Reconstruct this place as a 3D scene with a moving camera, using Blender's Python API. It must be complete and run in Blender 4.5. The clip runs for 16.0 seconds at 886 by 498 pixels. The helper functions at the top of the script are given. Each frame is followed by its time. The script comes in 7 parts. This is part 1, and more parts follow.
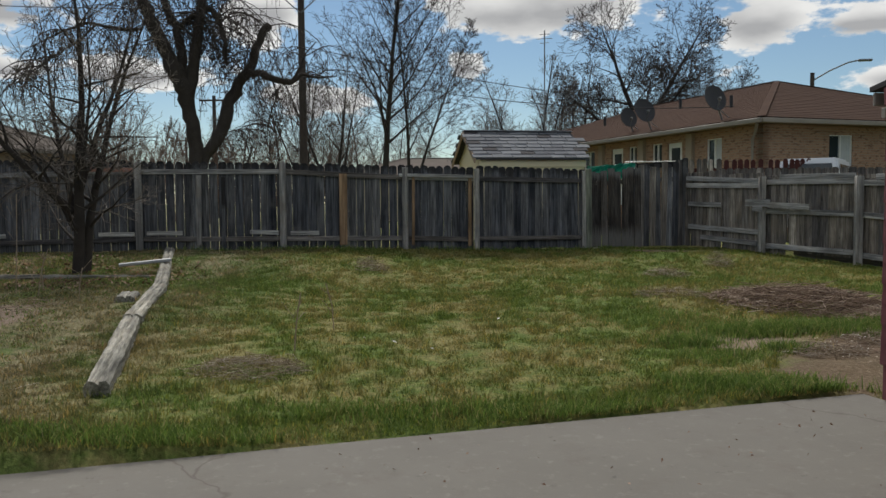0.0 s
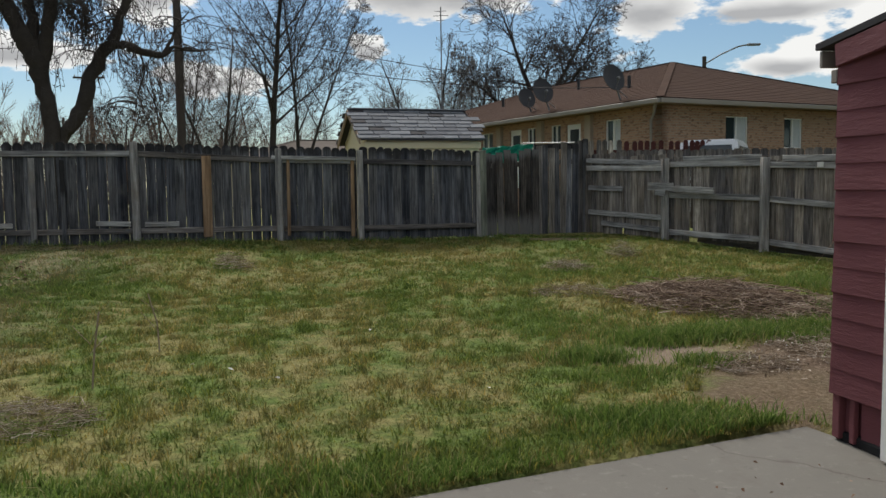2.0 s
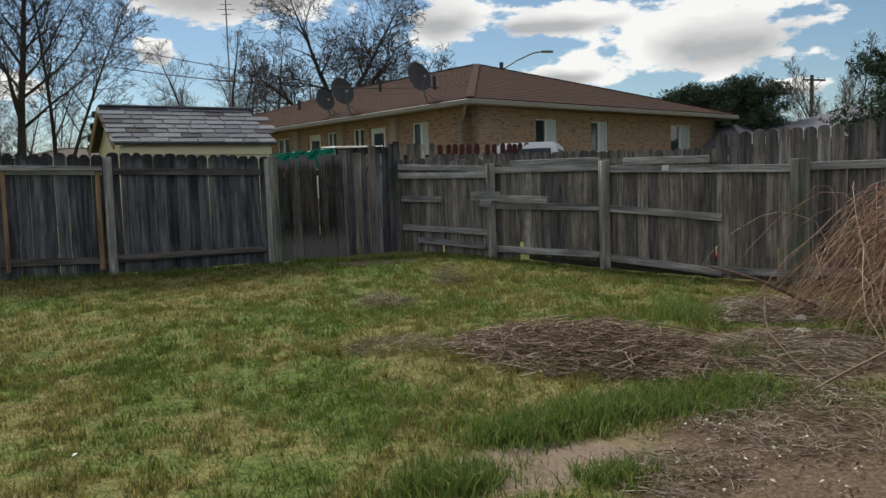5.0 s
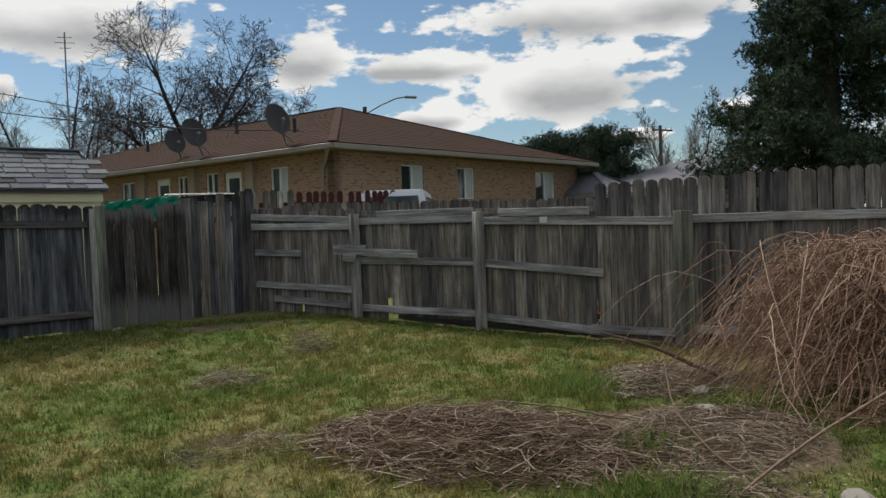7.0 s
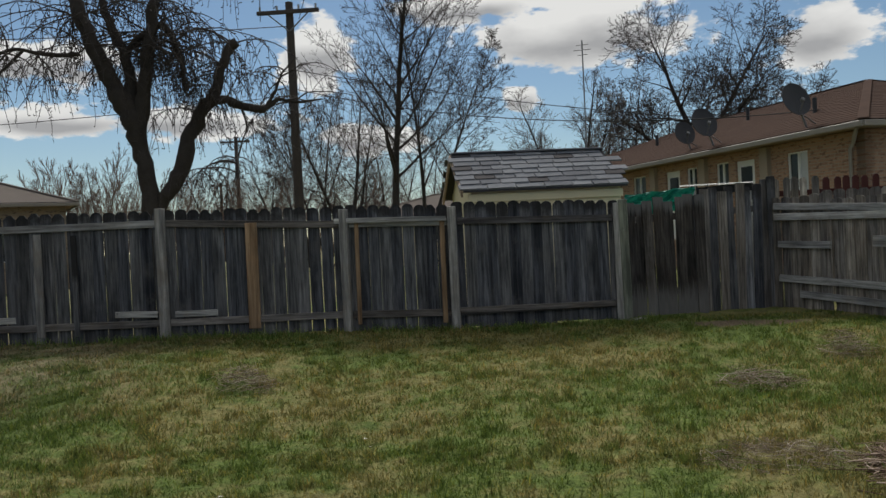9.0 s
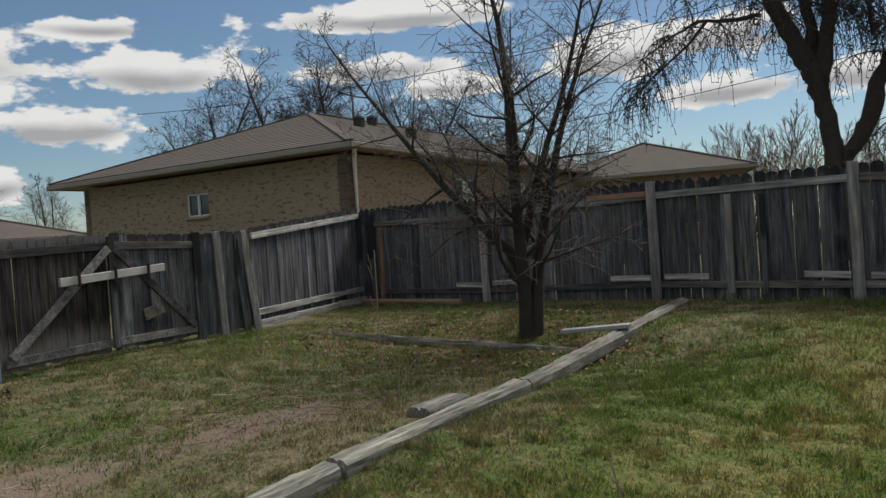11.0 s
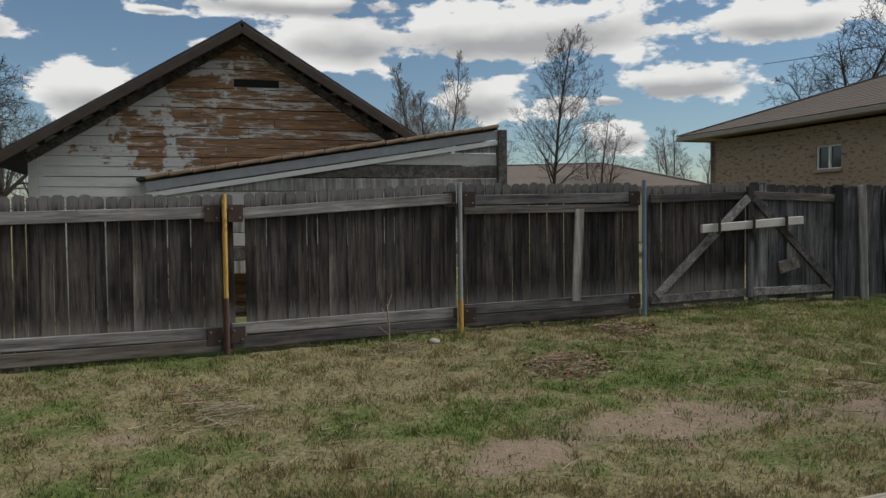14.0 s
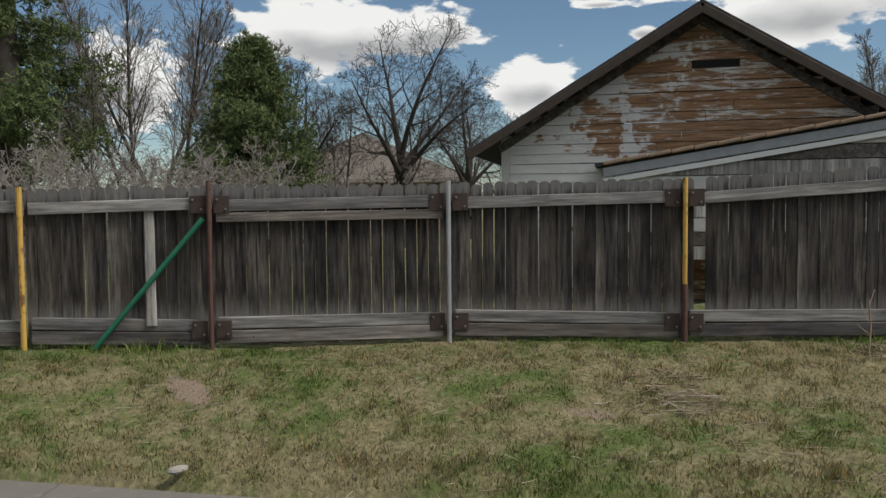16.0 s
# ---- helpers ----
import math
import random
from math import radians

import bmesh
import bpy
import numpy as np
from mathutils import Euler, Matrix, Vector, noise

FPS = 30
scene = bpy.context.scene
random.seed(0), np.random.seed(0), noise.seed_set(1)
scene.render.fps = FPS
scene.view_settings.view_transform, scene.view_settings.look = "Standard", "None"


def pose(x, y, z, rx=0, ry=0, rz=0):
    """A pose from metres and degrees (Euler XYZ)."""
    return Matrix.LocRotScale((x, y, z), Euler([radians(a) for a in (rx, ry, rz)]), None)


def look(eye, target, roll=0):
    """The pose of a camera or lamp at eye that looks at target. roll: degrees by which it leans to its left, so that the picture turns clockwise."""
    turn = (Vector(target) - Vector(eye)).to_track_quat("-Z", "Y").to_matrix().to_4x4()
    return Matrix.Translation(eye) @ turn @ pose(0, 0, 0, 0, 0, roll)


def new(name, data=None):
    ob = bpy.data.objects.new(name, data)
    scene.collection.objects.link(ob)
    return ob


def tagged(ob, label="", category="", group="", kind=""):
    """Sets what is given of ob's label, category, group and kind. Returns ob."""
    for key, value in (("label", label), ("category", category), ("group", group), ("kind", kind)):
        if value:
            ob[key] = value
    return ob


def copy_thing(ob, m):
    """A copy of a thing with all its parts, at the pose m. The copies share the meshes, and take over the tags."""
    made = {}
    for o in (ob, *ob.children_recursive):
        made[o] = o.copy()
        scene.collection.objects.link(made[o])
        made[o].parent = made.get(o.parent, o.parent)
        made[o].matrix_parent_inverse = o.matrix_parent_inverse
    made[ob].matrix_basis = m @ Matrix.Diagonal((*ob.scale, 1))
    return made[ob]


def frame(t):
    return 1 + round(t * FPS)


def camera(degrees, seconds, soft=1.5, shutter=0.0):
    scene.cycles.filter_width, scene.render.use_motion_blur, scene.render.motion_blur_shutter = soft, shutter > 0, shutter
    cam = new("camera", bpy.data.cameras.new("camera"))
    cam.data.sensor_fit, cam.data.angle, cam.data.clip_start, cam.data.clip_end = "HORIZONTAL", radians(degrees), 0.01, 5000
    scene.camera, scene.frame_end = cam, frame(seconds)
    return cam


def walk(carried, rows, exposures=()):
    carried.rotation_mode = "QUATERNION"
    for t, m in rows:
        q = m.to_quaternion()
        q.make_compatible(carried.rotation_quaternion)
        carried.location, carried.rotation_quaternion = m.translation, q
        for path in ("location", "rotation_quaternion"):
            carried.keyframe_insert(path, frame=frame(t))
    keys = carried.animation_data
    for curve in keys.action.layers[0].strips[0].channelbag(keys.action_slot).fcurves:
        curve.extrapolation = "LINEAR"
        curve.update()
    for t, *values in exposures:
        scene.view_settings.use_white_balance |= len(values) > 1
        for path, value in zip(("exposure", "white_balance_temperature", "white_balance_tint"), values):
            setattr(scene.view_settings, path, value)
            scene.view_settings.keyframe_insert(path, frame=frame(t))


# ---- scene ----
cam = camera(58.0, 16.0)
PATH = [
    (0, (0.044, 0.251, 1.390), (0.048, 2.248, 1.271), -0.50),
    (0.5, (0.103, 0.529, 1.407), (0.109, 2.525, 1.281), -0.40),
    (1, (0.192, 0.862, 1.405), (0.262, 2.856, 1.268), -0.30),
    (1.5, (0.402, 1.310, 1.436), (0.508, 3.302, 1.295), -0.80),
    (2, (0.426, 1.643, 1.421), (0.669, 3.621, 1.257), -0.80),
    (2.5, (0.548, 2.046, 1.411), (0.889, 4.008, 1.232), -1.10),
    (3, (0.710, 2.484, 1.451), (1.097, 4.437, 1.264), -1.50),
    (3.5, (0.755, 2.908, 1.454), (1.244, 4.837, 1.257), -1.70),
    (4, (0.784, 3.301, 1.456), (1.293, 5.224, 1.249), -1.90),
    (4.5, (0.884, 3.661, 1.476), (1.405, 5.581, 1.277), -1.90),
    (5, (0.976, 4.019, 1.480), (1.691, 5.880, 1.323), -1.90),
    (5.2, (1.017, 4.152, 1.482), (1.829, 5.974, 1.333), -2.00),
    (7.3, (1.440, 5.050, 1.600), (2.462, 6.768, 1.551), -2.12),
    (7.5, (1.400, 5.080, 1.600), (2.358, 6.835, 1.554), -1.98),
    (8, (1.350, 5.130, 1.605), (2.040, 7.007, 1.569), -2.15),
    (8.5, (1.315, 5.170, 1.607), (1.614, 7.147, 1.578), -2.71),
    (9, (1.280, 5.200, 1.605), (1.135, 7.195, 1.577), -2.84),
    (9.5, (1.235, 5.240, 1.600), (0.700, 7.167, 1.578), -3.04),
    (10, (1.180, 5.270, 1.592), (0.237, 7.033, 1.572), -3.00),
    (10.2, (1.155, 5.280, 1.588), (0.068, 6.959, 1.567), -3.49),
    (12.3, (0.968, 5.248, 1.559), (-0.915, 5.919, 1.495), -2.00),
    (12.5, (0.953, 5.223, 1.570), (-0.954, 5.818, 1.500), -1.80),
    (13, (0.915, 5.142, 1.563), (-1.049, 5.512, 1.485), -1.50),
    (13.5, (0.886, 5.067, 1.567), (-1.107, 5.202, 1.488), -1.20),
    (14, (0.864, 5.003, 1.559), (-1.134, 4.945, 1.478), -0.70),
    (14.5, (0.847, 4.959, 1.557), (-1.141, 4.758, 1.474), -0.40),
    (15, (0.835, 4.914, 1.545), (-1.125, 4.525, 1.461), -0.00),
    (15.5, (0.845, 4.860, 1.529), (-1.027, 4.162, 1.437), -0.10),
    (16, (0.862, 4.785, 1.541), (-0.830, 3.723, 1.438), -0.50),
]
walk(cam, [(t, look(eye, target, roll)) for t, eye, target, roll in PATH], [(0.0, 0.02), (1.5, 0.1), (3.0, 0.25), (5.0, 0.2), (7.5, 0.02), (9.0, -0.12), (10.2, -0.12), (12.5, -0.02), (14.0, -0.03), (15.0, -0.03), (16.0, 0.1)])

# ---- sky and sun: broken cloud, the sun behind it ahead of the first view ----
SUN_AZ, SUN_EL = radians(-12), radians(48)
world = bpy.data.worlds.new("sky")
scene.world = world
world.use_nodes = True
wn, wl = world.node_tree.nodes, world.node_tree.links
wn.clear()
w_out, w_bg = wn.new("ShaderNodeOutputWorld"), wn.new("ShaderNodeBackground")
w_sky = wn.new("ShaderNodeTexSky")
w_sky.sky_type, w_sky.sun_disc, w_sky.sun_elevation, w_sky.sun_rotation = "NISHITA", False, SUN_EL, SUN_AZ
w_sky.air_density, w_sky.dust_density, w_sky.ozone_density = 1.0, 0.15, 3.0
w_co = wn.new("ShaderNodeTexCoord")
w_pos = wn.new("ShaderNodeMapping")
w_pos.inputs["Scale"].default_value = (1.0, 1.0, 2.3)
wl.new(w_co.outputs["Generated"], w_pos.inputs[0])


def wnoise(scale, detail, rough, shift_by):
    n, shift = wn.new("ShaderNodeTexNoise"), wn.new("ShaderNodeVectorMath")
    shift.inputs[1].default_value = shift_by
    wl.new(w_pos.outputs[0], shift.inputs[0])
    wl.new(shift.outputs[0], n.inputs["Vector"])
    n.inputs["Scale"].default_value, n.inputs["Detail"].default_value, n.inputs["Roughness"].default_value = scale, detail, rough
    return n.outputs[0]


# cumulus banks seen from the yard: azimuth, elevation, half width and half height in degrees
CLOUDS_NORTH = [(43.1, 14.2, 10.2, 1.9), (40.3, 9.7, 5.8, 2.9), (29.6, 11.1, 5.2, 1.1), (30.3, 7.6, 2.8, 1.1), (21.4, 12.0, 3.0, 2.2), (6.2, 13.7, 7.4, 2.3), (44.8, 5.6, 2.1, .7), (51.4, 7.0, 1.2, .9), (1.8, 9.5, 1.3, 1.0),
                (-2.7, 15.9, 5.2, 1.1), (-30.0, 12.4, 5.9, 1.4), (-21.5, 8.7, 5.5, 1.1), (-12.4, 13.4, 2.4, 2.3), (-29.8, 8.7, 4.6, 1.0), (-9.2, 7.3, 4.0, 1.1)]
CLOUDS_WEST = [(-37.2, 11.9, 4.4, 1.6), (-52.1, 15.7, 8.7, 1.0), (-54.0, 12.3, 5.1, 1.0), (-48.8, 10.8, 4.0, .8), (-36.1, 16.6, 4.8, .5), (-98.5, 12.4, 4.9, 2.0), (-85.7, 12.8, 9.8, 2.2), (-69.0, 12.4, 5.2, 1.4), (-74.8, 8.9, 4.4, 1.2),
               (-88.9, 8.2, 3.3, 1.7), (-83.2, 7.7, 1.8, .8), (-79.3, 5.3, 2.4, 1.1), (-72.6, 15.2, 3.6, .7), (-79.8, 7.9, 1.1, .4)]
CLOUDS_SOUTH = [(-122.5, 12.3, 2.9, 1.4), (-116.0, 8.5, 2.6, 1.9), (-102.1, 14.6, 7.9, .9), (-111.0, 13.8, 1.4, .3), (-128.9, 11.9, 7.6, 2.3), (-107.8, 11.8, 1.1, .5), (-143.2, 8.3, 2.4, 3.3), (-149.0, 4.5, 3.2, 2.1)]
SEED = (5.6, 2.2, 4.1)
w_big = wnoise(4.6, 9.0, 0.5, SEED)
w_puff = wnoise(21.0, 8.0, 0.56, (1.3, 7.7, 0.4))
w_lump = wnoise(9.0, 5.0, 0.5, (3.3, 0.7, 2.4))


def wmath(op, a, b, c=None):
    m = wn.new("ShaderNodeMath")
    m.operation = op
    for i, v in enumerate((a, b, c)):
        if v is None:
            continue
        if isinstance(v, (int, float)):
            m.inputs[i].default_value = v
        else:
            wl.new(v, m.inputs[i])
    return m.outputs[0]


def wrange(v, lo, hi, a=0.0, b=1.0):
    m = wn.new("ShaderNodeMapRange")
    m.interpolation_type = "SMOOTHSTEP"
    for k, q in (("From Min", lo), ("From Max", hi), ("To Min", a), ("To Max", b)):
        m.inputs[k].default_value = q
    wl.new(v, m.inputs["Value"])
    return m.outputs[0]


w_near, w_low = None, None
for az, el, hw, hh in CLOUDS_NORTH + CLOUDS_WEST + CLOUDS_SOUTH:
    az, el = radians(az), radians(el)
    w_map, w_len, w_sep = wn.new("ShaderNodeMapping"), wn.new("ShaderNodeVectorMath"), wn.new("ShaderNodeSeparateXYZ")
    w_map.vector_type, w_len.operation = "TEXTURE", "LENGTH"
    w_map.inputs["Location"].default_value = (math.sin(az) * math.cos(el), math.cos(az) * math.cos(el), math.sin(el))
    w_map.inputs["Rotation"].default_value = (0, 0, -az)
    w_map.inputs["Scale"].default_value = (radians(hw), 0.5, radians(hh))
    wl.new(w_co.outputs["Generated"], w_map.inputs[0])
    wl.new(w_map.outputs[0], w_len.inputs[0])
    wl.new(w_map.outputs[0], w_sep.inputs[0])
    # how low in its bank a point lies, where it is inside the bank
    low = wmath("MULTIPLY", wrange(w_len.outputs["Value"], 1.3, 0.4), wrange(w_sep.outputs[2], 0.55, -0.55))
    w_near = w_len.outputs["Value"] if w_near is None else wmath("SMOOTH_MIN", w_near, w_len.outputs["Value"], 0.25)
    w_low = low if w_low is None else wmath("MAXIMUM", w_low, low)
w_edge = wmath("MULTIPLY_ADD", w_puff, 2.6, wmath("MULTIPLY_ADD", w_lump, 2.2, wmath("ADD", w_near, -2.36)))
w_bank = wrange(w_edge, 1.18, 0.84)
w_dir = wn.new("ShaderNodeSeparateXYZ")
wl.new(w_co.outputs["Generated"], w_dir.inputs[0])
w_open = wmath("MULTIPLY", wrange(w_big, 0.468, 0.512), wmath("MAXIMUM", wrange(w_dir.outputs[2], 0.29, 0.37), wrange(w_dir.outputs[0], 0.82, 0.9)))
w_cover = wmath("MAXIMUM", w_bank, w_open)
w_shade = wmath("MULTIPLY_ADD", w_lump, 0.9, wmath("MULTIPLY_ADD", w_low, 0.62, -0.32))
w_tone = wn.new("ShaderNodeValToRGB")
w_tone.color_ramp.elements[0].position, w_tone.color_ramp.elements[0].color = 0.18, (9.6, 9.6, 9.4, 1)
w_tone.color_ramp.elements[1].position, w_tone.color_ramp.elements[1].color = 0.66, (4.7, 4.75, 4.85, 1)
wl.new(w_shade, w_tone.inputs[0])
w_mix = wn.new("ShaderNodeMix")
w_mix.data_type = "RGBA"
wl.new(w_cover, w_mix.inputs[0])
w_deep = wn.new("ShaderNodeMix")
w_deep.data_type, w_deep.blend_type = "RGBA", "MULTIPLY"
w_deep.inputs[0].default_value, w_deep.inputs[7].default_value = 1.0, (0.88, 0.91, 0.88, 1)
wl.new(w_sky.outputs[0], w_deep.inputs[6])
wl.new(w_deep.outputs[2], w_mix.inputs[6])
wl.new(w_tone.outputs[0], w_mix.inputs[7])
wl.new(w_mix.outputs[2], w_bg.inputs[0])
w_bg.inputs[1].default_value = 0.085
wl.new(w_bg.outputs[0], w_out.inputs[0])

sun = new("sun", bpy.data.lights.new("sun", "SUN"))
sun.data.energy, sun.data.angle, sun.data.color = 3.4, radians(16), (1.0, 0.95, 0.88)
sun.matrix_world = look((math.sin(SUN_AZ) * 20, math.cos(SUN_AZ) * 20, math.tan(SUN_EL) * 20), (0, 0, 0))

# ---- materials ----
def material(name, rough=0.85, spec=0.3, metal=0.0):
    m = bpy.data.materials.new(name)
    m.use_nodes = True
    b = m.node_tree.nodes["Principled BSDF"]
    b.inputs["Roughness"].default_value, b.inputs["Specular IOR Level"].default_value, b.inputs["Metallic"].default_value = rough, spec, metal
    return m, m.node_tree.nodes, m.node_tree.links, b


def coords(n, l, scale=(1, 1, 1), vary=False, kind="Object"):
    co, mp = n.new("ShaderNodeTexCoord"), n.new("ShaderNodeMapping")
    mp.inputs["Scale"].default_value = scale
    l.new(co.outputs[kind], mp.inputs[0])
    if vary:
        info, mul = n.new("ShaderNodeObjectInfo"), n.new("ShaderNodeMath")
        mul.operation, mul.inputs[1].default_value = "MULTIPLY", 63.0
        l.new(info.outputs["Random"], mul.inputs[0])
        l.new(mul.outputs[0], mp.inputs["Location"])
    return mp.outputs[0]


def noise_node(n, l, vec, scale, detail=4.0, rough=0.6):
    t = n.new("ShaderNodeTexNoise")
    t.inputs["Scale"].default_value, t.inputs["Detail"].default_value, t.inputs["Roughness"].default_value = scale, detail, rough
    l.new(vec, t.inputs["Vector"])
    return t.outputs[0]


def ramp(n, l, fac, *stops):
    r = n.new("ShaderNodeValToRGB")
    e = r.color_ramp.elements
    while len(e) < len(stops):
        e.new(0.5)
    for el, (p, c) in zip(e, stops):
        el.position, el.color = p, (*c, 1) if len(c) == 3 else c
    l.new(fac, r.inputs[0])
    return r.outputs[0]


def mix(n, l, fac, a, b, mode="MIX"):
    x = n.new("ShaderNodeMix")
    x.data_type, x.blend_type = "RGBA", mode
    for i, v in ((0, fac), (6, a), (7, b)):
        if isinstance(v, (int, float)):
            x.inputs[i].default_value = v
        elif isinstance(v, tuple):
            x.inputs[i].default_value = (*v, 1)
        else:
            l.new(v, x.inputs[i])
    return x.outputs[2]


def relief(n, l, b, height, strength=0.4, dist=0.01):
    u = n.new("ShaderNodeBump")
    u.inputs["Strength"].default_value, u.inputs["Distance"].default_value = strength, dist
    l.new(height, u.inputs["Height"])
    l.new(u.outputs[0], b.inputs["Normal"])


def grey(n, l, fac, lo, hi, a=0.0, b=1.0):
    r = n.new("ShaderNodeMapRange")
    for k, v in (("From Min", lo), ("From Max", hi), ("To Min", a), ("To Max", b)):
        r.inputs[k].default_value = v
    l.new(fac, r.inputs[0])
    return r.outputs[0]


def plain(name, colour, rough=0.8, spread=0.25, scale=3.0, fine=40.0, metal=0.0, spec=0.3, bump=0.2, vary=True):
    """A surface of one colour with cloudy stains, fine grain and a little relief."""
    m, n, l, b = material(name, rough, spec, metal)
    vec = coords(n, l, vary=vary)
    big, small = noise_node(n, l, vec, scale), noise_node(n, l, vec, fine, 3.0)
    lo, hi = tuple(c * (1 - spread) for c in colour), tuple(min(1, c * (1 + spread)) for c in colour)
    c = mix(n, l, big, lo, hi)
    c = mix(n, l, grey(n, l, small, 0.3, 0.7, 0.0, 0.35), c, lo)
    l.new(c, b.inputs["Base Color"])
    relief(n, l, b, small, bump, 0.004)
    return m


def wood(name, dark, light, warm, axis=2, stain=0.0, top=0.0, calm=False, foot=0.0, head=0.0):
    """Weathered timber: grain drawn out along one axis, board-to-board change, stains and dark tips."""
    m, n, l, b = material(name, 0.9, 0.2)
    sc = [38, 38, 38]
    sc[axis] = 2.2
    vec, blot = coords(n, l, tuple(sc), True), coords(n, l, (1, 1, 1), True)
    info = n.new("ShaderNodeObjectInfo")
    grain = noise_node(n, l, vec, 1.0, 6.0, 0.7)
    c = ramp(n, l, grain, (0.34, dark), (0.66, light))
    tone = ramp(n, l, info.outputs["Random"], *(((0.0, (0.85, 0.85, 0.86)), (1.0, (1.15, 1.14, 1.12))) if calm else ((0.0, (0.5, 0.5, 0.54)), (0.3, (0.8, 0.79, 0.8)), (0.6, (1.0, 0.94, 0.87)), (0.88, (1.12, 1.08, 1.03)), (1.0, (1.6, 1.56, 1.5)))))
    c = mix(n, l, 1.0, c, tone, "MULTIPLY")
    streak = noise_node(n, l, coords(n, l, tuple(v / 4 if v > 5 else 0.7 for v in sc), True), 1.0, 5.0, 0.65)
    c = mix(n, l, 1.0, c, ramp(n, l, streak, (0.32, (0.45, 0.45, 0.46)), (0.5, (0.95, 0.95, 0.95)), (0.68, (1.5, 1.48, 1.45))), "MULTIPLY")
    spots = noise_node(n, l, blot, 3.0, 5.0, 0.7)
    c = mix(n, l, grey(n, l, spots, 0.52, 0.75, 0.0, 0.7), c, warm)
    dark_spots = noise_node(n, l, blot, 1.3, 4.0, 0.6)
    c = mix(n, l, grey(n, l, dark_spots, 0.5, 0.72, 0.0, 0.55 + stain), c, tuple(v * 0.45 for v in dark))
    knots = n.new("ShaderNodeTexVoronoi")
    knots.inputs["Scale"].default_value = 4.5
    l.new(coords(n, l, (1.6, 1.6, 0.7), True), knots.inputs["Vector"])
    c = mix(n, l, grey(n, l, knots.outputs["Distance"], 0.02, 0.06, 0.75, 0.0), c, tuple(v * 0.3 for v in dark))
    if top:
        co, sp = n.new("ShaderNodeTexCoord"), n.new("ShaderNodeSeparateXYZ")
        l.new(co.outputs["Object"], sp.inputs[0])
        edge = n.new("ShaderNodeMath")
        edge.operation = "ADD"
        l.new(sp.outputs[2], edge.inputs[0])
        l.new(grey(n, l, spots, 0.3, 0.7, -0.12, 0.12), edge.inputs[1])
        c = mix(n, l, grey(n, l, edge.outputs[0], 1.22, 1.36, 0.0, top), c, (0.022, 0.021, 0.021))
    if foot:
        co, sp = n.new("ShaderNodeTexCoord"), n.new("ShaderNodeSeparateXYZ")
        l.new(co.outputs["Object"], sp.inputs[0])
        edge = n.new("ShaderNodeMath")
        edge.operation = "ADD"
        l.new(sp.outputs[2], edge.inputs[0])
        l.new(grey(n, l, grain, 0.3, 0.7, -0.16, 0.16), edge.inputs[1])
        c = mix(n, l, grey(n, l, edge.outputs[0], 0.38, 0.2, 0.0, foot), c, (0.21, 0.2, 0.19))
    if head:
        co, sp = n.new("ShaderNodeTexCoord"), n.new("ShaderNodeSeparateXYZ")
        l.new(co.outputs["Object"], sp.inputs[0])
        edge = n.new("ShaderNodeMath")
        edge.operation = "ADD"
        l.new(sp.outputs[2], edge.inputs[0])
        l.new(grey(n, l, grain, 0.3, 0.7, -0.05, 0.05), edge.inputs[1])
        c = mix(n, l, grey(n, l, edge.outputs[0], 1.24, 1.34, 0.0, head), c, (0.2, 0.197, 0.195))
    l.new(c, b.inputs["Base Color"])
    relief(n, l, b, grain, 0.55, 0.006)
    return m


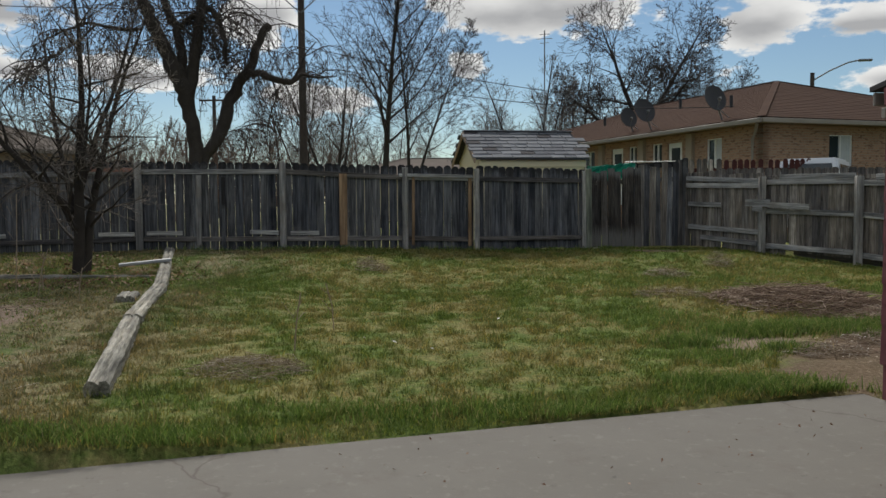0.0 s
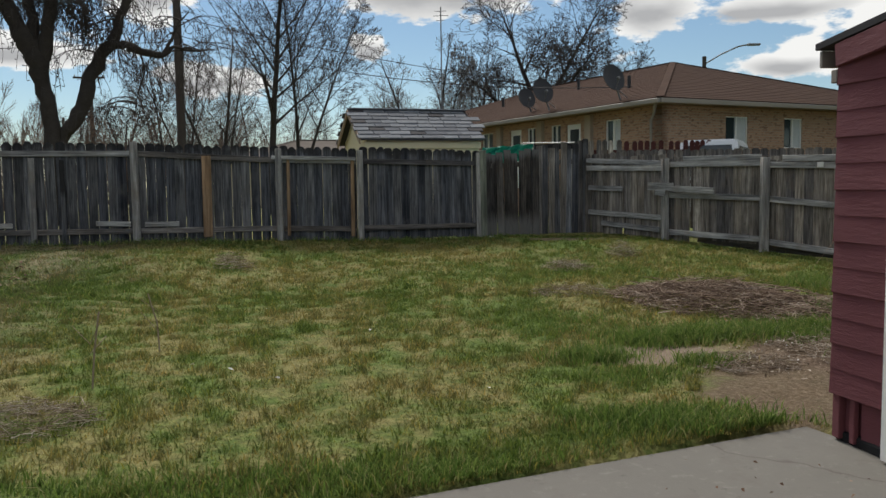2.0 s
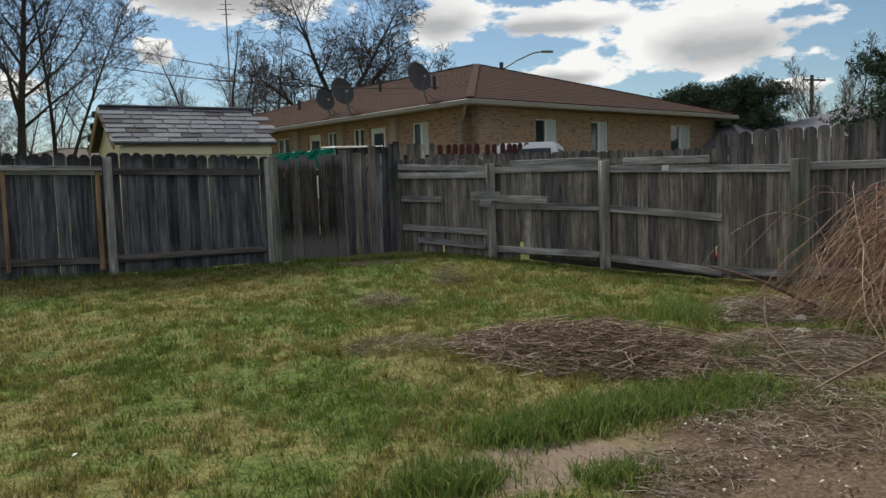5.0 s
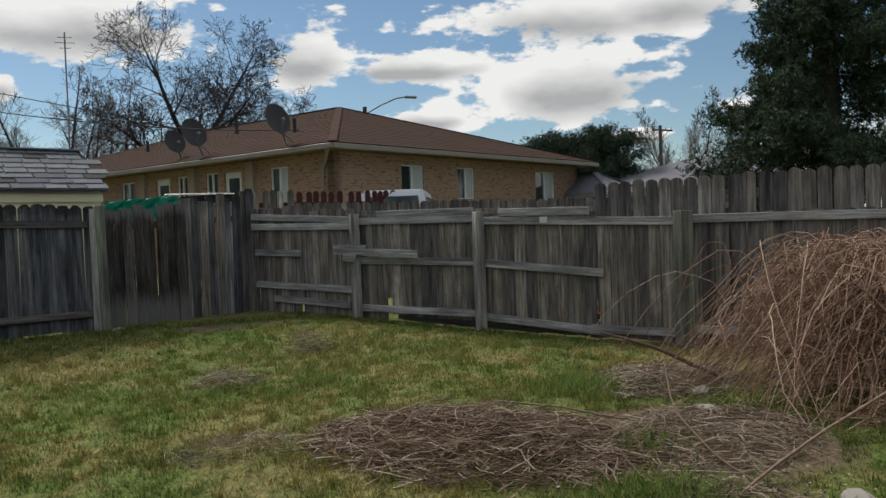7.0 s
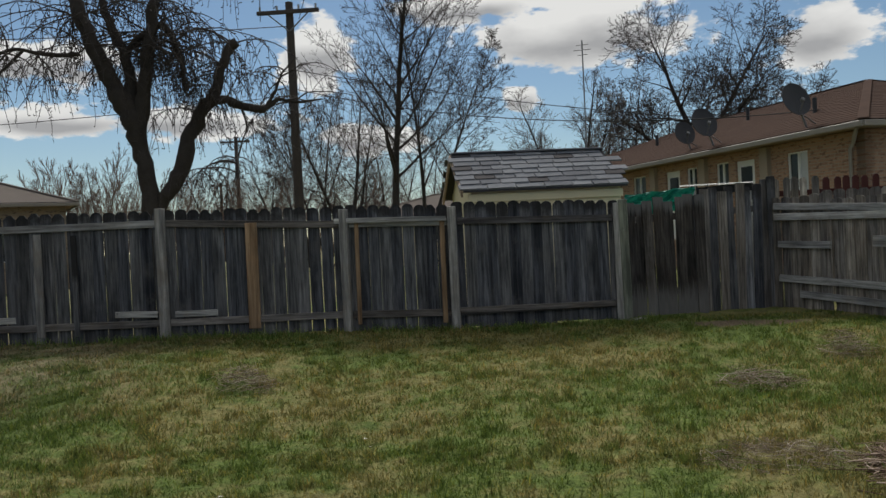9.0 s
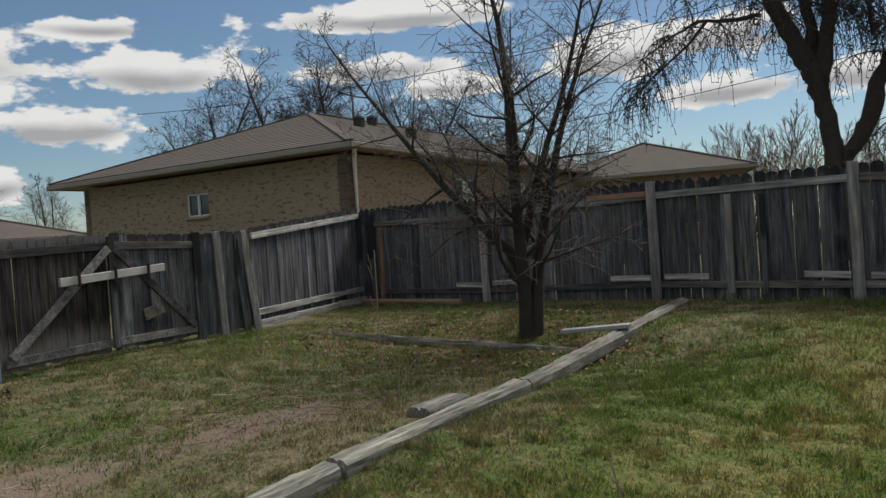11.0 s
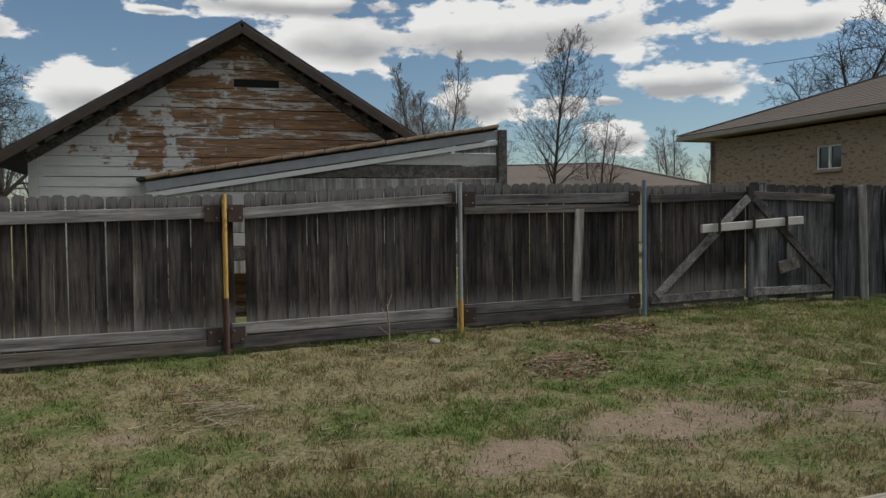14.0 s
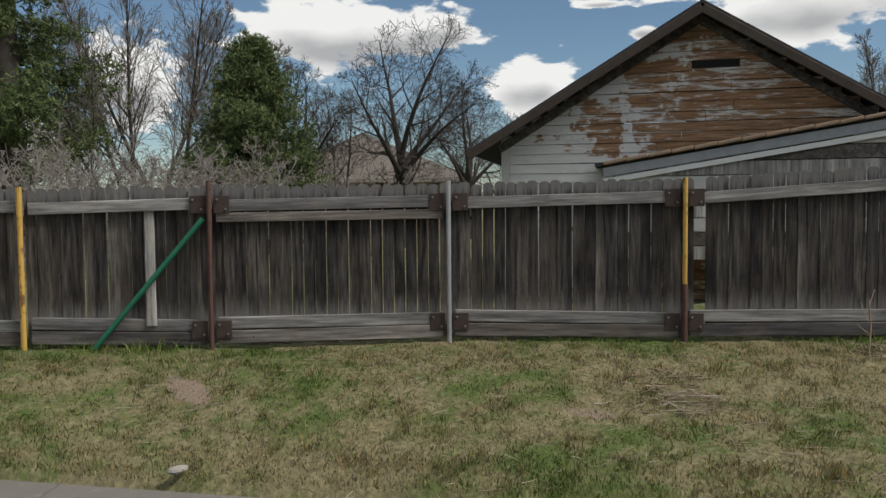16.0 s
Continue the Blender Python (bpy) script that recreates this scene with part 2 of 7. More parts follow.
def ground_colour(n, l, blade=False):
    """Lawn, straw and bare earth by place, shared by the soil and the blades on it."""
    vec = coords(n, l)
    sep = n.new("ShaderNodeSeparateXYZ")
    l.new(vec, sep.inputs[0])
    big, mid, fine = noise_node(n, l, vec, 0.42, 4.0, 0.6), noise_node(n, l, vec, 1.7, 5.0, 0.65), noise_node(n, l, vec, 22.0, 4.0, 0.7)
    green = ramp(n, l, fine, (0.34, (0.05, 0.088, 0.016)), (0.66, (0.16, 0.228, 0.053)))
    side = n.new("ShaderNodeMath")
    side.operation = "MAXIMUM"
    l.new(grey(n, l, sep.outputs[0], -1.6, -2.9), side.inputs[0])
    l.new(grey(n, l, sep.outputs[1], 4.3, 3.3), side.inputs[1])
    side = side.outputs[0]
    lawn_straw = ramp(n, l, fine, (0.34, (0.135, 0.122, 0.044)), (0.68, (0.335, 0.295, 0.118)))
    yard_straw = ramp(n, l, fine, (0.3, (0.11, 0.093, 0.052)), (0.72, (0.34, 0.295, 0.175)))
    straw = mix(n, l, side, lawn_straw, yard_straw)
    green = mix(n, l, side, green, ramp(n, l, fine, (0.3, (0.045, 0.078, 0.02)), (0.7, (0.125, 0.175, 0.05))))
    both = n.new("ShaderNodeMath")
    both.operation = "MULTIPLY_ADD"
    both.inputs[1].default_value = 0.36
    l.new(big, both.inputs[0])
    half = n.new("ShaderNodeMath")
    half.operation, half.inputs[1].default_value = "MULTIPLY", 0.32
    small = noise_node(n, l, vec, 6.0, 4.0, 0.7)
    pair = n.new("ShaderNodeMath")
    pair.operation, pair.inputs[1].default_value = "ADD", 0.0
    l.new(mid, pair.inputs[0])
    l.new(small, pair.inputs[1])
    l.new(pair.outputs[0], half.inputs[0])
    l.new(half.outputs[0], both.inputs[2])
    # the western half of the yard is dry
    west = grey(n, l, sep.outputs[0], -1.6, -2.9, 0.0, 0.012)
    dry = n.new("ShaderNodeMath")
    dry.operation = "ADD"
    l.new(both.outputs[0], dry.inputs[0])
    l.new(west, dry.inputs[1])
    c = mix(n, l, grey(n, l, dry.outputs[0], 0.445, 0.55, 0.0, 0.9), green, straw)
    return c, vec, fine, mid, dry.outputs[0]


def patch(n, l, vec, cx, cy, rx, ry, turn, ragged=0.5):
    """A ragged oval of bare ground: 1 inside, 0 outside."""
    mp = n.new("ShaderNodeMapping")
    mp.vector_type = "TEXTURE"
    mp.inputs["Location"].default_value, mp.inputs["Rotation"].default_value, mp.inputs["Scale"].default_value = (cx, cy, 0), (0, 0, radians(turn)), (rx, ry, 1000)
    l.new(vec, mp.inputs[0])
    ln = n.new("ShaderNodeVectorMath")
    ln.operation = "LENGTH"
    l.new(mp.outputs[0], ln.inputs[0])
    add = n.new("ShaderNodeMath")
    add.operation = "ADD"
    l.new(ln.outputs["Value"], add.inputs[0])
    l.new(grey(n, l, noise_node(n, l, vec, 2.2, 6.0, 0.7), 0.3, 0.7, -ragged, ragged), add.inputs[1])
    return grey(n, l, add.outputs[0], 0.75, 1.15, 0.88, 0.0)


# bare ground: x, y, half sizes, turn, and how ragged
BARE = [(3.65, 6.5, 1.1, .8, 20, .3), (2.85, 7.48, .78, .36, -5, .4), (4.3, 7.25, .9, .55, -10, .4), (5.4, 8.5, .9, .8, -30, .4), (4.1, 14.5, .75, .25, 5, .5),
        (-4.3, 6.38, .42, .72, 20, .5), (-4.2, 7.95, .36, .75, 10, .5), (-3.67, 5.29, .28, .38, 30, .5), (-10.2, 13.9, 1.6, .5, 15, .4), (-3.96, 2.89, .1, .22, 10, .4), (-2.95, .25, .1, .3, -20, .6)]

m, n, l, b = material("soil_and_turf", 0.95, 0.1)
c, vec, fine, mid, dry = ground_colour(n, l)
c = mix(n, l, 0.22, c, (0.07, 0.055, 0.035))
earth = ramp(n, l, noise_node(n, l, vec, 30.0, 6.0, 0.75), (0.28, (0.055, 0.037, 0.026)), (0.5, (0.125, 0.088, 0.062)), (0.72, (0.24, 0.185, 0.14)))
grit = ramp(n, l, noise_node(n, l, vec, 90.0, 3.0, 0.7), (0.3, (0.12, 0.086, 0.064)), (0.55, (0.23, 0.176, 0.138)), (0.75, (0.37, 0.3, 0.245)))
for i, (cx, cy, rx, ry, turn, rag) in enumerate(BARE):
    c = mix(n, l, patch(n, l, vec, cx, cy, rx, ry, turn, rag), c, grit if cx < 3 else earth)
leaf = noise_node(n, l, vec, 9.0, 5.0, 0.75)
lx = n.new("ShaderNodeMath")
lx.operation = "MULTIPLY"
l.new(patch(n, l, vec, -5.6, 11.2, 2.0, 1.3, 10, 0.5), lx.inputs[0])
l.new(grey(n, l, leaf, 0.48, 0.56), lx.inputs[1])
c = mix(n, l, lx.outputs[0], c, (0.17, 0.075, 0.035))
l.new(c, b.inputs["Base Color"])
relief(n, l, b, fine, 0.8, 0.03)
M_SOIL = m

def thin_leaf(n, l, b, colour):
    """Light also passes through the blade."""
    tr, mx = n.new("ShaderNodeBsdfTranslucent"), n.new("ShaderNodeMixShader")
    mx.inputs[0].default_value = 0.4
    l.new(colour, b.inputs["Base Color"])
    l.new(colour, tr.inputs["Color"])
    l.new(b.outputs[0], mx.inputs[1])
    l.new(tr.outputs[0], mx.inputs[2])
    l.new(mx.outputs[0], n["Material Output"].inputs["Surface"])


m, n, l, b = material("grass_blade", 0.7, 0.2)
c, vec, fine, mid, dry = ground_colour(n, l, True)
geo = n.new("ShaderNodeNewGeometry")
tint = ramp(n, l, geo.outputs["Random Per Island"], (0.0, (0.62, 0.66, 0.55)), (0.5, (0.88, 0.88, 0.88)), (0.8, (1.15, 1.06, 0.86)), (1.0, (2.0, 1.55, 1.15)))
thin_leaf(n, l, b, mix(n, l, 1.0, c, tint, "MULTIPLY"))
M_BLADE = m

m, n, l, b = material("lush_grass", 0.65, 0.25)
geo = n.new("ShaderNodeNewGeometry")
thin_leaf(n, l, b, ramp(n, l, geo.outputs["Random Per Island"], (0.0, (0.06, 0.105, 0.018)), (0.5, (0.125, 0.2, 0.04)), (0.88, (0.21, 0.275, 0.07)), (1.0, (0.34, 0.30, 0.14))))
M_LUSH = m


def island(name, *stops, rough=0.85):
    m, n, l, b = material(name, rough, 0.2)
    geo = n.new("ShaderNodeNewGeometry")
    c = ramp(n, l, geo.outputs["Random Per Island"], *stops)
    v = coords(n, l)
    c = mix(n, l, grey(n, l, noise_node(n, l, v, 30.0), 0.3, 0.7, 0.0, 0.4), c, stops[0][1])
    l.new(c, b.inputs["Base Color"])
    return m


M_STRAW = island("dead_stalks", (0.0, (0.12, 0.085, 0.055)), (0.5, (0.27, 0.21, 0.15)), (1.0, (0.5, 0.45, 0.38)))
M_BRUSH = island("brush_twigs", (0.0, (0.07, 0.042, 0.03)), (0.5, (0.24, 0.17, 0.12)), (0.85, (0.4, 0.31, 0.235)), (1.0, (0.54, 0.46, 0.37)))
M_REDBRUSH = island("red_brush_twigs", (0.0, (0.12, 0.065, 0.045)), (0.5, (0.32, 0.2, 0.135)), (1.0, (0.54, 0.41, 0.31)))
M_LEAF = island("dead_leaves", (0.0, (0.085, 0.045, 0.03)), (0.5, (0.2, 0.11, 0.07)), (1.0, (0.34, 0.25, 0.19)))
M_NEEDLE = island("dark_needles", (0.0, (0.02, 0.036, 0.022)), (0.5, (0.05, 0.08, 0.045)), (1.0, (0.105, 0.135, 0.085)))
M_PINE = island("pine_needles", (0.0, (0.035, 0.06, 0.022)), (0.5, (0.09, 0.122, 0.045)), (1.0, (0.19, 0.21, 0.085)))

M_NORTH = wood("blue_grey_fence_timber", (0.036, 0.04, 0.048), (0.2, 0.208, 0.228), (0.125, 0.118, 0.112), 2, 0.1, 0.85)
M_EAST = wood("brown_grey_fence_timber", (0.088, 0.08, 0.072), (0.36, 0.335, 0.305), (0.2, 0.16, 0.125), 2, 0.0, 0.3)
M_WEST = wood("brown_fence_timber", (0.012, 0.0112, 0.011), (0.108, 0.1, 0.095), (0.075, 0.056, 0.043), 2, 0.25, 0.0, foot=0.6, head=0.55)
M_RAIL = wood("grey_rail_timber", (0.17, 0.168, 0.165), (0.5, 0.495, 0.48), (0.29, 0.25, 0.20), 0, calm=True)
M_RAILWEST = wood("dull_rail_timber", (0.088, 0.086, 0.085), (0.28, 0.276, 0.272), (0.2, 0.17, 0.14), 0, calm=True)
M_RAILDARK = wood("dark_rail_timber", (0.06, 0.055, 0.055), (0.19, 0.18, 0.175), (0.15, 0.12, 0.09), 0)
M_POST = wood("grey_post_timber", (0.17, 0.165, 0.16), (0.45, 0.435, 0.41), (0.26, 0.21, 0.16), 2, calm=True)
M_ORANGE = wood("new_orange_timber", (0.24, 0.15, 0.085), (0.42, 0.29, 0.18), (0.30, 0.17, 0.09), 2, calm=True)
M_GREENPOST = wood("green_treated_timber", (0.10, 0.115, 0.095), (0.25, 0.27, 0.225), (0.2, 0.19, 0.15), 2)
M_BEAM = wood("weathered_beam", (0.075, 0.073, 0.062), (0.38, 0.37, 0.32), (0.30, 0.26, 0.20), 0, calm=True)
M_BARK = plain("dark_bark", (0.05, 0.042, 0.036), 0.95, 0.5, 6.0, 30.0, bump=0.8)
M_TWIG = plain("grey_brown_twigs", (0.052, 0.043, 0.038), 0.95, 0.35, 2.0, 20.0)
M_TWIGRED = plain("red_brown_twigs", (0.17, 0.115, 0.085), 0.95, 0.35, 2.0, 20.0)
M_TWIGPALE = plain("pale_twigs", (0.15, 0.128, 0.108), 0.95, 0.35, 2.0, 20.0)
M_SHRUB = plain("pale_shrub_twigs", (0.24, 0.215, 0.195), 0.95, 0.35, 2.0, 20.0)
M_STEEL = plain("rusty_red_steel", (0.11, 0.062, 0.05), 0.8, 0.5, 14.0, 60.0, metal=0.2)
M_GALV = plain("grey_galvanised_pipe", (0.36, 0.37, 0.38), 0.55, 0.25, 9.0, 60.0, metal=0.5)
M_BLUEPOST = plain("faded_blue_pipe", (0.16, 0.21, 0.29), 0.6, 0.3, 9.0, 60.0, metal=0.2)
m, n, l, b = material("worn_yellow_paint", 0.75, 0.3)
vec = coords(n, l, (1, 1, .35), True)
c = mix(n, l, noise_node(n, l, vec, 8.0, 4.0), (0.42, 0.24, 0.05), (0.58, 0.38, 0.1))
c = mix(n, l, grey(n, l, noise_node(n, l, vec, 16.0, 6.0, 0.75), 0.53, 0.6, 0.0, 0.9), c, (0.12, 0.06, 0.04))
l.new(c, b.inputs["Base Color"])
relief(n, l, b, noise_node(n, l, vec, 16.0, 6.0, 0.75), 0.4, 0.003)
M_YELLOW = m
M_GREENPIPE = plain("green_painted_pipe", (0.02, 0.15, 0.09), 0.6, 0.3, 9.0)
M_PALEPLANK = plain("pale_whitewashed_plank", (0.50, 0.49, 0.46), 0.9, 0.25, 8.0, 50.0)
M_WHITE = plain("white_trim_paint", (0.72, 0.72, 0.70), 0.6, 0.08, 2.0, 30.0)
M_CREAM = plain("cream_siding_paint", (0.70, 0.61, 0.41), 0.8, 0.08, 1.5, 40.0)
M_TAN = plain("tan_fascia_paint", (0.33, 0.24, 0.17), 0.7, 0.12, 2.0, 40.0)
M_GUTTER = plain("pale_gutter_metal", (0.25, 0.222, 0.19), 0.55, 0.12, 2.0, 40.0)
M_BROWNROOF = plain("brown_roof_shingle", (0.074, 0.047, 0.036), 1.0, 0.28, 1.2, 55.0, bump=0.7, spec=0.05)
M_GREYROOF = plain("grey_roof_shingle", (0.15, 0.13, 0.115), 1.0, 0.2, 1.2, 55.0, bump=0.7, spec=0.05)
M_DISH = plain("dark_dish_metal", (0.035, 0.036, 0.04), 0.6, 0.2)
M_ARM = plain("dull_steel", (0.20, 0.20, 0.20), 0.5, 0.2, metal=0.5)
M_TARP = plain("green_tarpaulin", (0.04, 0.31, 0.25), 0.5, 0.35, 5.0, 30.0)
# near-black: painted shade for the barn backing and gable gap, also dark trim
M_DARK = plain("near_black_shade_and_trim", (0.015, 0.015, 0.016), 0.9, 0.2)
M_CURTAIN = plain("pale_curtain", (0.50, 0.52, 0.53), 0.9, 0.15, 6.0)
M_RUST = plain("rust_plate", (0.06, 0.042, 0.036), 0.85, 0.5, 20.0, 80.0)
M_CARPAINT = plain("white_car_paint", (0.66, 0.68, 0.71), 0.3, 0.03, spec=0.5)
M_TYRE = plain("black_rubber", (0.02, 0.02, 0.02), 0.9, 0.2)
M_REDTOY = plain("faded_red_plastic", (0.32, 0.03, 0.025), 0.5, 0.25)
M_REDPICKET = plain("dark_red_stained_timber", (0.07, 0.02, 0.018), 0.85, 0.4, 6.0, 60.0)
M_LEAD = plain("grey_weathered_shingle", (0.15, 0.152, 0.168), 0.95, 0.35, 6.0, 70.0, bump=0.6)
m, n, l, b = material("patched_grey_shingle", 0.95, 0.15)
info = n.new("ShaderNodeObjectInfo")
c = mix(n, l, noise_node(n, l, coords(n, l, vary=True), 9.0, 5.0, 0.7), (0.105, 0.112, 0.122), (0.21, 0.218, 0.235))
c = mix(n, l, 1.0, c, ramp(n, l, info.outputs["Random"], (0.0, (0.7, 0.7, 0.72)), (0.5, (0.95, 0.95, 0.95)), (1.0, (1.22, 1.22, 1.21))), "MULTIPLY")
l.new(c, b.inputs["Base Color"])
relief(n, l, b, noise_node(n, l, coords(n, l), 70.0), 0.5, 0.004)
M_SHEDSHINGLE = m
M_DARKSHINGLE = plain("dark_worn_felt", (0.05, 0.047, 0.05), 0.95, 0.3, 6.0, 70.0)
M_POLE = plain("creosoted_pole", (0.075, 0.062, 0.055), 0.95, 0.3, 4.0, 40.0)
M_WIRE = plain("black_cable", (0.02, 0.02, 0.022), 0.7, 0.1)
M_TERRA = plain("tan_tile_edge", (0.28, 0.2, 0.14), 0.9, 0.3, 8.0, 40.0)
M_PAPER = plain("white_scrap", (0.70, 0.69, 0.66), 0.8, 0.1)
M_STONE = plain("pale_rubble", (0.28, 0.26, 0.235), 0.9, 0.3, 10.0)

m, n, l, b = material("window_glass", 0.06, 0.6)
b.inputs["Base Color"].default_value = (0.03, 0.04, 0.045, 1)
M_GLASS = m

m, n, l, b = material("patio_concrete", 0.9, 0.25)
vec = coords(n, l)
c = mix(n, l, noise_node(n, l, vec, 0.9, 6.0, 0.65), (0.112, 0.105, 0.092), (0.175, 0.165, 0.146))
c = mix(n, l, grey(n, l, noise_node(n, l, vec, 3.2, 6.0, 0.7), 0.55, 0.75, 0.0, 0.5), c, (0.11, 0.092, 0.078))
c = mix(n, l, grey(n, l, noise_node(n, l, vec, 70.0, 3.0, 0.7), 0.5, 0.75, 0.0, 0.4), c, (0.14, 0.125, 0.11))
wob = n.new("ShaderNodeVectorMath")
wob.operation = "MULTIPLY_ADD"
nn = n.new("ShaderNodeTexNoise")
nn.inputs["Scale"].default_value = 3.0
l.new(vec, nn.inputs["Vector"])
wob.inputs[1].default_value = (0.35, 0.35, 0.35)
l.new(nn.outputs["Color"], wob.inputs[0])
l.new(vec, wob.inputs[2])
vor = n.new("ShaderNodeTexVoronoi")
vor.feature = "DISTANCE_TO_EDGE"
vor.inputs["Scale"].default_value = 0.3
l.new(wob.outputs[0], vor.inputs["Vector"])
c = mix(n, l, grey(n, l, noise_node(n, l, vec, 11.0, 6.0, 0.75), 0.56, 0.7, 0.0, 0.45), c, (0.24, 0.23, 0.205))
c = mix(n, l, grey(n, l, noise_node(n, l, vec, 5.0, 8.0, 0.8), 0.6, 0.68, 0.0, 0.5), c, (0.065, 0.058, 0.048))
crack = grey(n, l, vor.outputs["Distance"], 0.0, 0.004, 0.75, 0.0)
c = mix(n, l, crack, c, (0.09, 0.075, 0.065))
l.new(c, b.inputs["Base Color"])
relief(n, l, b, noise_node(n, l, vec, 60.0, 4.0, 0.7), 0.35, 0.004)
M_CONCRETE = m

m, n, l, b = material("maroon_siding_paint", 0.75, 0.3)
vec = coords(n, l, (1, 1, 1), True)
c = mix(n, l, noise_node(n, l, vec, 1.5, 5.0, 0.6), (0.13, 0.042, 0.05), (0.185, 0.062, 0.071))
c = mix(n, l, grey(n, l, noise_node(n, l, coords(n, l, (1, 3, 14), True), 2.0, 6.0, 0.75), 0.62, 0.75, 0.0, 0.7), c, (0.09, 0.035, 0.035))
l.new(c, b.inputs["Base Color"])
relief(n, l, b, noise_node(n, l, coords(n, l, (4, 4, 30), True), 2.0, 6.0, 0.7), 0.5, 0.01)
M_MAROON = m

m, n, l, b = material("peeling_white_clapboard", 0.9, 0.2)
vec, stretch = coords(n, l), coords(n, l, (1.0, 1.0, 7.0))
paint = mix(n, l, noise_node(n, l, stretch, 3.0, 5.0, 0.6), (0.45, 0.445, 0.43), (0.70, 0.695, 0.67))
bare = ramp(n, l, noise_node(n, l, coords(n, l, (3, 3, 50)), 1.0, 6.0, 0.7), (0.3, (0.07, 0.042, 0.027)), (0.5, (0.25, 0.13, 0.06)), (0.75, (0.43, 0.26, 0.135)))
geo = n.new("ShaderNodeObjectInfo")
area = patch(n, l, vec, -9.2, 2.9, 1.3, 1.9, 20, 0.9)
flake = n.new("ShaderNodeMath")
flake.operation = "ADD"
l.new(noise_node(n, l, stretch, 2.6, 8.0, 0.75), flake.inputs[0])
l.new(grey(n, l, area, 0.0, 1.0, -0.1, 0.16), flake.inputs[1])
row_shift = n.new("ShaderNodeMath")
row_shift.operation = "ADD"
l.new(flake.outputs[0], row_shift.inputs[0])
l.new(grey(n, l, geo.outputs["Random"], 0.0, 1.0, -0.06, 0.06), row_shift.inputs[1])
c = mix(n, l, grey(n, l, row_shift.outputs[0], 0.52, 0.605, 0.0, 0.95), paint, bare)
c = mix(n, l, grey(n, l, noise_node(n, l, stretch, 1.2, 6.0, 0.7), 0.58, 0.75, 0.0, 0.6), c, (0.09, 0.085, 0.08))
l.new(c, b.inputs["Base Color"])
relief(n, l, b, row_shift.outputs[0], 0.4, 0.01)
M_CLAP = m


def brick_material(name, a, bcol, mortar, turn):
    m, n, l, b = material(name, 0.9, 0.2)
    co, mp = n.new("ShaderNodeTexCoord"), n.new("ShaderNodeMapping")
    l.new(co.outputs["UV"], mp.inputs[0])
    br = n.new("ShaderNodeTexBrick")
    br.inputs["Color1"].default_value, br.inputs["Color2"].default_value, br.inputs["Mortar"].default_value = (*a, 1), (*bcol, 1), (*mortar, 1)
    br.inputs["Scale"].default_value, br.inputs["Brick Width"].default_value, br.inputs["Row Height"].default_value = 1.0, 0.22, 0.077
    br.inputs["Mortar Size"].default_value, br.inputs["Bias"].default_value = 0.008, -0.25
    l.new(mp.outputs[0], br.inputs["Vector"])
    c = mix(n, l, grey(n, l, noise_node(n, l, mp.outputs[0], 0.8, 5.0), 0.3, 0.7, 0.0, 0.35), br.outputs["Color"], tuple(v * 0.7 for v in a))
    spot = grey(n, l, noise_node(n, l, coords(n, l, (5, 13, 1), kind="UV"), 1.0, 2.0), 0.57, 0.62, 0.0, 0.75)
    c = mix(n, l, spot, c, turn)
    l.new(c, b.inputs["Base Color"])
    relief(n, l, b, br.outputs["Fac"], -0.6, 0.01)
    return m


M_BRICK = brick_material("tan_orange_brick", (0.39, 0.24, 0.16), (0.27, 0.16, 0.112), (0.33, 0.28, 0.22), (0.15, 0.085, 0.06))
M_BUFF = brick_material("buff_brick", (0.34, 0.255, 0.18), (0.30, 0.22, 0.155), (0.29, 0.24, 0.19), (0.10, 0.07, 0.06))

# ---- helpers for building ----
def thing(name, loc, label, category, group="", kind=""):
    e = new(name)
    e.empty_display_size = 0.1
    e.location = loc
    return tagged(e, label, category, group, kind)


def hang(ob, parent):
    """Parent ob, whose place is given in the world, under a thing that is only moved, or under a part of one."""
    ob.parent = parent
    if parent.parent is None:
        ob.matrix_parent_inverse = Matrix.Translation(-parent.location)
    return ob


def mesh_of(name, verts, faces, mat, smooth=False):
    me = bpy.data.meshes.new(name)
    me.from_pydata([tuple(v) for v in verts], [], [tuple(f) for f in faces])
    me.materials.append(mat)
    if smooth:
        me.polygons.foreach_set("use_smooth", [True] * len(me.polygons))
    return me


def part(name, bm, mat, parent, label=""):
    me = bpy.data.meshes.new(name)
    bmesh.ops.recalc_face_normals(bm, faces=bm.faces)
    bm.to_mesh(me)
    bm.free()
    me.materials.append(mat)
    ob = new(name, me)
    if parent is not None:
        hang(ob, parent)
    return tagged(ob, label)


def bar(p0, p1, w, d, side=(0, 0, 1), bevel=0.006, bm=None):
    """A squared timber from p0 to p1: w across the side axis' normal, d along the side axis."""
    bm = bm or bmesh.new()
    p0, p1 = Vector(p0), Vector(p1)
    ax = (p1 - p0).normalized()
    s = Vector(side)
    s = (s - ax * s.dot(ax)).normalized()
    r = ax.cross(s)
    m = Matrix((ax * (p1 - p0).length, r * w, s * d)).transposed().to_4x4()
    m.translation = (p0 + p1) / 2
    made = bmesh.ops.create_cube(bm, size=1.0, matrix=m)
    if bevel:
        edges = list({e for v in made["verts"] for e in v.link_edges})
        bmesh.ops.bevel(bm, geom=edges, offset=bevel, segments=1, affect="EDGES")
    return bm


